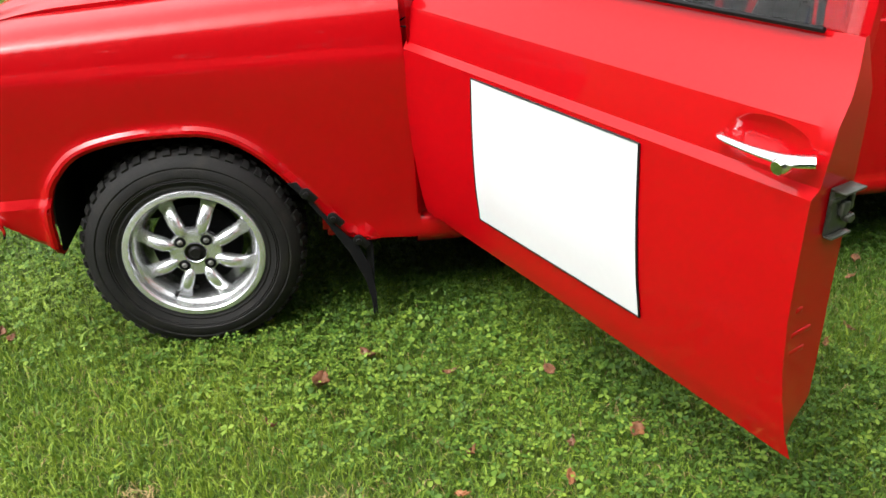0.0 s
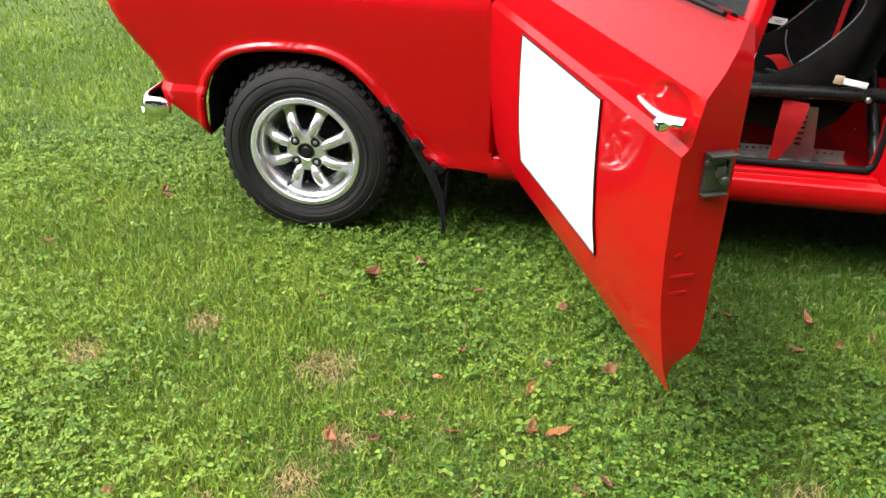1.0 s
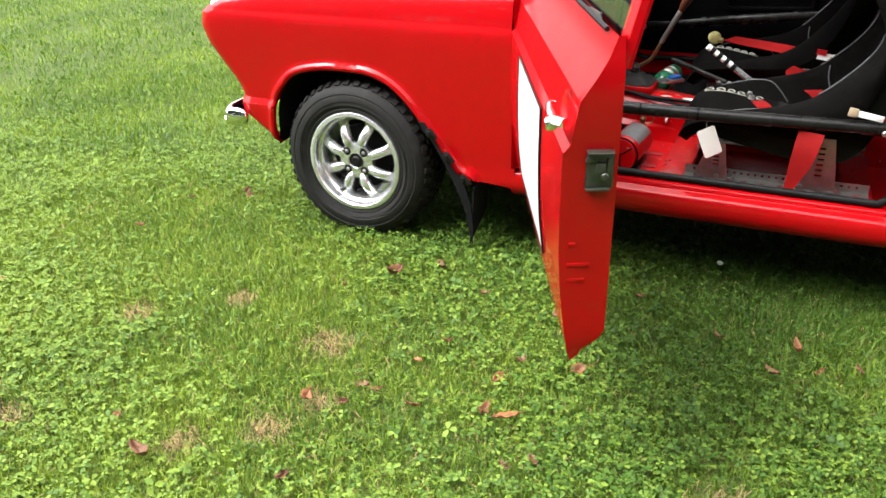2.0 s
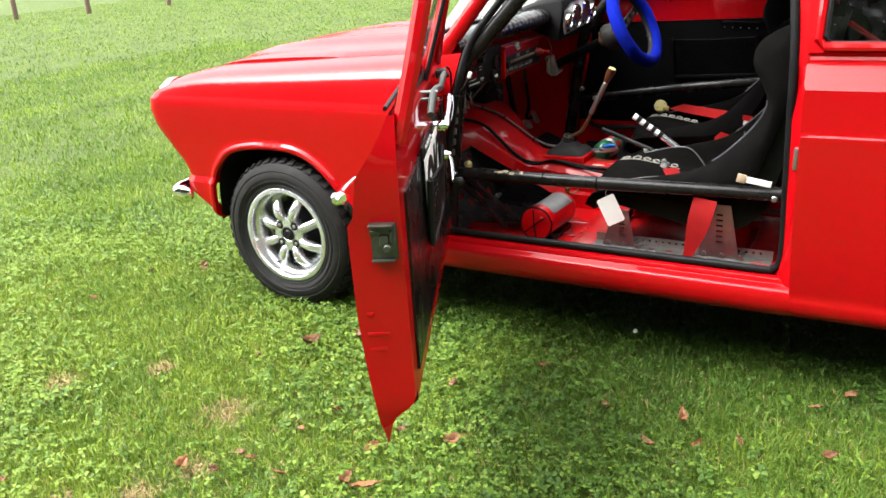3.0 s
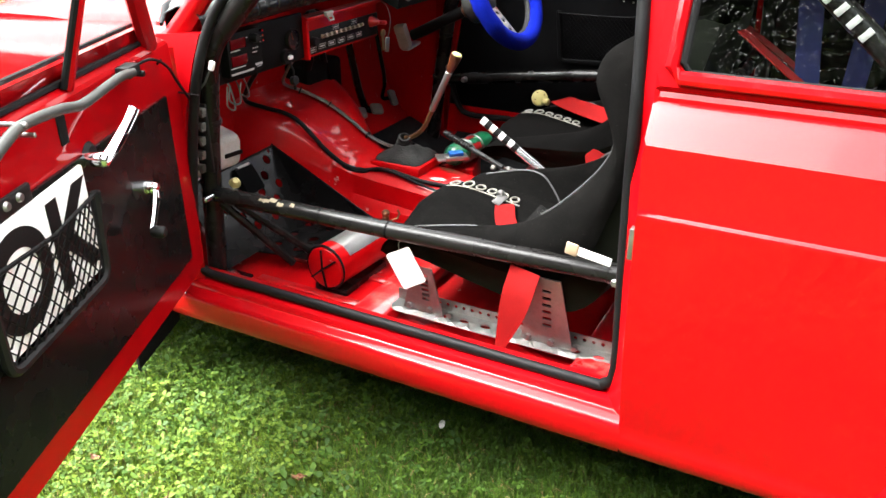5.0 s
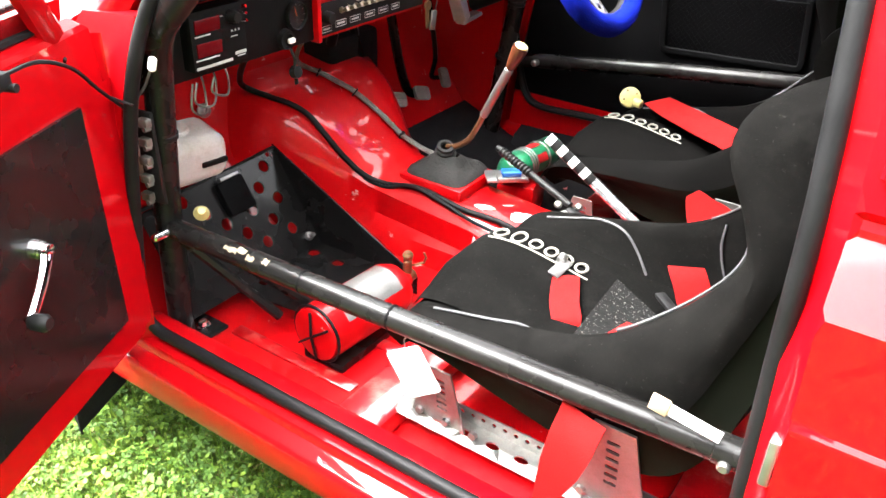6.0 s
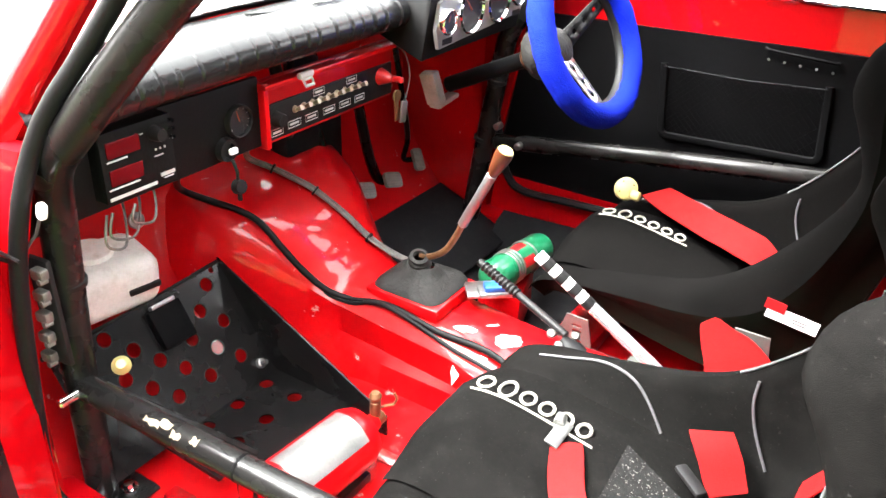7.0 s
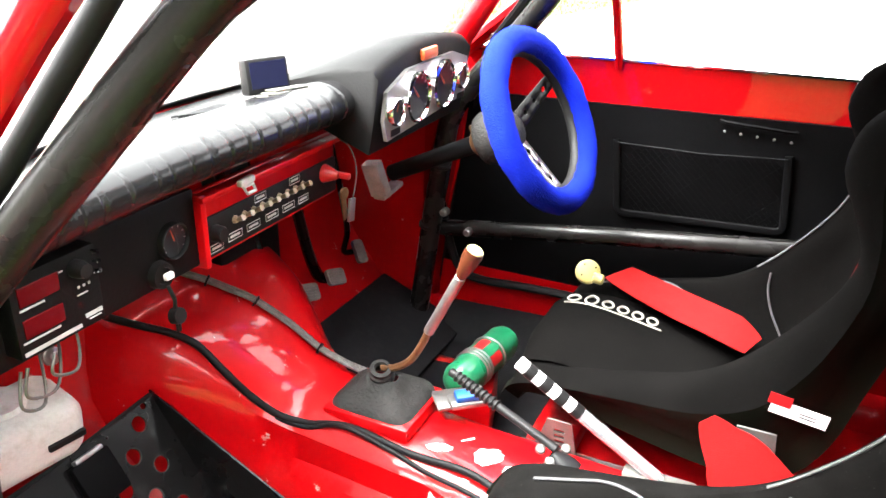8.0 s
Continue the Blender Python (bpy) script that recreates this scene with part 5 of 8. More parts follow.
# ---- washer bottle in the footwell ----
bm = bmesh.new()
box(bm, (0.458, 0.345, 0.572), (0.13, 0.175, 0.108), pose(0, 0, 0, 0, 8, -10), bevel=0.034, seg=5)
wb = solo("washer_bottle", bm, MILKY, "dirty milky plastic washer bottle in the footwell", "bottle")
bm = lathe(bmesh.new(), [(0, 0.012), (0.035, 0.012), (0.04, 0.006), (0.04, 0.0)], axis_to((0.450, 0.335, 0.622), (0.14, 0, 1)), 24)
part("cap", bm, MILKY, wb)
bm = bmesh.new()
box(bm, (0.530, 0.378, 0.562), (0.008, 0.06, 0.012), pose(0, 0, 0, 0, 8, -10), bevel=0.002)
part("slot", bm, PLASTIC, wb)

# ---- racing seats ----
# middle line x, z; half-width; rolled rim x, z
SEAT_LINE = [(0.0, 0.165, 0.235, 0.012, 0.18), (0.02, 0.20, 0.245, 0.03, 0.21), (0.06, 0.215, 0.25, 0.065, 0.232), (0.12, 0.215, 0.255, 0.13, 0.25), (0.25, 0.19, 0.258, 0.245, 0.278), (0.36, 0.17, 0.26, 0.335, 0.302), (0.44, 0.165, 0.26, 0.40, 0.335), (0.50, 0.185, 0.26, 0.455, 0.383), (0.54, 0.25, 0.26, 0.50, 0.433), (0.565, 0.34, 0.262, 0.533, 0.482), (0.60, 0.45, 0.262, 0.545, 0.527), (0.63, 0.55, 0.26, 0.525, 0.58), (0.645, 0.62, 0.252, 0.497, 0.636), (0.66, 0.69, 0.24, 0.51, 0.69), (0.67, 0.735, 0.215, 0.556, 0.724), (0.675, 0.76, 0.17, 0.62, 0.75)]
# across: half-width share, height share above the line, drop of the shell
ACROSS_IN = [(0.0, 0.0), (0.28, 0.0), (0.50, 0.03), (0.60, 0.12), (0.67, 0.34), (0.71, 0.60), (0.74, 0.83), (0.765, 0.95), (0.79, 1.0), (0.83, 1.005), (0.88, 0.965), (0.93, 0.885), (0.97, 0.775), (0.995, 0.65), (0.995, 0.50), (0.98, 0.36), (0.965, 0.25)]
ACROSS_OUT = [(0.965, 0.25), (0.955, 0.22), (0.945, 0.1), (0.93, 0.0)]
ROLLED_UNDER = [(0.995, 0.65), (0.97, 0.50), (0.93, 0.40), (0.89, 0.25), (0.86, 0.1), (0.84, 0.0)]


SEAM_FRONT = [(0.084, 0.202, 0.238), (0.133, 0.205, 0.251), (0.195, 0.208, 0.266), (0.249, 0.193, 0.267), (0.284, 0.182, 0.241), (0.315, 0.166, 0.206)]
SEAM_BACK = [(0.429, 0.197, 0.338), (0.430, 0.189, 0.30), (0.445, 0.18, 0.257), (0.471, 0.164, 0.214)]


def seat_line():
    pts = spline([(r[0], r[1], 0) for r in SEAT_LINE], 3)
    wid = spline([r[2:5] for r in SEAT_LINE], 3)
    out = []
    for i, (p, w) in enumerate(zip(pts, wid)):
        t = (pts[min(i + 1, len(pts) - 1)] - pts[max(i - 1, 0)]).normalized()
        out.append((p.x, p.y, -t.y, t.x, w.x, w.y, w.z))   # place, normal, half-width, rim
    return out


def seat_point(o, row, q, h, lift=0.0):
    x, z, nx, nz, w, rx, rz = row
    x, z = x + (rx - x) * h + nx * lift, z + (rz - z) * h + nz * lift
    if len(o) > 3 and z > 0.3:
        x, z = x + (z - 0.3) * o[4], 0.3 + (z - 0.3) * o[3]
    return Vector((o[0] + x, o[1] + q * w, o[2] + z))


def seat_at(o, line, dx, q, h):
    for a, b in zip(line, line[1:]):
        if b[0] > dx:
            return seat_point(o, a, q, h, 0.002).lerp(seat_point(o, b, q, h, 0.002), (dx - a[0]) / (b[0] - a[0]))


def seat(o, label, metal, cloth):
    line = seat_line()
    s = root("racing_seat", label, "seat", (o[0] + 0.3, o[1], o[2]), "front seats")
    bm = bmesh.new()
    # the driver's seat has a shallower roll over a shell that tucks under
    rim, under = (ACROSS_IN, ACROSS_OUT) if len(o) < 4 else (ACROSS_IN[:-3], ROLLED_UNDER)
    cols = [(-q, h) for q, h in reversed(rim[1:])] + rim
    rings = [[bm.verts.new(seat_point(o, r, q, h)) for q, h in cols] for r in line]
    for a, b in zip(rings, rings[1:]):
        for j in range(len(cols) - 1):
            bm.faces.new((a[j], a[j + 1], b[j + 1], b[j]))
    part("cover", bm, cloth, s, "black velour seat cover")
    bm = bmesh.new()
    for sg in (-1, 1):
        rings = [[bm.verts.new(seat_point(o, r, sg * q, h)) for q, h in under] + [bm.verts.new(seat_point(o, r, sg * under[-1][0], 0, -0.035)), bm.verts.new(seat_point(o, r, sg * 0.5, 0, -0.05)), bm.verts.new(seat_point(o, r, 0, 0, -0.05))] for r in line]
        for a, b in zip(rings, rings[1:]):
            for j in range(len(a) - 1):
                bm.faces.new((a[j], a[j + 1], b[j + 1], b[j]))
        for ring in (rings[0],):
            top = [bm.verts.new(seat_point(o, line[0], sg * q, h)) for q, h in rim]
            bm.faces.new(top + ring[::1][1:])
    bmesh.ops.remove_doubles(bm, verts=bm.verts, dist=0.0005)
    part("shell", bm, SHELL, s, "dark olive moulded seat shell")
    # loose cushion and its seams
    bm = bmesh.new()
    cq = [-0.64, -0.5, -0.25, 0, 0.25, 0.5, 0.64]
    rows = []
    for i, r in enumerate(line[2:19]):
        e = min(i, 16 - i) / 2.5
        rows.append([bm.verts.new(seat_point(o, r, q, 0.03 if abs(q) < 0.6 else 0.17, 0.028 * min(1, e) * (1 - (abs(q) / 0.66) ** 4) + 0.004 + (0.008 if abs(q) < 0.3 else 0))) for q in cq])
    for a, b in zip(rows, rows[1:]):
        for j in range(len(cq) - 1):
            bm.faces.new((a[j], a[j + 1], b[j + 1], b[j]))
    part("cushion", bm, cloth, s, "loose black seat cushion")
    for sg in ((-1, 1) if len(o) < 4 else (1,)):
        for seam in (SEAM_FRONT, SEAM_BACK):
            bm = tube(bmesh.new(), spline([(o[0] + a, o[1] + sg * (b - 0.003), o[2] + c + 0.003) for a, b, c in seam], 4), 0.0024, 6)
            part("piping", bm, PIPING, s, "grey piping")
        bm = tube(bmesh.new(), [seat_point(o, r, sg * 0.79, 1.005, 0.002) for r in line[18:31]], 0.0024, 6)
        part("piping", bm, PIPING, s, "grey piping")
    # embroidered mark as plain bars and rings
    bm = bmesh.new()

    def on(t, q):
        k = min(int(t), len(line) - 2)
        a, b = seat_point(o, line[k], q, 0.03, 0.040), seat_point(o, line[k + 1], q, 0.03, 0.040)
        return a.lerp(b, t - k)
    def at_x(dx, q):
        for k in range(3, len(line) - 1):
            if line[k + 1][0] > dx:
                return on(k + (dx - line[k][0]) / (line[k + 1][0] - line[k][0]), q)
    tube(bm, [at_x(0.05 + 0.19 * k / 8, 0.17) for k in range(9)], 0.0022, 6)
    for k in range(6):
        x = 0.062 + k * 0.031
        tube(bm, [at_x(x + 0.0105 * math.cos(a), 0.262 + (0.058 if k != 1 else 0.078) * math.sin(a)) for a in np.linspace(0, 5.76, 12)], 0.0027, 6, closed=True)
    part("mark", bm, LOGO, s, "cream embroidered mark")
    # side brackets on a rail
    for sg in (-1, 1):
        y = o[1] + sg * (0.229 if len(o) < 4 else 0.232)
        for x0, x1, x2, x3, hgt in ((0.065, 0.175, 0.11, 0.156, 0.135), (0.375, 0.50, 0.408, 0.472, 0.185) if len(o) < 4 else (0.40, 0.51, 0.43, 0.49, 0.235)):
            bm = sheet(bmesh.new(), [(o[0] + x0, 0.318), (o[0] + x1, 0.318), (o[0] + x3, 0.318 + hgt), (o[0] + x2, 0.318 + hgt)], lambda a, b: Vector((a, y + sg * 0.03 * (b - 0.318) / 0.17, b)), 0.03,
                       [round_slot(o[0] + (x2 + x3) / 2 + 0.0, 0.318 + hgt * (0.32 + 0.10 * k)) for k in range(6)])
            br = thicken(part("bracket", bm, metal, s, "slotted bare aluminium seat bracket", smooth=False), 0.004, 0)
            for k in range(3):
                part("bolt", lathe(bmesh.new(), [(0, 0.008), (0.007, 0.008), (0.008, 0.0)], axis_to((o[0] + x0 + 0.02 + k * 0.055, y - 0.004, 0.332), (0, -1, 0)), 8), STEEL, br)
    return s


def round_slot(x, z):
    return [(x + a, z + b) for a, b in ((-0.009, -0.004), (0.009, -0.004), (0.011, 0), (0.009, 0.004), (-0.009, 0.004), (-0.011, 0))]


SEAT_A = (1.10, 0.455, 0.285)
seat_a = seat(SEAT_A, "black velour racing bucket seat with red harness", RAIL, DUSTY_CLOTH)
SEAT_B = (1.015, 1.165, 0.285, 1.17, 0.02)
seat(SEAT_B, "black velour racing bucket seat behind the steering wheel", SHADED_ALLOY, SHADED_CLOTH)
# worn patch of coarse cloth on the passenger cushion
line_a = seat_line()
bm = sheet(bmesh.new(), [(0.288, 0.33), (0.39, 0.15), (0.372, -0.30), (0.298, -0.47)], lambda dx, q: seat_at(SEAT_A, line_a, dx, q, 0.03) + Vector((0, 0, 0.043)), 0.02, back=(0, 0, -0.004))
part("wear_patch", bm, COARSE, seat_a, "coarse worn patch full of lint")
# rails with rows of holes
def oval2(x, y, a, b):
    return [(x + a * math.cos(k * math.pi / 6), y + b * math.sin(k * math.pi / 6)) for k in range(12)]


for y, x0 in ((0.25, 1.135), (0.67, 1.135), (0.96, 1.06), (1.38, 1.06)):
    holes = [oval2(x0 + 0.085 + k * 0.055, 0.022, 0.013, 0.0075) for k in range(9)]
    bm = sheet(bmesh.new(), [(x0, 0), (x0 + 0.56, 0), (x0 + 0.56, 0.05), (x0, 0.05)], lambda a, b: Vector((a, y - 0.045 + b, 0.32 - (0.006 if b < 0.004 else 0))), 0.02, holes)
    sheet(bm, [(x0, 0.32), (x0 + 0.56, 0.32), (x0 + 0.56, 0.35), (x0, 0.35)], lambda a, b: Vector((a, y + 0.005, b)), 0.02, [circle2(x0 + 0.03 + k * 0.0215, 0.338, 0.0045, 8) for k in range(24)])
    ob = solo("seat_rail", bm, RAIL, "perforated aluminium seat mounting rail on the floor", "rail", "seat rails", smooth=False)
    thicken(ob, 0.003, 0)

# ---- dashboard ----
dash = root("dashboard", "black dashboard with a red centre switch panel and padded top", "dashboard", (0.62, 0.77, 0.80))
bm = bmesh.new()
ROLL = [(0.705, 0.932), (0.716, 0.942), (0.722, 0.957), (0.720, 0.970), (0.712, 0.982), (0.698, 0.991), (0.68, 0.996), (0.655, 0.997), (0.55, 0.985), (0.44, 0.966), (0.36, 0.95)]
rows = []
for k in range(501):
    y = 0.12 + 0.86 * k / 500
    up = 0.012 + 0.012 * min(1, k / 227)
    fold = ((y + 0.005 * math.sin(40 * y) + 0.003 * math.sin(97 * y)) / 0.038) % 1.0 - 0.5
    puff = 0.0006 * math.sin(61 * y) - (0.0034 + 0.001 * math.sin(23 * y)) * math.exp(-(fold / 0.065) ** 2)
    glass_x = 0.637 - 0.21 * max(0.0, math.sin(math.pi * (y - 0.10) / (WIDE - 0.2))) ** 0.7
    rows.append([bm.verts.new((max(glass_x, x + (puff if x > 0.68 else 0)), y, z + up * (1 if x > 0.6 else 0.4) + (puff * 0.5 if x > 0.68 else 0))) for x, z in [(0.66, 0.925), (0.69, 0.928)] + ROLL])
for a, b in zip(rows, rows[1:]):
    for j in range(len(a) - 1):
        bm.faces.new((a[j], a[j + 1], b[j + 1], b[j]))
pad = part("padded_top", bm, DASH, dash, "creased shiny black vinyl dash top")
bm = sheet(bmesh.new(), [(0.36, 1.0), (0.66, 1.0), (0.70, 1.42), (0.36, 1.44)], lambda x, y: Vector((max(x, 0.637 - 0.21 * max(0.0, math.sin(math.pi * (y - 0.10) / (WIDE - 0.2))) ** 0.7), y, 0.992 - 0.1 * max(0.0, 0.66 - x))), 0.06)
part("padded_top_far", bm, DASH, dash)
bm = bmesh.new()
for k in range(5):
    tube(bm, spline([(0.53 + k * 0.008, 0.675 + 0.006 * k, 0.994 + 0.001 * k), (0.545 + k * 0.008, 0.725, 0.996 + 0.001 * k), (0.54 + k * 0.008, 0.775, 0.995 + 0.001 * k)], 4), 0.0022, 5)
part("vent_slots", bm, SEAL, pad)
bm = bmesh.new()
box(bm, (0.655, 0.345, 0.868), (0.012, 0.44, 0.125), bevel=0.004)
fascia = part("fascia", bm, FASCIA, dash, "black lower fascia")
# water gauge and accessory socket
def gauge(c, r, parent, nrm=(1, 0, 0), name="gauge", label="", needle=0.6, marks=9):
    m = axis_to(c, nrm)
    g = part(name, lathe(bmesh.new(), [(r * 0.86, 0.004), (r * 0.92, 0.009), (r, 0.006), (r * 1.02, -0.012)], m, 32), CHROME if name == "dial" else PLASTIC, parent, label)
    part("face", lathe(bmesh.new(), [(0, 0.001), (r * 0.9, 0.001), (r * 0.9, -0.004)], m, 32), DIAL, g)
    bm = bmesh.new()
    for k in range(marks):
        a = -0.6 + (math.pi + 1.2) * k / (marks - 1)
        p = m @ Vector((r * 0.72 * math.cos(a), r * 0.72 * math.sin(a), 0.003))
        q = m @ Vector((r * 0.84 * math.cos(a), r * 0.84 * math.sin(a), 0.003))
        tube(bm, [p, q], r * 0.02, 4)
    part("scale", bm, LABEL, g)
    bm = tube(bmesh.new(), [m @ Vector((0, 0, 0.004)), m @ Vector((r * 0.68 * math.cos(needle * 3.1), r * 0.68 * math.sin(needle * 3.1), 0.004))], [r * 0.05, r * 0.02], 5)
    part("needle", bm, AMBER, g)
    part("lens", lathe(bmesh.new(), [(0, 0.007), (r * 0.5, 0.0068), (r * 0.88, 0.0058)], m, 32), LENSGLASS, g).visible_shadow = False
    return g


gauge((0.663, 0.510, 0.868), 0.028, fascia, name="gauge", label="small round black gauge")
bm = lathe(bmesh.new(), [(0, 0.006), (0.012, 0.006), (0.013, 0.012), (0.019, 0.012), (0.021, 0.0)], axis_to((0.662, 0.476, 0.828), (1, 0, 0)), 24)
socket = part("socket", bm, PLASTIC, fascia, "black accessory socket with a dangling cap")
bm = bmesh.new()
box(bm, (0.676, 0.482, 0.826), (0.008, 0.016, 0.010), bevel=0.002)
part("plug", bm, PAPER, socket)
bm = bmesh.new()
tube(bm, [(0.676, 0.478, 0.812), (0.684, 0.479, 0.792), (0.682, 0.480, 0.775)], 0.003, 6)
lathe(bm, [(0, 0.008), (0.012, 0.007), (0.013, -0.006), (0, -0.006)], axis_to((0.684, 0.480, 0.765), (1, 0, 0.2)), 14)
rod(bm, (0.684, 0.480, 0.752), (0.684, 0.480, 0.740), 0.004, 8)
part("cap", bm, PLASTIC, socket)
# red centre panel with the switch plate
bm = bmesh.new()
box(bm, (0.650, 0.757, 0.860), (0.014, 0.39, 0.118), bevel=0.004)
box(bm, (0.664, 0.757, 0.912), (0.032, 0.39, 0.010), bevel=0.003)
box(bm, (0.662, 0.568, 0.860), (0.026, 0.012, 0.118), bevel=0.003)
centre = part("centre_panel", bm, RED_IN, dash, "red painted centre panel")
bm = bmesh.new()
box(bm, (0.660, 0.765, 0.842), (0.006, 0.36, 0.066), bevel=0.002)
plate_sw = part("switch_plate", bm, PLASTIC, centre, "black switch plate with chrome toggles")
part("knob", lathe(bmesh.new(), [(0, 0.018), (0.011, 0.018), (0.013, 0.014), (0.014, 0.0)], axis_to((0.663, 0.600, 0.846), (1, 0, 0)), 20), PLASTIC, plate_sw)
for k in range(9):
    y = 0.648 + k * 0.0235
    bm = bmesh.new()
    lathe(bm, [(0, 0.005), (0.005, 0.005), (0.007, 0.0)], axis_to((0.663, y, 0.852), (1, 0, 0)), 8)
    tube(bm, [(0.668, y, 0.852), (0.680, y + 0.001, 0.858)], [0.003, 0.0052], 8)
    part("toggle", bm, PALE_BRASS, plate_sw, "small pale toggle switch")
for y, z, w in [(0.600, 0.822, 0.03), (0.645, 0.826, 0.034), (0.692, 0.826, 0.034), (0.742, 0.826, 0.034), (0.790, 0.826, 0.034), (0.835, 0.826, 0.03), (0.715, 0.868, 0.03), (0.812, 0.868, 0.03)]:
    bm = bmesh.new()
    tube(bm, [(0.6635, y - w / 2, z - 0.006), (0.6635, y + w / 2, z - 0.006), (0.6635, y + w / 2, z + 0.006), (0.6635, y - w / 2, z + 0.006)], 0.0008, 4, closed=True)
    box(bm, (0.6632, y, z), (0.001, w * 0.7, 0.004))
    part("print", bm, LABEL, plate_sw, "small pale switch label")
bm = bmesh.new()
lathe(bm, [(0, 0.03), (0.006, 0.03), (0.010, 0.022), (0.016, 0.006), (0.018, 0.0)], axis_to((0.664, 0.905, 0.853), (1, 0, 0)), 14)
box(bm, (0.700, 0.912, 0.852), (0.03, 0.012, 0.012), bevel=0.004)
master = part("master_switch", bm, REDPL, centre, "red battery master switch key")
bm = tube(bmesh.new(), spline([(0.670, 0.935, 0.915), (0.70, 0.938, 0.90), (0.715, 0.935, 0.86), (0.715, 0.925, 0.82), (0.712, 0.92, 0.80)], 6), 0.0012, 5)
part("key_cord", bm, PIPING, master)
bm = bmesh.new()
box(bm, (0.708, 0.900, 0.795), (0.003, 0.018, 0.05), pose(0, 0, 0, 6, 0, 10), bevel=0.001)
rod(bm, (0.706, 0.900, 0.822), (0.711, 0.900, 0.822), 0.012, 12)
part("key", bm, BRASS, master, "brass key")
bm = bmesh.new()
box(bm, (0.712, 0.918, 0.785), (0.006, 0.020, 0.045), pose(0, 0, 0, -10, 0, 0), bevel=0.002)
part("key_fob", bm, STEEL, master)
bm = bmesh.new()
box(bm, (0.682, 0.66, 0.916), (0.012, 0.04, 0.012), pose(0, 0, 0, 0, 0, 6), bevel=0.004)
tube(bm, [(0.684, 0.65, 0.908), (0.690, 0.652, 0.898), (0.690, 0.672, 0.898), (0.684, 0.674, 0.908)], 0.003, 6, closed=True)
part("old_badge", bm, LABEL, centre, "chipped pale patch on the red panel")
# instrument binnacle
bm = bmesh.new()
rows = []
for k in range(25):
    y = 0.93 + 0.40 * k / 24
    arc = 0.035 * math.sin(math.pi * k / 24) ** 0.6
    rows.append([bm.verts.new(p) for p in ((0.745, y, 0.892), (0.752, y, 0.93), (0.768, y, 1.030 + arc), (0.755, y, 1.045 + arc), (0.68, y, 1.040 + arc), (0.52, y, 0.995 + arc * 0.3), (0.50, y, 0.985))])
for a, b in zip(rows, rows[1:]):
    for j in range(len(a) - 1):
        bm.faces.new((a[j], a[j + 1], b[j + 1], b[j]))
for r in (rows[0], rows[-1]):
    bm.faces.new(r)
hood = part("instrument_hood", bm, FASCIA, dash, "grained black instrument hood", crease=65)
bm = bmesh.new()
FC = basis((0.762, 0.955, 0.915), (0, 1, 0), (0.02, 0, 1))
prism(bm, [(0.0, 0.0), (0.34, 0.02), (0.36, 0.06), (0.35, 0.10), (0.28, 0.12), (0.08, 0.118), (0.0, 0.09), (-0.012, 0.04)], FC, 0.008)
cluster = part("instrument_panel", bm, FOIL, dash, "silver instrument panel with four dials")
for u, v, r in ((0.022, 0.052, 0.026), (0.108, 0.062, 0.049), (0.222, 0.066, 0.049), (0.312, 0.066, 0.027)):
    gauge(FC @ Vector((u, v, 0.012)), r, cluster, FC.to_3x3() @ Vector((0, 0, 1)), "dial", "round dial in a chrome bezel", needle=0.75 if r > 0.03 else 0.4, marks=11)
bm = bmesh.new()
box(bm, FC @ Vector((0.165, 0.135, 0.008)), (0.012, 0.06, 0.022), bevel=0.004)
part("warning_light", bm, AMBER, hood, "amber warning lamp block")
for u, v in ((0.03, 0.012), (0.32, 0.022)):
    part("tell_tale", box(bmesh.new(), FC @ Vector((u, v, 0.0085)), (0.002, 0.035, 0.012), bevel=0.0), PLASTIC, cluster)

# trip meter bolted to the fascia
bm = bmesh.new()
box(bm, (0.672, 0.293, 0.877), (0.032, 0.125, 0.105), bevel=0.003)
trip = solo("trip_meter", bm, FASCIA, "black trip meter box with two dark red displays", "trip meter")
for z in (0.903, 0.862):
    part("display", box(bmesh.new(), (0.6885, 0.268, z), (0.003, 0.056, 0.024), bevel=0.001), DISPLAY, trip, "dark red display")
for y, z, w, h in ((0.276, 0.8315, 0.082, 0.0048), (0.338, 0.8405, 0.026, 0.0052), (0.339, 0.8345, 0.018, 0.0016), (0.256, 0.8865, 0.034, 0.0022), (0.262, 0.8455, 0.052, 0.0022), (0.322, 0.882, 0.003, 0.003), (0.330, 0.882, 0.003, 0.003), (0.338, 0.882, 0.003, 0.003), (0.326, 0.872, 0.016, 0.0016), (0.301, 0.912, 0.006, 0.0016)):
    part("print", box(bmesh.new(), (0.6885, y, z), (0.0015, w, h)), LABEL, trip)
part("knob", lathe(bmesh.new(), [(0, 0.02), (0.009, 0.02), (0.012, 0.008), (0.012, 0)], axis_to((0.688, 0.322, 0.908), (1, 0, 0)), 18), PLASTIC, trip)
for z in (0.920, 0.908, 0.895):
    part("toggle", tube(bmesh.new(), [(0.688, 0.345, z), (0.702, 0.347, z + 0.003)], [0.004, 0.003], 8), CHROME, trip)
bm = bmesh.new()
for y0, y1, dz in ((0.25, 0.33, 0.0), (0.29, 0.36, 0.01), (0.24, 0.30, -0.01)):
    tube(bm, spline([(0.665, y0, 0.80), (0.668, y0 - 0.01, 0.765 + dz), (0.655, (y0 + y1) / 2, 0.745 + dz), (0.62, y1, 0.775), (0.58, y1 + 0.02, 0.80)], 6), 0.0022, 6)
part("cable", bm, ZINC, trip, "grey loom")
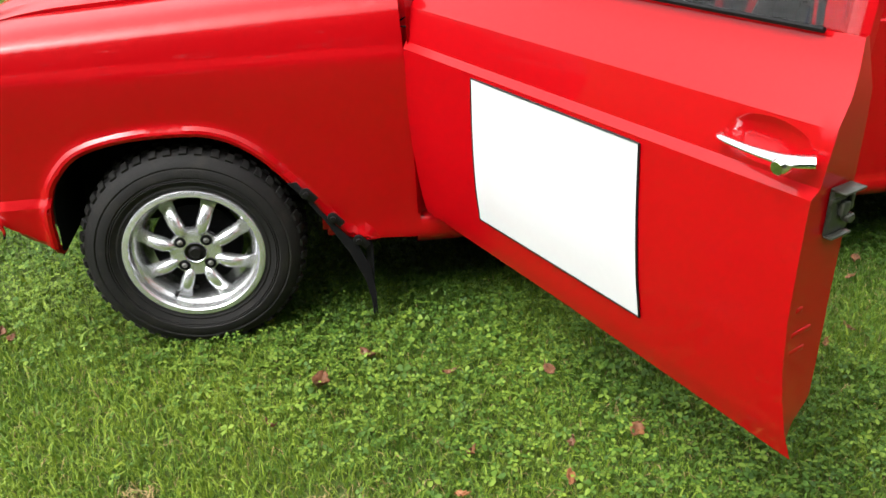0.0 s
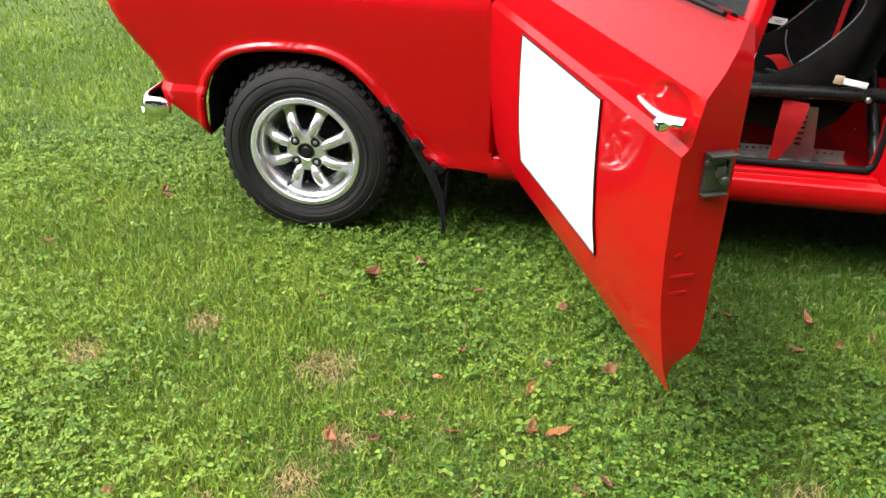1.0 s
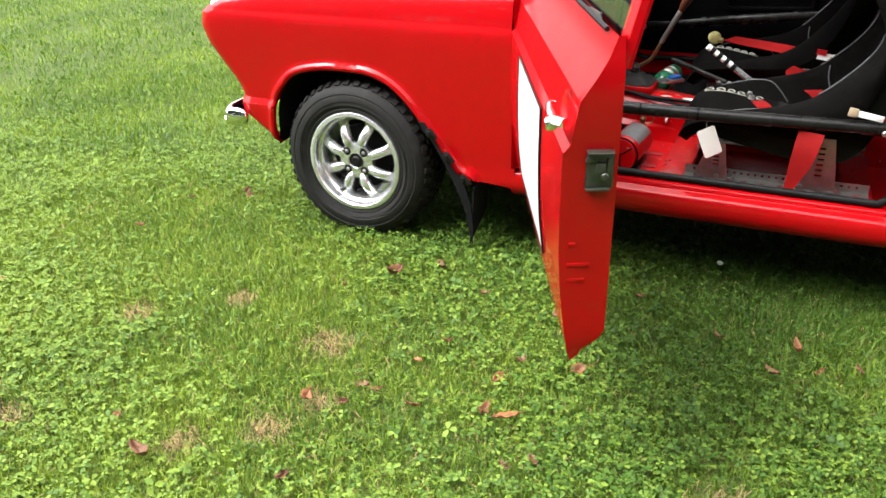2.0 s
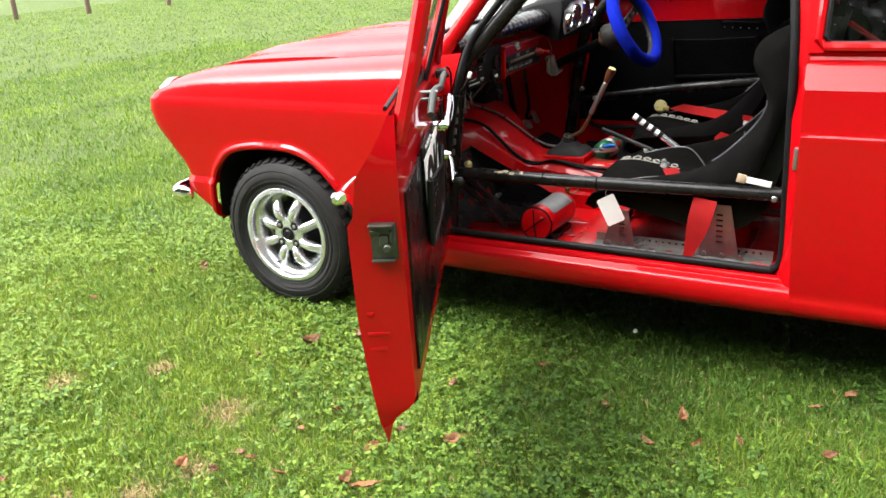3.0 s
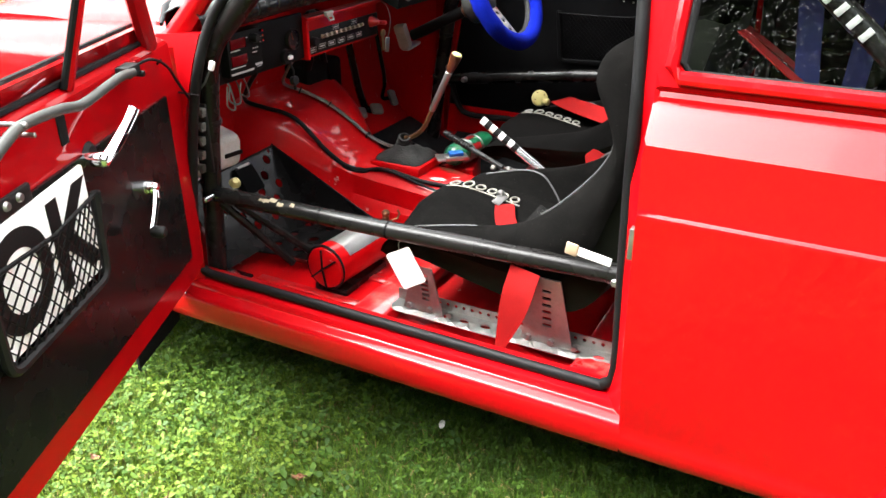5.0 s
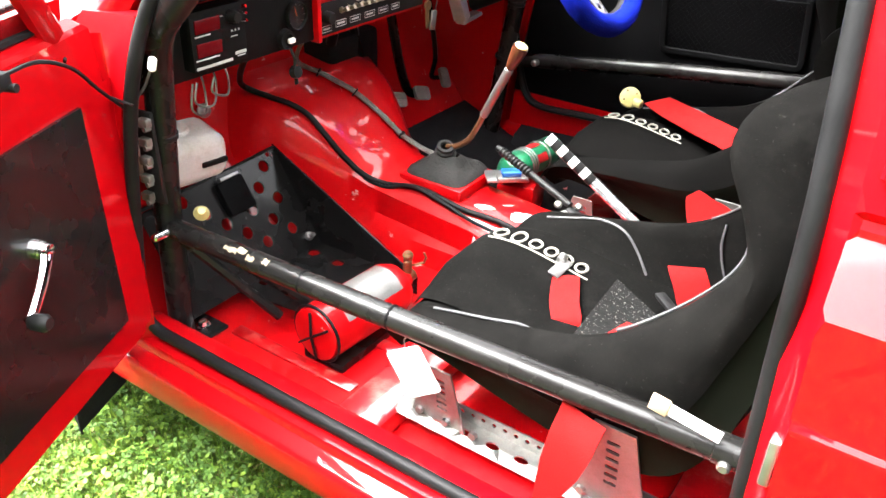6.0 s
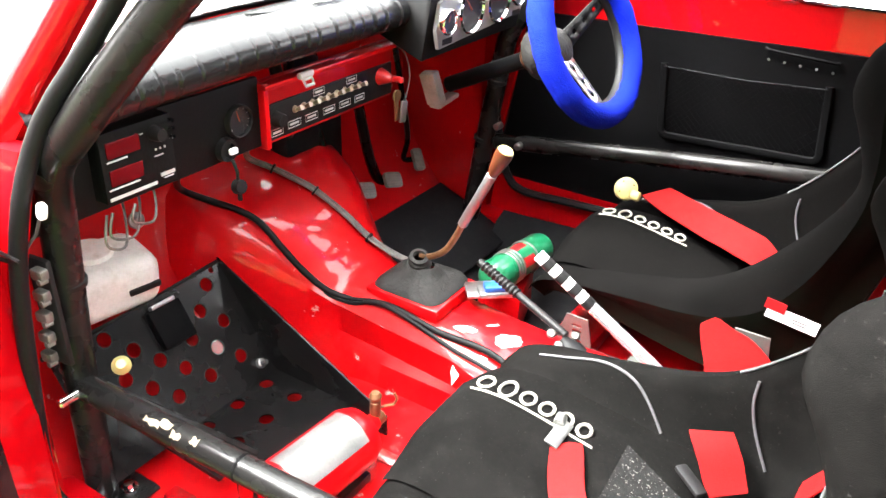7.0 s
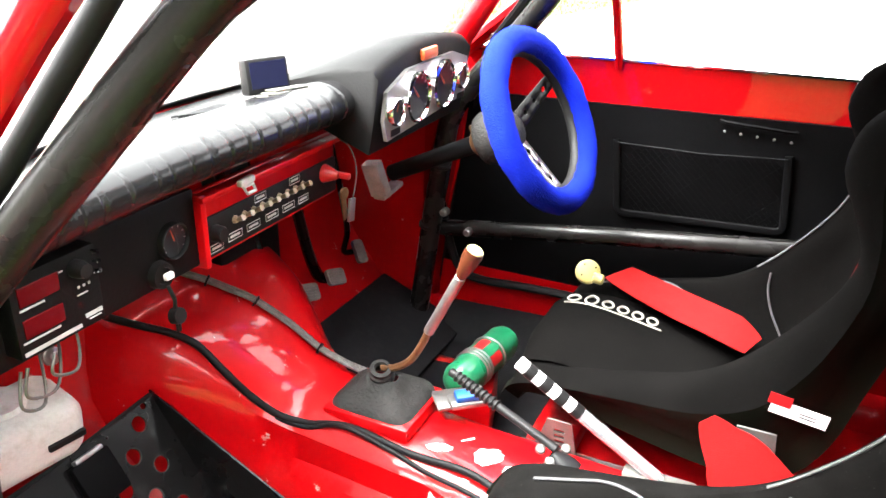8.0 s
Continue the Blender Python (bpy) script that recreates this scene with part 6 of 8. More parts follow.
# small screen on the dash top
bm = bmesh.new()
GM = basis((0.59, 0.85, 0.994), (0.38, 0.92, 0), (-0.15, 0.05, 1))
box(bm, GM @ Vector((0, 0.042, 0)), (0.085, 0.062, 0.028), GM, bevel=0.005)
gps = solo("small_screen", bm, PLASTIC, "small black screen unit on the dash top", "screen")
bm = bmesh.new()
box(bm, GM @ Vector((0, 0.044, 0.0145)), (0.07, 0.045, 0.002), GM)
part("display", bm, SCREEN, gps, "blue-grey screen")
bm = bmesh.new()
box(bm, GM @ Vector((0, 0.004, 0.01)), (0.06, 0.008, 0.03), GM, bevel=0.002)
part("stand", bm, PLASTIC, gps)
bm = bmesh.new()
for k in range(3):
    box(bm, GM @ Vector((0.012, 0.010 + 0.0045 * k, 0.05)), (0.092 - 0.012 * k, 0.003, 0.056 - 0.010 * k), GM, bevel=0.001)
part("base_plate", bm, ZINC, gps, "stacked thin base plates with bright edges")

# ---- steering ----
SW = Vector((0.984, 1.198, 0.926))
SN = Vector((1.0, -0.096, 0.489)).normalized()
sm = axis_to(SW, SN)
steer = root("steering_wheel", "steering wheel with a fluffy blue terry cover", "steering wheel", tuple(SW))
bm = bmesh.new()
turns = np.linspace(0, 2 * math.pi, 97)[:-1]
tube(bm, [sm @ Vector((0.164 * math.cos(a), 0.164 * math.sin(a), 0.0008 * math.sin(9 * a))) for a in turns], [0.0265 + 0.0007 * math.sin(37 * k + 5.3 * k * k) for k in range(96)], 18, closed=True)
part("rim_cover", bm, BLUE, steer, "bright blue terry cover")
part("rim", tube(bmesh.new(), [sm @ Vector((0.146 * math.cos(a), 0.146 * math.sin(a), -0.010)) for a in np.linspace(0, 2 * math.pi, 49)[:-1]], 0.013, 10, closed=True), VINYL, steer)
for k, a in enumerate((0.5, 2.6, 4.7)):
    dirv = Matrix.Rotation(a, 3, "Z")
    holes = [circle2(0.05 + 0.032 * j, 0, 0.006, 10) for j in range(3)]
    bm = sheet(bmesh.new(), [(0.02, -0.022), (0.16, -0.014), (0.16, 0.014), (0.02, 0.022)], lambda p, q: sm @ (dirv @ Vector((p, q, -0.075 + 0.42 * p))), 0.02, holes)
    thicken(part("spoke", bm, STEEL if k == 2 else PLASTIC, steer), 0.003, 0)
part("hub", lathe(bmesh.new(), [(0, -0.056), (0.028, -0.058), (0.040, -0.066), (0.048, -0.08), (0.058, -0.125), (0.054, -0.136), (0, -0.136)], sm, 32), SAGGED, steer, "grey-black boss")
part("column", rod(bmesh.new(), sm @ Vector((0, 0, -0.13)), sm @ Vector((0, 0.0, -0.40)), 0.019, 14), SEAL, steer, "black steering column")
bm = bmesh.new()
rod(bm, sm @ Vector((0, 0, -0.137)), sm @ Vector((0, 0, -0.165)), 0.026, 12, 0.004)
box(bm, sm @ Vector((0.01, 0.01, -0.15)), (0.03, 0.06, 0.03), sm, bevel=0.004)
part("column_clamp", bm, BRASS, steer)
bm = bmesh.new()
box(bm, (0.63, 1.155, 0.762), (0.04, 0.028, 0.08), pose(0, 0, 0, 14, -10, 0), bevel=0.004)
box(bm, (0.635, 1.20, 0.722), (0.03, 0.09, 0.012), pose(0, 0, 0, 6, 0, 0), bevel=0.004)
part("column_bracket", bm, BARE, steer, "pale bare column bracket")

# ---- gear lever, handbrakes, pedals ----
gear = root("gear_lever", "bent gear lever with a wooden knob and rubber gaiter", "gear lever", (0.83, 0.82, 0.46))
bm = bmesh.new()
rings = []
for s, z in ((0.080, 0.468), (0.077, 0.475), (0.066, 0.484), (0.052, 0.490), (0.041, 0.500), (0.032, 0.508), (0.027, 0.512)):
    rings.append([bm.verts.new((0.833 + x * s / 0.5, 0.818 + y * s / 0.5 * 0.92, z)) for x, y in round_rect(1, 1, 0.12 + 0.36 * max(0, (0.088 - s) / 0.058), 4)])
for a, b in zip(rings, rings[1:]):
    for j in range(len(a)):
        bm.faces.new((a[j], a[(j + 1) % len(a)], b[(j + 1) % len(a)], b[j]))
for v in bm.verts:
    # the rubber has sagged into folds
    v.co += Vector((0, 0, 0.006 * noise.noise(v.co * 38))) + Vector((0.004 * noise.noise(v.co * 31 + Vector((5, 0, 0))), 0.004 * noise.noise(v.co * 29), 0))
lathe(bm, [(0.024, 0), (0.027, 0.006), (0.021, 0.010), (0.023, 0.018), (0.019, 0.022), (0.020, 0.030), (0.013, 0.032), (0.010, 0.026)], axis_to((0.828, 0.814, 0.508), (0.25, -0.35, 1)), 24)
part("gaiter", bm, SAGGED, gear, "black rubber gaiter")
part("lever", tube(bmesh.new(), spline([(0.83, 0.818, 0.53), (0.855, 0.816, 0.536), (0.890, 0.815, 0.562), (0.915, 0.815, 0.605), (0.926, 0.815, 0.632)], 5), 0.007, 8), BRASS, gear, "rusty brown bent lever")
part("sleeve", rod(bmesh.new(), (0.925, 0.815, 0.628), (0.986, 0.812, 0.752), 0.0098, 14, 0.003), STEEL, gear, "bare alloy sleeve")
part("knob", lathe(bmesh.new(), [(0, 0), (0.008, 0.0), (0.0115, 0.012), (0.0155, 0.035), (0.017, 0.050), (0.0155, 0.059), (0.0, 0.061)], axis_to((0.985, 0.812, 0.750), (0.4, -0.02, 0.85)), 24), WOOD, gear, "varnished wooden knob")
part("knob_badge", lathe(bmesh.new(), [(0, 0.002), (0.0125, 0.002), (0.0145, 0.0)], axis_to(Vector((0.985, 0.812, 0.750)) + Vector((0.4, -0.02, 0.85)).normalized() * 0.0605, (0.4, -0.02, 0.85)), 20), YELLOW, gear, "cream yellow badge")
hyd = root("hydraulic_handbrake", "tall handbrake lever with black and white striped grip", "handbrake", (1.34, 0.83, 0.42))
HA, HB = Vector((1.345, 0.825, 0.455)), Vector((1.103, 0.790, 0.632))
hd = (HB - HA)
part("shaft", rod(bmesh.new(), HA, HA + hd * 0.56, 0.0115, 14), ALLOY, hyd, "bare alloy shaft")
for k in range(8):
    a, b = 0.56 + 0.44 * k / 8, 0.56 + 0.44 * (k + 1) / 8
    part("grip_ring", rod(bmesh.new(), HA + hd * a, HA + hd * b, 0.0125 if k % 2 == 0 else 0.0118, 14, 0.001), PLASTIC if k % 2 == 0 else PAPER, hyd)
bm = bmesh.new()
box(bm, (1.345, 0.825, 0.435), (0.12, 0.03, 0.05), bevel=0.006)
part("base", bm, ZINC, hyd)
fly = root("handbrake", "black handbrake lever with a notched grip", "handbrake", (1.18, 0.76, 0.42))
part("lever", rod(bmesh.new(), (1.19, 0.752, 0.512), (0.975, 0.802, 0.571), 0.0078, 10, 0.002), PLASTIC, fly)
bm = bmesh.new()
for k in range(10):
    t = k / 10
    p = Vector((1.075, 0.778, 0.544)).lerp(Vector((0.985, 0.800, 0.568)), t)
    rod(bm, p, p + Vector((-0.006, 0.0015, 0.0017)), 0.0108, 10, 0.002)
part("grip", bm, PLASTIC, fly)
bm = bmesh.new()
lathe(bm, [(0.026, 0), (0.023, 0.015), (0.015, 0.03), (0.009, 0.042)], axis_to((1.215, 0.745, 0.478), (-0.6, 0.1, 0.5)), 18)
box(bm, (1.21, 0.745, 0.455), (0.09, 0.05, 0.05), bevel=0.01)
part("boot", bm, SEAL, fly)
for p in ((1.165, 0.742, 0.512), (1.185, 0.732, 0.500), (1.20, 0.770, 0.505)):
    part("pivot", lathe(bmesh.new(), [(0, 0.006), (0.006, 0.005), (0.009, 0.0), (0.006, -0.006), (0, -0.007)], axis_to(p, (0.3, -0.6, 0.7)), 10), ZINC, fly, "plated pivot")
bm = bmesh.new()
box(bm, (0.985, 0.86, 0.478), (0.07, 0.04, 0.012), pose(0, 0, 0, 0, 0, 40), bevel=0.004)
box(bm, (0.965, 0.872, 0.470), (0.10, 0.06, 0.008), pose(0, 0, 0, 0, 0, 40), bevel=0.003)
solo("belt_buckle", bm, STEEL, "steel buckle lying beside the tunnel", "buckle")
bm = bmesh.new()
box(bm, (0.985, 0.858, 0.490), (0.045, 0.028, 0.012), pose(0, 0, 0, 0, 0, 40), bevel=0.003)
solo("blue_clip", bm, BLUEPL, "small blue plastic clip on the tunnel", "clip")
# green bottle beside the driver's seat
gb = root("green_bottle", "green painted bottle strapped beside the tunnel", "bottle", (0.90, 1.05, 0.30))
GA, GB_ = Vector((0.915, 0.95, 0.435)), Vector((0.94, 1.175, 0.432))
gd = (GB_ - GA)
gl_ = gd.length
gm = axis_to(GA, gd)
part("body", lathe(bmesh.new(), [(0, 0), (0.02, 0.003), (0.031, 0.012), (0.037, 0.026), (0.038, 0.06), (0.038, gl_ - 0.02), (0.033, gl_ - 0.004), (0, gl_)], gm, 32), GREEN, gb)
for h in (0.075, 0.085, 0.095, 0.15):
    part("band", tube(bmesh.new(), [gm @ Vector((0.0392 * math.cos(a), 0.0392 * math.sin(a), h)) for a in np.linspace(0, 6.283, 25)[:-1]], 0.0025, 5, closed=True), STEEL, gb)
bm = bmesh.new()
for a0 in (1.2, 2.4):
    lab = [[bm.verts.new(gm @ Vector((0.0386 * math.cos(a), 0.0386 * math.sin(a), h))) for a in np.linspace(a0, a0 + 0.6, 5)] for h in (0.10, 0.14)]
    for j in range(4):
        bm.faces.new((lab[0][j], lab[0][j + 1], lab[1][j + 1], lab[1][j]))
part("label", bm, REDPL, gb)
bm = bmesh.new()
box(bm, (0.91, 1.06, 0.335), (0.10, 0.16, 0.11), pose(0, 0, 0, 0, 0, 16), bevel=0.01)
part("cradle", bm, RED_IN, gb)
# steel disc for a round fitting and the glint on the paint
bm = lathe(bmesh.new(), [(0, 0.010), (0.006, 0.010), (0.011, 0.006), (0.015, 0.005), (0.017, 0.0)], axis_to((0.374, 0.492, 0.605), (0.9, -0.25, 0.3)), 20)
solo("grommet", bm, STEEL, "round steel disc for a fitting and its glint on the red bulkhead", "plug")
# heater box under the dash
bm = bmesh.new()
box(bm, (0.40, 0.945, 0.575), (0.10, 0.20, 0.25), bevel=0.015)
heater = solo("heater", bm, MATT, "matt black heater box under the dashboard", "heater")
bm = bmesh.new()
tube(bm, spline([(0.44, 0.86, 0.69), (0.46, 0.85, 0.74), (0.45, 0.84, 0.80), (0.43, 0.84, 0.86)], 5), 0.014, 10)
part("hose", bm, SEAL, heater)
# pedals
for k, (x, y, z, w) in enumerate(((0.505, 1.052, 0.500, 0.045), (0.492, 1.183, 0.480, 0.055), (0.468, 1.335, 0.482, 0.04))):
    p = root("pedal", "worn bare foot pedal on a curved black arm", "pedal", (x, y, z), "pedals")
    bm = tube(bmesh.new(), spline([(0.42, y - 0.10 + 0.03 * k, 0.80), (0.44, y - 0.09 + 0.03 * k, 0.66), (0.45, y - 0.06 + 0.02 * k, 0.55), (x - 0.03, y - 0.02, z + 0.005), (x - 0.012, y, z)], 5), 0.0135 if k < 2 else 0.008, 8)
    part("arm", bm, BLACK, p)
    m_pad = basis((x, y, z), (0.25, 1.0, -0.25), (-0.55, 0.1, 0.8))
    pw, ph = (0.056, 0.040) if k < 2 else (0.034, 0.062)
    pad_bm = prism(bmesh.new(), round_rect(pw, ph, 0.009, 4), m_pad, 0.010)
    for q in range(-2, 3):
        prism(pad_bm, [(-pw * 0.4, q * ph * 0.17 - 0.0016), (pw * 0.4, q * ph * 0.17 - 0.0016), (pw * 0.4, q * ph * 0.17 + 0.0016), (-pw * 0.4, q * ph * 0.17 + 0.0016)], m_pad @ Matrix.Translation((0, 0, 0.009)), 0.003)
    part("pad", pad_bm, PAD, p, "grey worn ribbed rubber pad", crease=30)
bm = bmesh.new()
box(bm, (0.40, 0.96, 0.68), (0.05, 0.10, 0.36), bevel=0.03)
part("pedal_box", bm, BLACK, car)
bm = bmesh.new()
box(bm, (0.62, 1.21, 0.345), (0.26, 0.40, 0.012), pose(0, 0, 0, 0, 22, 0), bevel=0.003)
solo("heel_board", bm, MATT, "matt black heel board under the pedals", "heel board")
MAT_RISE = [(0.96, 0.284), (1.345, 0.284), (1.372, 0.318), (1.388, 0.338), (1.41, 0.347), (1.446, 0.366)]
bm = sheet(bmesh.new(), [(0.70, 0.96), (1.06, 0.96), (1.06, 1.446), (0.70, 1.43)], lambda x, y: Vector((x, y, ramp1(MAT_RISE, y) + 0.004 * noise.noise(Vector((x * 9, y * 9, 0))))), 0.02, back=(0, 0, -0.005))
solo("floor_mat", bm, MATT, "matt black rubber mat running up the driver's sill", "mat")

# cables along the tunnel and the far sill
bm = tube(bmesh.new(), spline([(0.64, 1.425, 0.72), (0.676, 1.425, 0.56), (0.708, 1.425, 0.465), (0.762, 1.425, 0.434), (0.90, 1.425, 0.438), (1.05, 1.425, 0.44), (1.30, 1.425, 0.43)], 6), 0.011, 8)
solo("sill_cable", bm, SEAL, "thick black cable along the driver's sill", "cable")
CABLE = [(0.62, 0.42, 0.81), (0.50, 0.50, 0.72), (0.42, 0.575, 0.652), (0.465, 0.608, 0.628), (0.512, 0.630, 0.614), (0.550, 0.650, 0.589), (0.594, 0.657, 0.548), (0.637, 0.673, 0.497), (0.682, 0.694, 0.455), (0.732, 0.715, 0.440), (0.816, 0.727, 0.449), (0.937, 0.723, 0.436), (1.043, 0.728, 0.432), (1.13, 0.70, 0.43)]
solo("cable", tube(bmesh.new(), spline(CABLE, 6), 0.0068, 10), SEAL, "thick black cable along the red tunnel", "cable")
TWIN = [(0.66, 0.688, 0.452), (0.732, 0.706, 0.436), (0.80, 0.716, 0.455), (0.90, 0.714, 0.438), (0.98, 0.700, 0.428), (1.06, 0.690, 0.424), (1.14, 0.672, 0.42)]
solo("cable", tube(bmesh.new(), spline(TWIN, 6), 0.0042, 8), SEAL, "thin black cable beside the thicker one", "cable")
BRAID = mat("braided_steel", (0.17, 0.165, 0.15), rough=0.45, metal=0.5, var=0.35, scale=60, bump=0.5, bscale=700)
HOSE = [(0.60, 0.62, 0.81), (0.49, 0.69, 0.72), (0.425, 0.755, 0.662), (0.465, 0.783, 0.640), (0.50, 0.80, 0.623), (0.543, 0.827, 0.594), (0.603, 0.855, 0.542), (0.66, 0.867, 0.497), (0.72, 0.872, 0.474), (0.775, 0.868, 0.470)]
bm = bmesh.new()
for o in (-0.0065, 0.0, 0.0065):
    tube(bm, spline([(x - 0.4 * o, y + o, z + 0.25 * abs(o)) for x, y, z in HOSE], 6), 0.0034, 8)
hose = solo("braided_hose", bm, BRAID, "bundle of braided steel hoses over the tunnel", "hose")
for a, b in ((HOSE[5], HOSE[6]), (HOSE[7], HOSE[8]), (HOSE[3], HOSE[4])):
    a, b = Vector(a), Vector(b)
    turn = (b - a).normalized()
    part("cable_tie", rod(bmesh.new(), a - turn * 0.002, a + turn * 0.002, 0.0118, 12), SEAL, hose)

# far door: black trim, red top, shiny strip
bm = sheet(bmesh.new(), [(0.66, 0.45), (1.73, 0.45), (1.73, 0.925), (0.72, 0.905)], lambda x, z: Vector((x, 1.452, z)), 0.08, back=(0, 0.01, 0))
fd = root("driver_door", "closed driver door with black trim", "door", (1.2, 1.46, 0.36))
part("trim_panel", bm, TRIM, fd, "black trim panel")
bm = sheet(bmesh.new(), [(0.60, 0.30), (1.76, 0.30), (1.76, 0.99), (0.62, 0.99)], lambda x, z: Vector((x, WIDE - ramp1(SIDE, z), z)), 0.06)
sheet(bm, [(0.66, 0.895), (1.74, 0.905), (1.74, 1.014), (0.68, 1.004)], lambda x, z: Vector((x, 1.462, z)), 0.06)
sheet(bm, [(0.64, 0.29), (1.74, 0.29), (1.74, 0.46), (0.66, 0.46)], lambda x, z: Vector((x, 1.446, z)), 0.08)
part("skin", bm, RED, fd, "red door skin")
bm = tube(bmesh.new(), bent([(1.078, 1.446, 0.838), (1.095, 1.446, 0.668), (1.45, 1.446, 0.684), (1.434, 1.446, 0.850)], 0.02), 0.009, 8, flat=0.5, up=(0, 1, 0))
far_pocket = part("pocket", bm, TRIM, fd, "matt black pocket frame")
bm = bmesh.new()
for k in range(-7, 24):
    for sl in (-1, 1):
        run = [(1.086 + 0.0155 * k + sl * 0.16 * j / 6 + (0.16 if sl < 0 else 0), 0.676 + 0.16 * j / 6) for j in range(7)]
        run = [p for p in run if 1.088 < p[0] < 1.44]
        if len(run) > 1:
            tube(bm, [(x, 1.4495 - 0.006 * (z - 0.676) / 0.16, z) for x, z in run], 0.0011, 4)
part("net", bm, TRIM, far_pocket, "black elastic net")
part("elastic", tube(bmesh.new(), [(1.078, 1.443, 0.832), (1.26, 1.439, 0.833), (1.434, 1.443, 0.844)], 0.0018, 5), MATT, far_pocket)
bm = tube(bmesh.new(), [(1.29, 1.447, 0.908), (1.30, 1.438, 0.907), (1.43, 1.438, 0.901), (1.44, 1.447, 0.90)], 0.004, 6)
pull = part("pull", bm, TRIM, fd)
for k in range(5):
    part("screw", lathe(bmesh.new(), [(0, 0.002), (0.002, 0.0018), (0.003, 0)], axis_to((1.30 + 0.033 * k, 1.4515, 0.884 - 0.0016 * k), (0, -1, 0)), 8), STEEL, pull)
part("lever", lathe(bmesh.new(), [(0, 0.02), (0.015, 0.018), (0.02, 0.004), (0.01, 0.0)], axis_to((0.985, 1.45, 0.857), (0, -1, 0)), 20), CHROME, fd, "chrome lock knob")
bm = tube(bmesh.new(), bent([(0.70, 1.46, 1.0), (1.13, 1.34, 1.33), (1.68, 1.34, 1.345), (1.73, 1.46, 0.99)], 0.04), 0.018, 8)
tube(bm, [(1.063, 1.465, 0.99), (1.04, 1.36, 1.33)], 0.010, 8)
part("window_frame", bm, RED, fd)
# chrome along the sill, chosen for the bright line light draws there
bm = tube(bmesh.new(), [(0.70, 1.462, 1.006), (1.2, 1.462, 1.012), (1.73, 1.462, 1.015)], 0.006, 6)
part("belt_trim", bm, CHROME, fd)

# ---- net pocket on the door with the OK board in it ----
def inner(u, z, w=0.118):
    return dp(u + 0.035, w, z + 0.022)


pocket = part("net_frame", tube(bmesh.new(), bent([inner(0.44, 0.765, 0.125), inner(0.445, 0.60, 0.118), inner(0.765, 0.60, 0.118), inner(0.775, 0.765, 0.125)], 0.03), 0.009, 8), PLASTIC, door, "black net pocket frame")
tube_top = tube(bmesh.new(), [inner(0.44, 0.765, 0.128), inner(0.61, 0.76, 0.14), inner(0.775, 0.765, 0.128)], 0.004, 6)
part("elastic", tube_top, SEAL, pocket)
bm = bmesh.new()
for k in range(-6, 14):
    for sl in (-1, 1):
        pts = []
        for j in range(9):
            z = 0.60 + 0.165 * j / 8
            u = 0.45 + 0.027 * k + sl * (z - 0.60) * 0.9 + (0.0 if sl > 0 else 0.15)
            if 0.447 <= u <= 0.77:
                pts.append(inner(u, z, 0.119 + 0.022 * math.sin(math.pi * (u - 0.44) / 0.33) * (z - 0.58) / 0.18))
        if len(pts) > 1:
            tube(bm, pts, 0.0016, 4)
part("net", bm, SEAL, pocket, "black elastic net")
OKM = basis(inner(0.61, 0.718, 0.1135), DM.to_3x3() @ Vector((-1, 0, 0.02)), (0, 0, 1))
bm = bmesh.new()
prism(bm, [(x, y) for x, y in round_rect(0.322, 0.198, 0.006, 2)], OKM, 0.003)
board = solo("ok_board", bm, PAPER, "white card board with black letters in the door pocket", "board")
fc = bpy.data.curves.new("letters", "FONT")
fc.body, fc.size, fc.align_x, fc.align_y = "OK", 0.215, "CENTER", "CENTER"
fc.extrude, fc.offset = 0.0006, 0.006
probe = new("letters_tmp", fc)
bpy.context.view_layer.update()
me = bpy.data.meshes.new_from_object(probe.evaluated_get(bpy.context.evaluated_depsgraph_get()))
bpy.data.objects.remove(probe)
me.transform(OKM @ Matrix.Translation((0, -0.008, 0.0042)))
me.materials.clear()
me.materials.append(PLASTIC)
lt = new("letters", me)
lt.parent = board
lt.matrix_parent_inverse = PLACE[board.name].inverted()
tagged(lt, "black printed letters")
bm = bmesh.new()
box(bm, inner(0.70, 0.832, 0.112), (0.19, 0.008, 0.03), DM, bevel=0.003)
clip = part("pocket_clip", bm, PLASTIC, door)
for k in range(4):
    part("stud", lathe(bmesh.new(), [(0, 0.006), (0.006, 0.005), (0.008, 0)], axis_to(inner(0.64 + k * 0.035, 0.835, 0.116), DM.to_3x3() @ Vector((0, 1, 0))), 10), STEEL, clip)

# ---- white tag on the door bar ----
bm = bmesh.new()
tg = basis((1.21, 0.166, 0.462), (0.045, 0.020, 0.022), (-0.025, -0.014, 0.095))
prism(bm, round_rect(0.058, 0.098, 0.006, 2), tg, 0.0015)
card = solo("card_tag", bm, PAPER, "blank white card tag hanging from the door bar", "tag")
part("string", tube(bmesh.new(), [(1.197, 0.158, 0.506), (1.194, 0.160, 0.522), (1.198, 0.166, 0.532)], 0.0012, 5), STEEL, card)

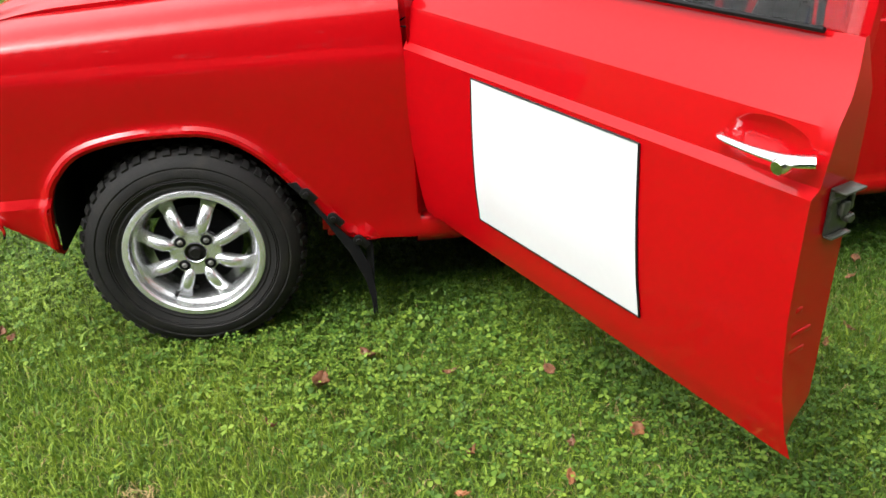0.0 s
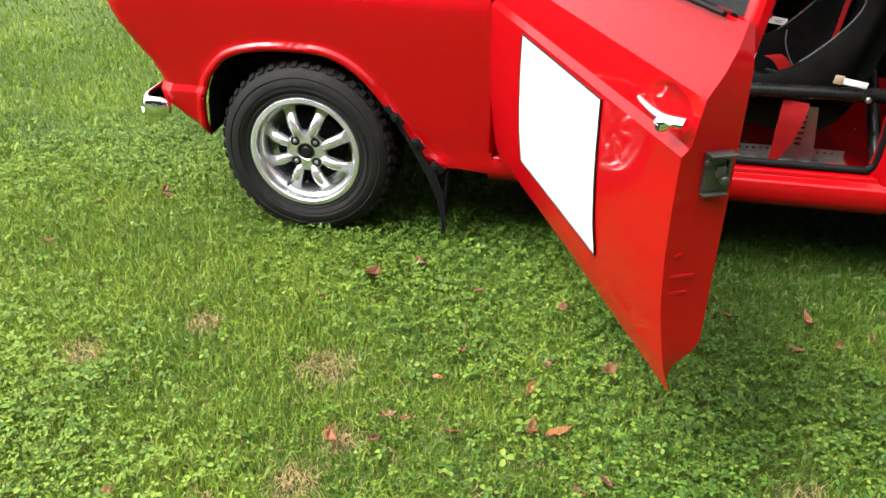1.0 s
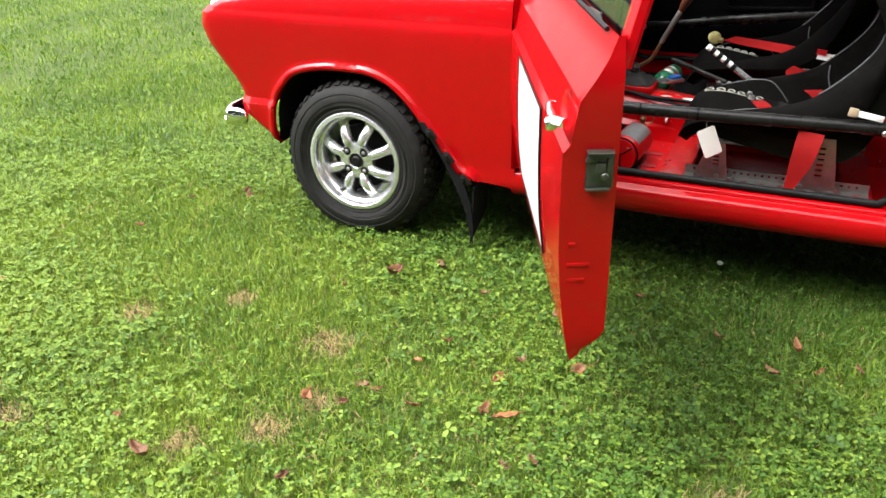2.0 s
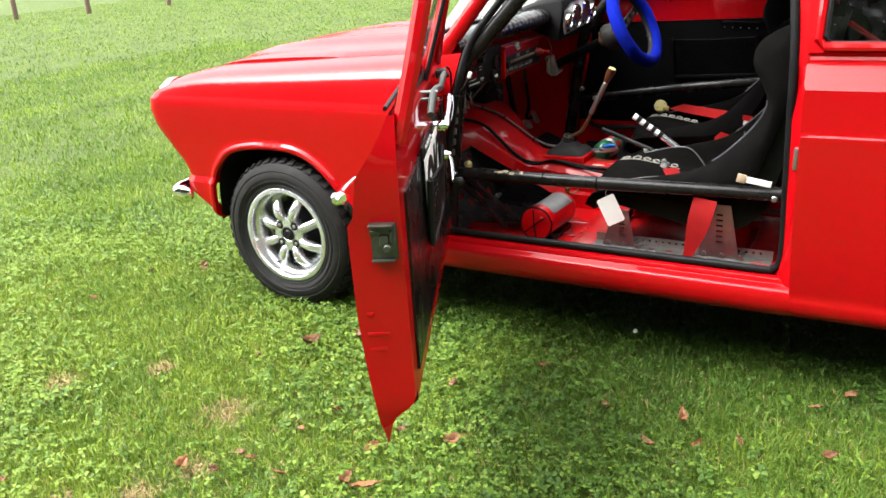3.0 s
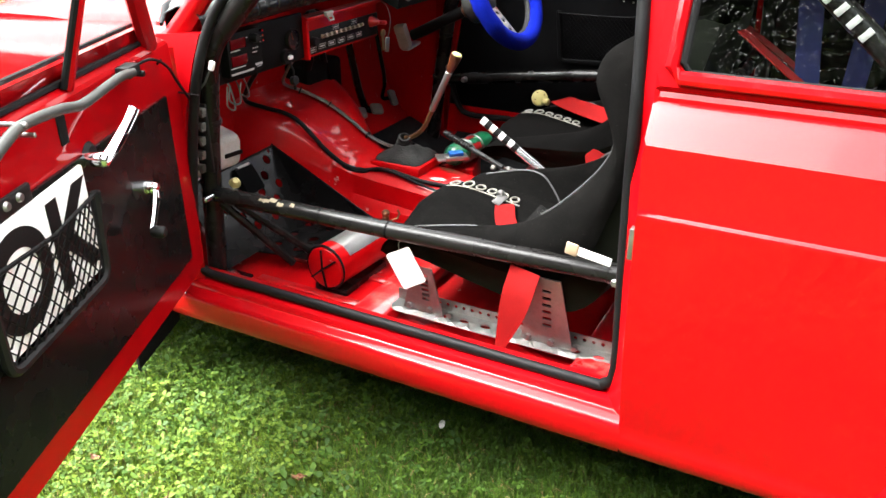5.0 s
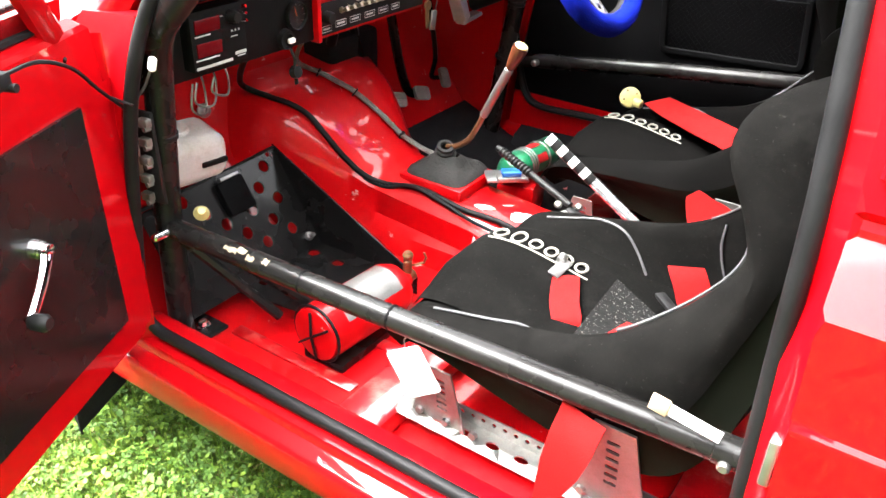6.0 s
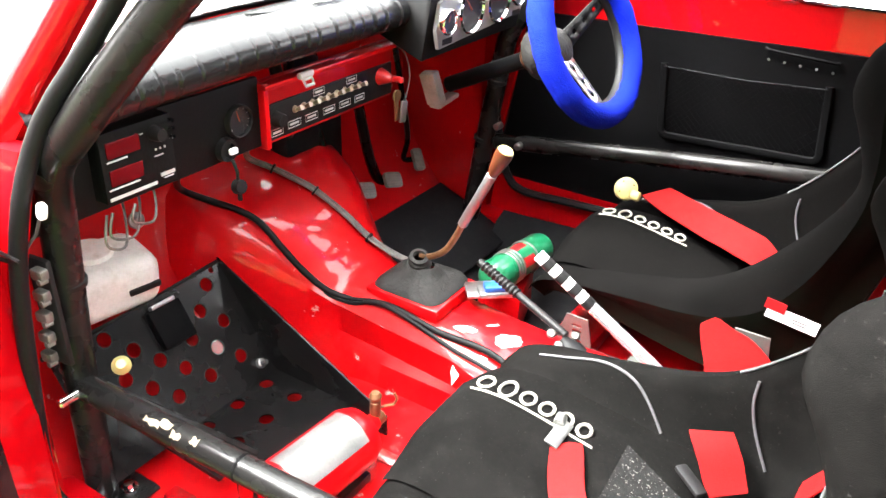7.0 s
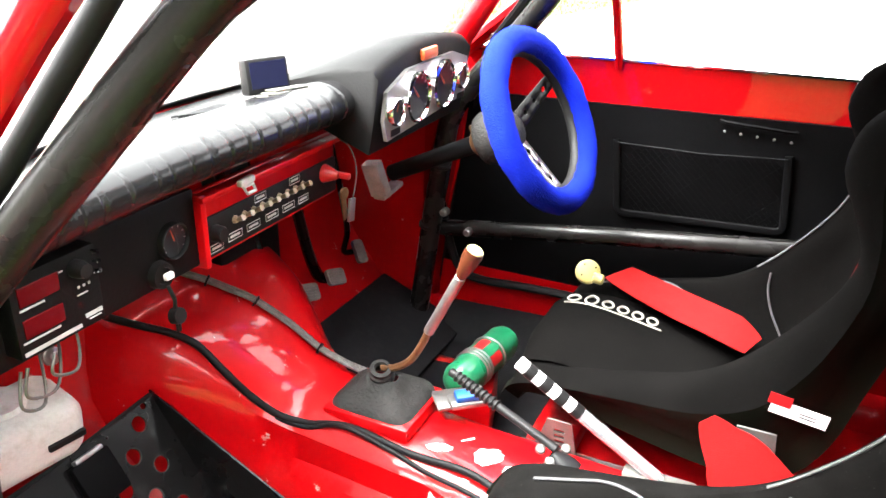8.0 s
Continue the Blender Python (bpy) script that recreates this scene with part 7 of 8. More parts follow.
# ---- harness ----
def band(bm, pts, widths, side=(0, 1, 0), thick=0.0022):
    p = spline(pts, 4)
    w = [ramp1([(i, v) for i, v in enumerate(widths)], k / 4) for k in range(len(p))]
    rings_ = []
    for i, q in enumerate(p):
        t = (p[min(i + 1, len(p) - 1)] - p[max(i - 1, 0)]).normalized()
        s = Vector(side)
        s = (s - t * s.dot(t)).normalized()
        n_ = t.cross(s)
        rings_.append([bm.verts.new(q + s * w[i] * a / 2 + n_ * thick * b / 2) for a, b in ((-1, -1), (1, -1), (1, 1), (-1, 1))])
    for a, b in zip(rings_, rings_[1:]):
        for j in range(4):
            bm.faces.new((a[j], a[(j + 1) % 4], b[(j + 1) % 4], b[j]))
    bm.faces.new(rings_[0][::-1])
    bm.faces.new(rings_[-1])
    return bm


harness = root("harness", "red webbing racing harness lying on the passenger seat", "harness", (1.40, 0.455, 0.47), "harnesses")
part("crotch_strap", band(bmesh.new(), [(1.372, 0.37, 0.503), (1.368, 0.378, 0.515), (1.352, 0.40, 0.523), (1.335, 0.435, 0.527), (1.322, 0.465, 0.527), (1.314, 0.485, 0.523)], [0.046, 0.05, 0.05, 0.05, 0.048, 0.044], (1, 0.35, 0)), WEB, harness)
bm = bmesh.new()
box(bm, (1.300, 0.485, 0.533), (0.022, 0.06, 0.004), pose(0, 0, 0, 0, 20, 0), bevel=0.002)
rod(bm, (1.292, 0.50, 0.536), (1.290, 0.515, 0.539), 0.009, 12)
part("tongue", bm, STEEL, harness, "plated steel harness tongue")
part("hip_strap", band(bmesh.new(), [(1.488, 0.60, 0.548), (1.502, 0.576, 0.546), (1.516, 0.560, 0.535), (1.528, 0.545, 0.52), (1.540, 0.532, 0.507)], [0.064, 0.066, 0.066, 0.064, 0.058], (0.75, 0.65, 0)), WEB, harness)
part("hip_strap", band(bmesh.new(), [(1.60, 0.30, 0.53), (1.555, 0.335, 0.535), (1.50, 0.375, 0.53), (1.452, 0.392, 0.522)], [0.05] * 4, (0.2, 1, 0)), WEB, harness)
bm = bmesh.new()
box(bm, (1.488, 0.525, 0.512), (0.06, 0.020, 0.009), pose(0, 0, 0, 0, 0, -42), bevel=0.004)
part("adjuster", bm, PLASTIC, harness)
part("hanging_strap", band(bmesh.new(), [(1.50, 0.17, 0.525), (1.493, 0.152, 0.48), (1.483, 0.145, 0.43), (1.468, 0.142, 0.37), (1.455, 0.140, 0.322)], [0.075, 0.072, 0.062, 0.036, 0.014], (1, 0, 0.4)), WEB, harness, "red strap end hanging over the sill")
for y in (0.35, 0.56):
    part("shoulder_strap", band(bmesh.new(), [(1.80, y, 0.94), (1.755, y, 0.935), (1.725, y, 0.90), (1.68, y, 0.76), (1.655, y + 0.02 * (0.455 - y) / 0.1, 0.62), (1.62, y, 0.53)], [0.05] * 6), WEB, harness)
other = root("harness", "red webbing racing harness lying over the driver seat", "harness", (1.3, 1.165, 0.47), "harnesses")
LAP = [(1.13, 1.373, 0.553), (1.204, 1.323, 0.553), (1.313, 1.261, 0.553), (1.388, 1.23, 0.548), (1.44, 1.21, 0.53)]
part("lap_strap", band(bmesh.new(), [tuple(p) for p in LAP], [0.080, 0.096, 0.104, 0.10, 0.06], (0.55, 0.8, 0.1)), WEB, other)
SIDE_STRAP = [(1.398, 0.888, 0.552), (1.425, 0.88, 0.525), (1.455, 0.87, 0.50), (1.487, 0.86, 0.46)]
part("side_strap", band(bmesh.new(), [tuple(p) for p in SIDE_STRAP], [0.03, 0.075, 0.115, 0.15], (0.8, 0, 0.6)), WEB, other)
for y in (1.06, 1.27):
    part("shoulder_strap", band(bmesh.new(), [(1.74, y, 1.02), (1.69, y, 1.015), (1.66, y, 0.96), (1.615, y, 0.80), (1.575, y, 0.64), (1.54, y, 0.54)], [0.05] * 6), WEB, other)
bm = lathe(bmesh.new(), [(0, 0.008), (0.021, 0.008), (0.027, 0.004), (0.028, -0.006), (0, -0.008)], axis_to((1.072, 1.326, 0.562), (0.35, -0.8, 0.55)), 28)
rod(bm, (1.085, 1.318, 0.555), (1.11, 1.318, 0.552), 0.012, 12, 0.003)
buckle = part("buckle", bm, YELLOW, other, "round cream harness buckle")
bm = bmesh.new()
for k in range(4):
    a = 0.5 + k * 1.571
    rod(bm, axis_to((1.072, 1.326, 0.562), (0.35, -0.8, 0.55)) @ Vector((0.018 * math.cos(a), 0.018 * math.sin(a), 0.007)), axis_to((1.072, 1.326, 0.562), (0.35, -0.8, 0.55)) @ Vector((0.018 * math.cos(a), 0.018 * math.sin(a), 0.0095)), 0.0022, 8)
part("dot", bm, PLASTIC, buckle)
# label strips on the seats' sides
LB = [(1.487, 0.893, 0.609), (1.572, 0.893, 0.598)]
m_ = basis(LB[0], Vector(LB[1]) - Vector(LB[0]), (0.0, -0.1, 1))
ln_ = (Vector(LB[1]) - Vector(LB[0])).length
bm = bmesh.new()
prism(bm, [(0.0, -0.016), (ln_, -0.016), (ln_, 0.010), (0.0, 0.010)], m_, 0.002)
strip = solo("seat_label", bm, PAPER, "white label strip on the driver seat side", "label", "seat labels")
bm = bmesh.new()
prism(bm, [(-0.006, 0.002), (0.028, 0.002), (0.028, 0.022), (-0.006, 0.022)], m_ @ Matrix.Translation((0, 0, 0.002)), 0.0015)
part("red_tab", bm, REDPL, strip)
bm = bmesh.new()
for k in range(2):
    prism(bm, [(ln_ * 0.5, -0.008 + k * 0.006), (ln_ * 0.8, -0.008 + k * 0.006), (ln_ * 0.8, -0.006 + k * 0.006), (ln_ * 0.5, -0.006 + k * 0.006)], m_ @ Matrix.Translation((0, 0, 0.0021)), 0.0008)
part("print", bm, PIPING, strip)
bm = bmesh.new()
box(bm, (1.645, 0.165, 0.592), (0.075, 0.004, 0.018), pose(0, 0, 0, 0, 9, 0), bevel=0.001)
strip2 = solo("seat_label", bm, PAPER, "white label strip on the passenger seat side", "label", "seat labels")
bm = bmesh.new()
box(bm, (1.60, 0.163, 0.60), (0.026, 0.006, 0.026), pose(0, 0, 0, 0, 9, 0), bevel=0.002)
part("tan_tab", bm, mat("tan_cord", (0.33, 0.25, 0.16), rough=0.7), strip2)

# ---- things behind the front seats, seen through the side window ----
rear = root("rear_harness", "red and blue harness straps behind the seats", "harness", (2.0, 0.5, 0.6))
part("strap", band(bmesh.new(), [(1.83, 0.36, 1.02), (1.98, 0.33, 0.92), (2.12, 0.30, 0.84), (2.25, 0.28, 0.72)], [0.05] * 4), WEB, rear)
part("strap", band(bmesh.new(), [(1.80, 0.56, 1.0), (1.95, 0.56, 0.90), (2.1, 0.55, 0.80), (2.28, 0.55, 0.70)], [0.05] * 4), WEB, rear)
BLUEWEB = mat("blue_webbing", (0.0116, 0.0174, 0.116), rough=0.75, var=0.15, scale=30, bump=0.2, bscale=600)
part("blue_strap", band(bmesh.new(), [(1.92, 0.5, 1.2), (1.94, 0.48, 1.0), (1.96, 0.46, 0.85), (1.98, 0.45, 0.6)], [0.045] * 4, (1, 0.2, 0)), BLUEWEB, rear)
part("blue_strap", band(bmesh.new(), [(2.05, 0.62, 1.15), (2.04, 0.60, 0.98), (2.03, 0.58, 0.8), (2.02, 0.58, 0.6)], [0.045] * 4, (1, 0.2, 0)), BLUEWEB, rear)
bm = bmesh.new()
a_, b_ = Vector((1.71, 0.30, 1.325)), Vector((2.34, 0.24, 0.80))
for k in range(9):
    c_ = a_.lerp(b_, 0.25 + 0.035 * k)
    box(bm, c_ + Vector((-0.004, -0.0195, 0.002)), (0.012, 0.003, 0.024), pose(0, 0, 0, 0, 40, 0), bevel=0.001)
part("sticker_print", bm, LABEL, rear, "white printed strip on a cage stay")

# ---- relay strip and wires on the front post ----
FS = [(0.698, 0.117, 0.791), (0.67, 0.117, 0.622)]
relay = root("fuse_strip", "strip of relays and fuses on the kick panel", "fuse strip", tuple(FS[1]))
bm = bmesh.new()
c0, c1 = Vector(FS[0]), Vector(FS[1])
fm = basis(c0.lerp(c1, 0.5), (1, 0.1, 0), c0 - c1)
box(bm, c0.lerp(c1, 0.5), (0.04, (c0 - c1).length, 0.008), fm, bevel=0.002)
part("board", bm, PLASTIC, relay)
for k in range(5):
    bm = bmesh.new()
    box(bm, c0.lerp(c1, 0.08 + 0.21 * k) + Vector((0.004, -0.012, 0)), (0.022, 0.016, 0.014), fm, bevel=0.003)
    rod(bm, c0.lerp(c1, 0.13 + 0.21 * k) + Vector((0.012, -0.02, 0)), c0.lerp(c1, 0.13 + 0.21 * k) + Vector((0.012, -0.008, 0)), 0.005, 8)
    part("fuse", bm, ZINC, relay)
CN = [(0.766, 0.09, 0.894), (0.741, 0.09, 0.855), (0.691, 0.09, 0.805)]
bm = bmesh.new()
tube(bm, [tuple(p) for p in CN], 0.0022, 6)
lead = solo("wire_lead", bm, PIPING, "grey lead with a white connector on the door post", "wire")
bm = bmesh.new()
box(bm, CN[0], (0.012, 0.01, 0.022), pose(0, 0, 0, 0, 20, 0), bevel=0.003)
part("connector", bm, PAPER, lead)
DW = [(0.745, 0.06, 0.831), (0.66, 0.06, 0.833), (0.58, 0.06, 0.845)]
bm = tube(bmesh.new(), spline([tuple(p) for p in DW] + [tuple(dp(0.10, 0.12, 0.93))], 4), 0.0025, 6)
solo("door_wire", bm, SEAL, "thin black wire from the post to the door", "wire")

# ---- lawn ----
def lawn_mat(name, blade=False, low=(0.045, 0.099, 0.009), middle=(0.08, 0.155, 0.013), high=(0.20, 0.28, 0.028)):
    m = bpy.data.materials.new(name)
    m.use_nodes = True
    n, l = m.node_tree.nodes, m.node_tree.links
    bs = n["Principled BSDF"]
    geo, tc = n.new("ShaderNodeNewGeometry"), n.new("ShaderNodeTexCoord")
    big = n.new("ShaderNodeTexNoise")
    big.inputs["Scale"].default_value, big.inputs["Detail"].default_value = 1.6, 5
    l.new(tc.outputs["Object"], big.inputs["Vector"])
    fine = n.new("ShaderNodeTexNoise")
    fine.inputs["Scale"].default_value, fine.inputs["Detail"].default_value = 45, 6
    l.new(tc.outputs["Object"], fine.inputs["Vector"])
    ramp = n.new("ShaderNodeValToRGB")
    e = ramp.color_ramp.elements
    if blade:
        e[0].color, e[1].color = (*low, 1), (*high, 1)
        mid = ramp.color_ramp.elements.new(0.55)
        mid.color = (*middle, 1)
        add = n.new("ShaderNodeMath")
        add.operation = "MULTIPLY_ADD"
        l.new(geo.outputs["Random Per Island"], add.inputs[0])
        add.inputs[1].default_value = 0.85
        shift = n.new("ShaderNodeMath")
        shift.operation = "MULTIPLY_ADD"
        l.new(big.outputs["Fac"], shift.inputs[0])
        shift.inputs[1].default_value, shift.inputs[2].default_value = 1.3, -0.56
        # blades pale along x: the lawn's lit and shaded ends put into colour
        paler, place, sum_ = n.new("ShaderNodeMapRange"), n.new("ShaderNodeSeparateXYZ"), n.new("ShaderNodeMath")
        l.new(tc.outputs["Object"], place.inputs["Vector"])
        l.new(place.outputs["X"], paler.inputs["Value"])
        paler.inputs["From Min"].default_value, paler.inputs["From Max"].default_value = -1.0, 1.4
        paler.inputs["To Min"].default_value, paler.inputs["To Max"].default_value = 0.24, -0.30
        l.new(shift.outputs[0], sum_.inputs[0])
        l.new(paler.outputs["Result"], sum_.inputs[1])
        # and along y, for brighter light on the open side away from the car
        lit_y, both = n.new("ShaderNodeMapRange"), n.new("ShaderNodeMath")
        l.new(place.outputs["Y"], lit_y.inputs["Value"])
        lit_y.inputs["From Min"].default_value, lit_y.inputs["From Max"].default_value = -1.35, 1.0
        lit_y.inputs["To Min"].default_value, lit_y.inputs["To Max"].default_value = 0.39, -0.12
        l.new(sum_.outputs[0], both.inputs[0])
        l.new(lit_y.outputs["Result"], both.inputs[1])
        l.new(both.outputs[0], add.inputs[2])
        l.new(add.outputs[0], ramp.inputs["Fac"])
    else:
        e[0].color, e[1].color = (0.026, 0.044, 0.006, 1), (0.08, 0.118, 0.016, 1)
        e[0].position, e[1].position = 0.3, 0.75
        mx = n.new("ShaderNodeMath")
        mx.operation = "MULTIPLY_ADD"
        l.new(fine.outputs["Fac"], mx.inputs[0])
        mx.inputs[1].default_value = 0.55
        hf = n.new("ShaderNodeMath")
        hf.operation = "MULTIPLY"
        l.new(big.outputs["Fac"], hf.inputs[0])
        hf.inputs[1].default_value = 0.5
        l.new(hf.outputs[0], mx.inputs[2])
        l.new(mx.outputs[0], ramp.inputs["Fac"])
        bp = n.new("ShaderNodeBump")
        bp.inputs["Strength"].default_value, bp.inputs["Distance"].default_value = 0.8, 0.05
        l.new(fine.outputs["Fac"], bp.inputs["Height"])
        l.new(bp.outputs["Normal"], bs.inputs["Normal"])
    l.new(ramp.outputs["Color"], bs.inputs["Base Color"])
    bs.inputs["Roughness"].default_value = 0.6 if blade else 0.9
    bs.inputs["Specular IOR Level"].default_value = 0.3
    if blade:
        bs.inputs["Subsurface Weight"].default_value = 0.0
        tl, ms = n.new("ShaderNodeBsdfTranslucent"), n.new("ShaderNodeMixShader")
        l.new(ramp.outputs["Color"], tl.inputs["Color"])
        ms.inputs["Fac"].default_value = 0.3
        l.new(bs.outputs["BSDF"], ms.inputs[1])
        l.new(tl.outputs["BSDF"], ms.inputs[2])
        l.new(ms.outputs["Shader"], n["Material Output"].inputs["Surface"])
    return m


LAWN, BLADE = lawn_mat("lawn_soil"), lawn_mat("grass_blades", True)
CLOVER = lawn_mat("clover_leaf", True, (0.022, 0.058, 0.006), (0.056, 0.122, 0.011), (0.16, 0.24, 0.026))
STRAW = mat("dry_grass", (0.22, 0.155, 0.062), rough=0.8, var=0.25, scale=40)
bm = bmesh.new()
bmesh.ops.create_grid(bm, x_segments=60, y_segments=60, size=1.0)
for v in bm.verts:
    r = max(abs(v.co.x), abs(v.co.y))
    k = 0.02 + r ** 3 * 3000 if r > 0.0 else 0
    v.co.x, v.co.y = v.co.x * (6 + 1500 * r ** 4), v.co.y * (6 + 1500 * r ** 4)
    v.co.z = -0.004 + 0.006 * noise.noise(Vector((v.co.x * 1.3, v.co.y * 1.3, 0)))
ground = new("ground", mesh_of("ground", bm, LAWN))
tagged(ground, "short green lawn reaching to the far fields", "lawn", kind="structure")


def spread(rng, n, x0, x1, y0, y1):
    return rng.uniform(x0, x1, n), rng.uniform(y0, y1, n)


def stuff(name, verts, faces, material, label, category):
    me = bpy.data.meshes.new(name)
    nv, nf, k = len(verts), len(faces), faces.shape[1]
    me.vertices.add(nv)
    me.vertices.foreach_set("co", verts.astype(np.float32).ravel())
    me.loops.add(nf * k)
    me.loops.foreach_set("vertex_index", faces.astype(np.int32).ravel())
    me.polygons.add(nf)
    me.polygons.foreach_set("loop_start", np.arange(0, nf * k, k, dtype=np.int32))
    me.update(calc_edges=True)
    me.materials.append(material)
    return tagged(new(name, me), label, category, kind="stuff")


def blades(rng, x, y, h, w, lean):
    """Tapered, bent blades: two quads squeezed to a tip, as triangles."""
    n = len(x)
    a, b = rng.uniform(0, 6.283, n), rng.uniform(0, 6.283, n)
    dx, dy = np.cos(a) * w, np.sin(a) * w
    lx, ly = np.cos(b) * lean * h, np.sin(b) * lean * h
    z0 = np.full(n, -0.004)
    v = np.stack([np.stack([x - dx, y - dy, z0], 1), np.stack([x + dx, y + dy, z0], 1),
                  np.stack([x + lx * 0.35 + dx * 0.8, y + ly * 0.35 + dy * 0.8, h * 0.6], 1), np.stack([x + lx * 0.35 - dx * 0.8, y + ly * 0.35 - dy * 0.8, h * 0.6], 1),
                  np.stack([x + lx, y + ly, h * (1 - 0.35 * lean ** 2)], 1)], 1).reshape(-1, 3)
    o = np.arange(n)[:, None] * 5
    f = np.concatenate([o + [0, 1, 2], o + [0, 2, 3], o + [3, 2, 4]], 0)
    return v, f


rng = np.random.default_rng(7)
bare = [(0.30, -0.72, 0.10), (1.45, -0.98, 0.11), (0.2, -1.25, 0.06), (-0.3, -1.35, 0.08), (0.42, -0.98, 0.05), (0.36, -1.12, 0.07), (-0.1, -0.6, 0.06), (-0.35, -0.8, 0.07), (1.0, -1.2, 0.06)]


def thin(x, y, keep=0.12):
    ok = np.ones(len(x), bool)
    for cx, cy, r in bare:
        d = np.hypot(x - cx, y - cy) / r
        ok &= rng.uniform(0, 1, len(x)) < np.clip(keep + 0.9 * np.clip(d - 0.45, 0, 1.2), 0, 1)
    return ok


sets = []
for n, area, hh in ((225000, (-1.5, 3.1, -1.95, 0.45), 1.0), (50000, (0.1, 2.9, 0.0, 0.7), 1.0), (110000, (-3.2, 3.2, -2.4, 2.6), 1.1), (110000, (-8, 2.0, -2.0, 8), 1.3), (90000, (-22, 0.0, -2.0, 22), 1.5)):
    x, y = spread(rng, n, *area)
    # each stretch thins out towards its edges
    rim = np.minimum(np.minimum(x - area[0], area[1] - x), np.minimum(y - area[2], area[3] - y)) / (0.4 if hh < 1.05 else 0.8)
    ok = thin(x, y) & (rng.uniform(0, 1, len(x)) < np.clip(rim, 0, 1))
    x, y = x[ok], y[ok]
    patch = np.sin(x * 3.1 + 1.3 * np.sin(y * 2.3)) * np.sin(y * 2.7 + 0.7 * np.sin(x * 1.9))
    h = rng.gamma(6, 0.0027, len(x)) * hh * (1 + 0.25 * patch) + 0.008
    w = rng.uniform(0.0008, 0.0019, len(x)) * (1.0 if hh < 1.05 else 1.5 if hh < 1.2 else 2.2 if hh < 1.4 else 4.5)
    sets.append(blades(rng, x, y, h, w, rng.uniform(0.2, 1.35, len(x))))
vs, fs, off = [], [], 0
for v, f in sets:
    vs.append(v)
    fs.append(f + off)
    off += len(v)
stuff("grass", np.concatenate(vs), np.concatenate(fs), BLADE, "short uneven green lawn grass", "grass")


def clover(rng, x, y, size, z):
    """Low lobed leaves of three rounded leaflets, each a folded hexagon."""
    n = len(x)
    out_v, out_f = [], []
    rot = rng.uniform(0, 6.283, n)
    tx, ty = rng.normal(0, 0.28, n), rng.normal(0, 0.28, n)
    shape = np.array([(0.05, 0.0), (0.55, 0.36), (0.95, 0.30), (1.05, 0.0), (0.95, -0.30), (0.55, -0.36)])
    lift = np.array([0, 0.10, 0.06, -0.08, 0.06, 0.10])
    base = 0
    for k in range(3):
        a = rot + k * 2.094 + rng.normal(0, 0.15, n)
        c, s = np.cos(a), np.sin(a)
        px = size[:, None] * (shape[None, :, 0] * c[:, None] - shape[None, :, 1] * s[:, None])
        py = size[:, None] * (shape[None, :, 0] * s[:, None] + shape[None, :, 1] * c[:, None])
        pz = z[:, None] + tx[:, None] * px + ty[:, None] * py + lift[None, :] * size[:, None]
        v = np.stack([x[:, None] + px, y[:, None] + py, pz], 2).reshape(-1, 3)
        o = np.arange(n)[:, None] * 6 + base
        f = np.concatenate([o + t for t in ([0, 1, 2], [0, 2, 3], [0, 3, 4], [0, 4, 5])], 0)
        out_v.append(v)
        out_f.append(f)
        base += n * 6
    return np.concatenate(out_v), np.concatenate(out_f)


n = 118000
x, y = spread(rng, n, -3.2, 3.6, -2.2, 1.4)
pat = np.sin(x * 2.3 + 2.0 * np.sin(y * 1.7 + 0.4)) + np.sin(y * 3.3 + 1.1 * np.sin(x * 2.9)) + rng.normal(0, 0.9, n)
edge = np.clip((x + 3.2) / 2.2, 0, 1) * np.clip((3.6 - x) / 0.8, 0, 1) * np.clip((1.4 - y) / 1.1, 0, 1) * np.clip((y + 2.2) / 0.7, 0, 1)
ok = (pat > -0.45) & thin(x, y, 0.05) & (rng.uniform(0, 1, n) < edge)
x, y = x[ok], y[ok]
v, f = clover(rng, x, y, rng.gamma(9, 0.00105, len(x)), rng.uniform(0.014, 0.047, len(x)))
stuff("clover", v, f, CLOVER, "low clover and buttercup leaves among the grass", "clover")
xs, ys = [], []
for cx, cy, r in bare:
    k = int(2600 * r)
    xs.append(rng.normal(cx, r * 0.42, k))
    ys.append(rng.normal(cy, r * 0.42, k))
x, y = np.concatenate(xs), np.concatenate(ys)
x2, y2 = spread(rng, 9000, -1.2, 2.8, -1.6, 0.2)
x, y = np.concatenate([x, x2]), np.concatenate([y, y2])
v, f = blades(rng, x, y, rng.uniform(0.012, 0.035, len(x)), rng.uniform(0.0008, 0.0016, len(x)), rng.uniform(0.7, 2.2, len(x)))
stuff("dry_grass", v, f, STRAW, "patches of dry straw-coloured grass", "dry grass")

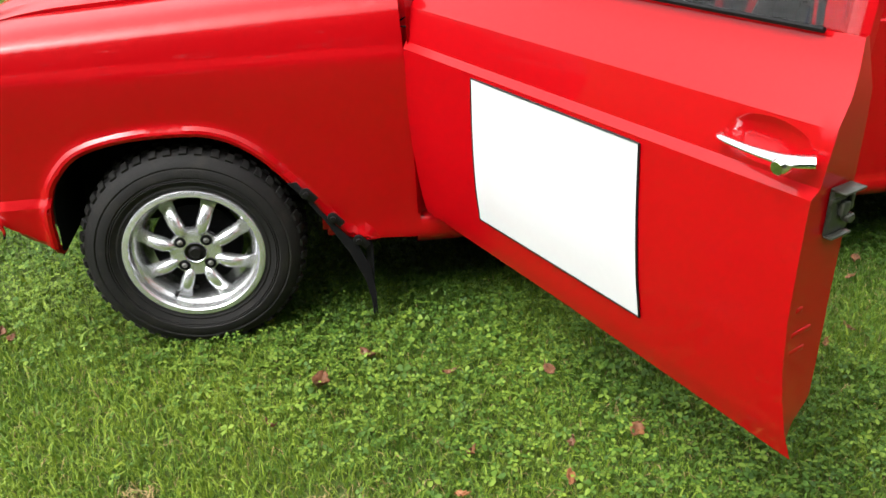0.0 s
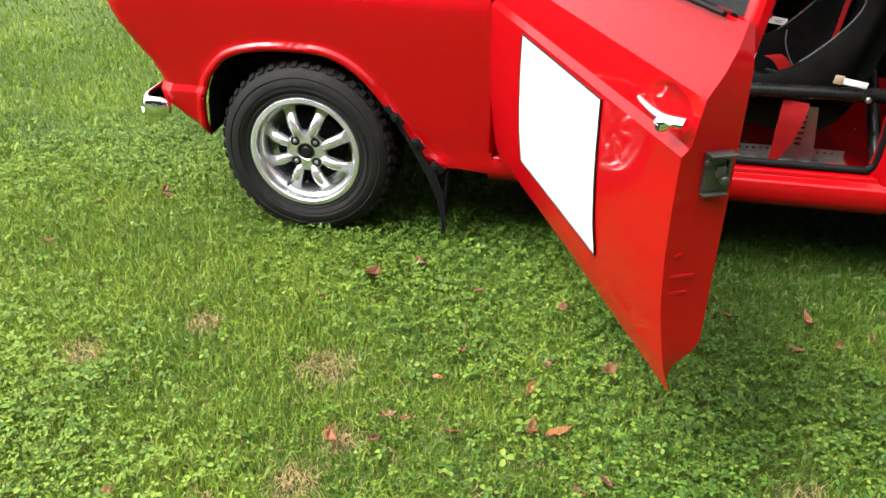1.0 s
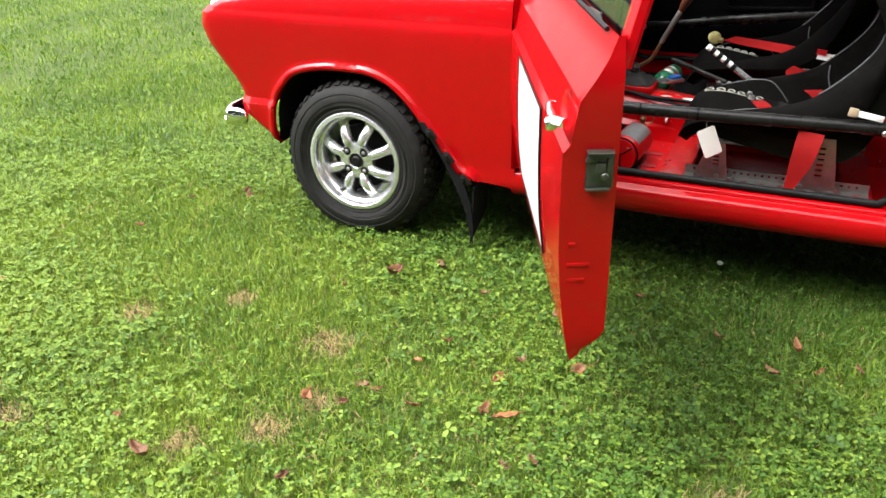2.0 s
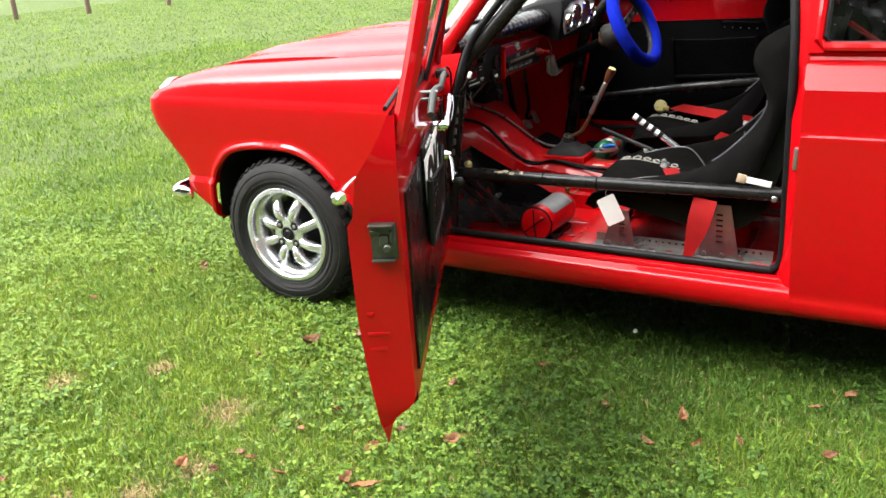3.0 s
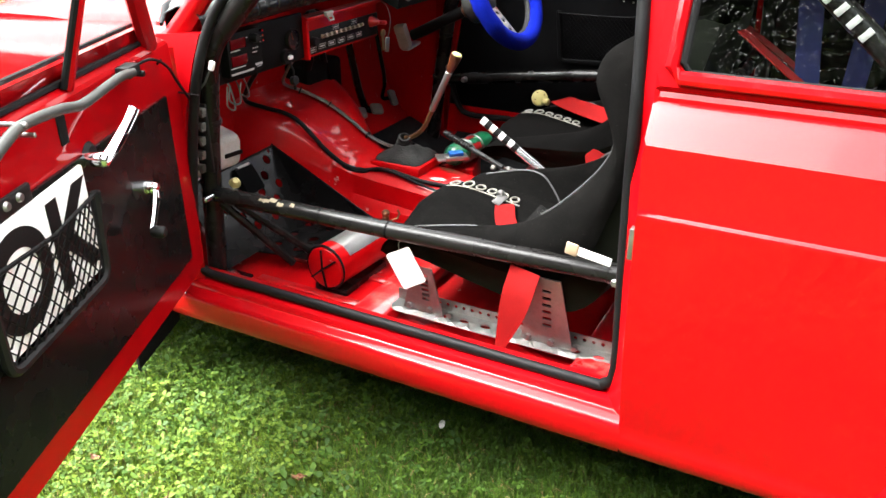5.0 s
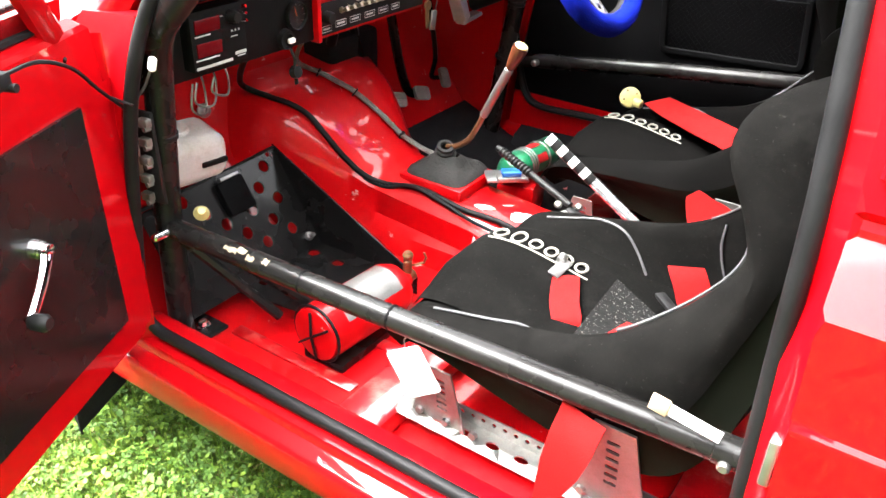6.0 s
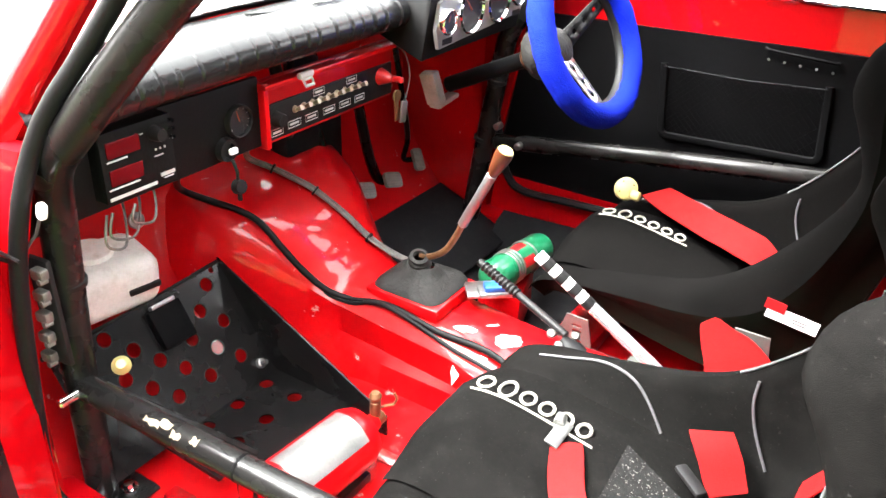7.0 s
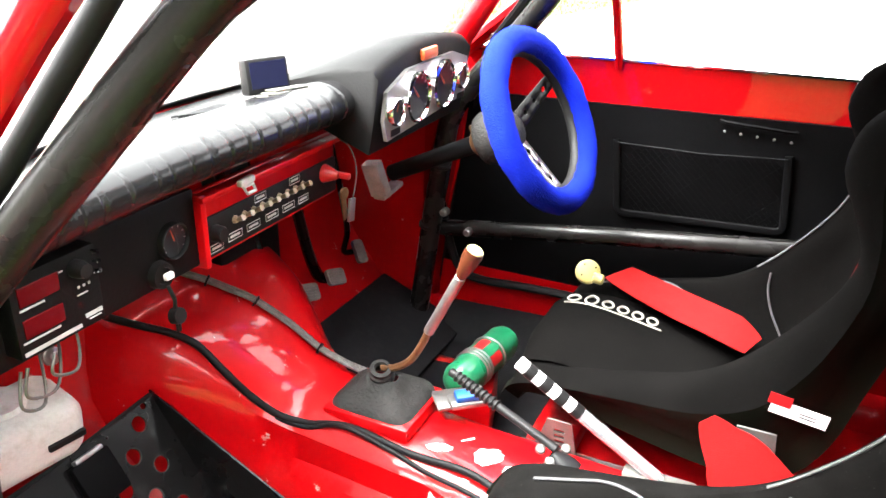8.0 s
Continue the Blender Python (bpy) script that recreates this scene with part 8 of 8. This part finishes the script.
# ---- fallen leaves ----
DRY = [mat("dry_leaf", (0.15, 0.056, 0.018), rough=0.6, var=0.35, scale=60, bump=0.2, bscale=120, random_tint=0.35), mat("pale_leaf", (0.36, 0.25, 0.125), rough=0.6, var=0.2, scale=60, bump=0.2, bscale=120)]
LEAVES = [0.16, -1.342, 0.40, -1.005, 0.50, -0.98, 0.514, -0.898, 0.596, -0.731, 0.635, -0.612, 0.298, -0.301, 0.181, -0.428, 0.83, -0.725, 0.908, -0.881, 0.845, -0.885, 0.863, -0.624, 1.018, -0.611, 1.555, -0.279, 1.614, -0.379, 1.717, -0.323, 1.091, -0.138, 1.348, -0.297, -0.907, -0.848, -0.785, -0.313, 0.0, -1.251, 0.509, -1.276, -0.615, 0.136, -0.79, 0.0, 1.024, -1.007, 0.67, -0.925, 1.955, 0.023, 1.876, -0.076, 1.50, -0.429, 0.887, -0.35, 1.922, -0.299, 0.427, -0.193, -0.576, 0.10, 0.634, -0.311, 0.553, -0.90, 2.223, 0.016, 0.97, -1.05]
rl = random.Random(11)


def leaf_mesh(length, width, curl, lobes=0, seed=0):
    """A curled leaf with a midrib, thicker than paper."""
    bm = bmesh.new()
    r = random.Random(seed)
    rows = []
    for i in range(9):
        t = i / 8
        w = width * math.sin(math.pi * min(1, t * 0.97 + 0.03)) ** 0.7
        if lobes:
            w *= 0.3 + 1.05 * abs(math.cos(lobes * math.pi * t)) ** 1.5
        bend = curl * (t - 0.45) ** 2 * 2.2
        row = []
        for q in (-1, -0.5, 0, 0.5, 1):
            row.append(bm.verts.new(((t - 0.5) * length, q * w * 0.5 + 0.004 * r.uniform(-1, 1) * (abs(q) > 0.4), bend * length + abs(q) * w * 0.45 * (0.4 + curl) + 0.003 * r.uniform(-1, 1))))
        rows.append(row)
    for a, b in zip(rows, rows[1:]):
        for j in range(4):
            bm.faces.new((a[j], a[j + 1], b[j + 1], b[j]))
    tube(bm, [(-0.5 * length, 0, curl * 0.4 * length), (-0.68 * length, 0.004, curl * 0.5 * length + 0.006)], 0.0012, 5)
    return bm


def put_leaf(x, y, bm, material, label, rz, tilt):
    me = mesh_of("fallen_leaf", bm, material)
    ob = new("fallen_leaf", me)
    ob.matrix_world = pose(x, y, 0.032, tilt, rl.uniform(-15, 15), rz)
    mo = ob.modifiers.new("thickness", "SOLIDIFY")
    mo.thickness = 0.0012
    tagged(ob, label, "leaf", "fallen leaves")


for k in range(len(LEAVES) // 2):
    big = k in (0, 1, 6, 9, 10, 12, 13)
    ln = rl.uniform(0.055, 0.075) if big else rl.uniform(0.028, 0.048)
    put_leaf(LEAVES[2 * k], LEAVES[2 * k + 1], leaf_mesh(ln, ln * rl.uniform(0.35, 0.6), rl.uniform(0.15, 0.75), 0, k), DRY[0], "curled dry brown leaf lying on the grass", rl.uniform(0, 360), rl.uniform(-30, 30))
put_leaf(2.214, -0.155, leaf_mesh(0.085, 0.07, 0.35, 2.5, 90), DRY[1], "pale curled dead leaf with lobes on the grass", 150, 20)
put_leaf(2.603, -0.119, leaf_mesh(0.095, 0.055, 0.25, 1.5, 91), DRY[1], "pale curled dead leaf with lobes on the grass", 60, 5)
put_leaf(2.437, -0.16, leaf_mesh(0.03, 0.02, 0.3, 0, 92), DRY[0], "curled dry brown leaf lying on the grass", 20, 5)
# small clear cap lying near the sill
bm = lathe(bmesh.new(), [(0, 0.03), (0.006, 0.03), (0.008, 0.01), (0.007, 0.0), (0, 0.0)], axis_to((1.292, 0.19, 0.035), (0.3, -0.8, 0.35)), 10)
solo("clear_cap", bm, MILKY, "small clear plastic cap lying in the grass", "cap")

# ---- far fence posts ----
POST = mat("weathered_post", (0.116, 0.0754, 0.0522), rough=0.85, var=0.3, scale=8, bump=0.3, bscale=40)
for k, (x, y) in enumerate(((-19.1, 12.2), (-17.9, 13.6), (-17.2, 15.9), (-16.2, 18.2), (-20.6, 10.0))):
    bm = lathe(bmesh.new(), [(0, -0.1), (0.07, -0.1), (0.065, 1.15), (0.05, 1.2), (0, 1.22)], Matrix.Translation((x, y, 0)) @ pose(0, 0, 0, 1.5 * math.sin(k * 2.1), 1.2, 0), 10)
    solo("fence_post", bm, POST, "round weathered wooden fence post in the field", "fence post", "fence posts")

# pale ground added on the car's far side to whiten its windows
PALE_GROUND = mat("pale_ground", (0.42, 0.40, 0.31), rough=0.9, var=0.15, scale=3, bump=0.4, bscale=30)
bm = sheet(bmesh.new(), [(-2.5, 5.5), (40, 4.5), (40, 30), (4, 30)], lambda x, y: Vector((x, y, 0.012)), 2.0)
tagged(new("added_ground", mesh_of("added_ground", bm, PALE_GROUND)), "unseen pale ground added beyond the car", "drive", kind="structure")

# ---- tree line across the lawn, behind the walk, seen mirrored in the glass ----
LEAF = lawn_mat("tree_leaf", True, (0.014, 0.03, 0.007), (0.024, 0.05, 0.011), (0.05, 0.085, 0.02))
BARK = mat("bark", (0.058, 0.0464, 0.0348), rough=0.9, var=0.3, scale=9, bump=0.5, bscale=30)
trng = np.random.default_rng(23)
for i in range(9):
    tx, ty = -17 + 4.6 * i + float(trng.uniform(-1, 1)), -11.0 + float(trng.uniform(-1.3, 1.3))
    th = 10.3 + float(trng.uniform(-1.5, 1.5))
    tree = root("tree", "leafy broadleaf tree at the edge of the lawn", "tree", (tx, ty, 0), "trees along the lawn")
    part("trunk", tube(bmesh.new(), [(tx, ty, -0.05), (tx + 0.08, ty, th * 0.3), (tx - 0.05, ty + 0.1, th * 0.6), (tx, ty, th * 0.85)], [0.22, 0.17, 0.11, 0.04], 9), BARK, tree)
    bm = bmesh.new()
    heads = []
    for k in range(9):
        a, r, z = k * 2.4 + i, 0.7 + 1.5 * float(trng.uniform(0, 1)), th * (0.22 + 0.085 * k)
        r *= 1.0 - 0.5 * max(0, k - 5) / 4
        heads.append((tx + r * math.cos(a), ty + r * math.sin(a), z))
        tube(bm, [(tx, ty, z * 0.72), (tx + 0.55 * r * math.cos(a), ty + 0.55 * r * math.sin(a), z * 0.9), heads[-1]], [0.07, 0.05, 0.015], 6)
    part("limbs", bm, BARK, tree)
    c = np.repeat(np.array(heads), 1000, 0)
    d = trng.normal(0, 1, c.shape)
    d *= (trng.uniform(0.3, 1, len(c)) ** 0.5 / np.linalg.norm(d, axis=1))[:, None] * np.array([2.2, 2.2, 1.6])
    c = c + d
    c[:, 2] = np.maximum(c[:, 2], 0.25)
    u, w = trng.normal(0, 1, c.shape), trng.normal(0, 1, c.shape)
    u *= (0.19 / np.linalg.norm(u, axis=1))[:, None]
    w *= (0.13 / np.linalg.norm(w, axis=1))[:, None]
    v = np.stack([c - u, c + w, c + u, c - w], 1).reshape(-1, 3)
    me = bpy.data.meshes.new("crown")
    me.from_pydata(v.tolist(), [], (np.arange(len(c))[:, None] * 4 + np.arange(4)).tolist())
    me.materials.append(LEAF)
    crown = new("crown", me)
    crown.parent = tree
    crown.matrix_parent_inverse = PLACE[tree.name].inverted()
    tagged(crown, "crown of small dark green leaves")
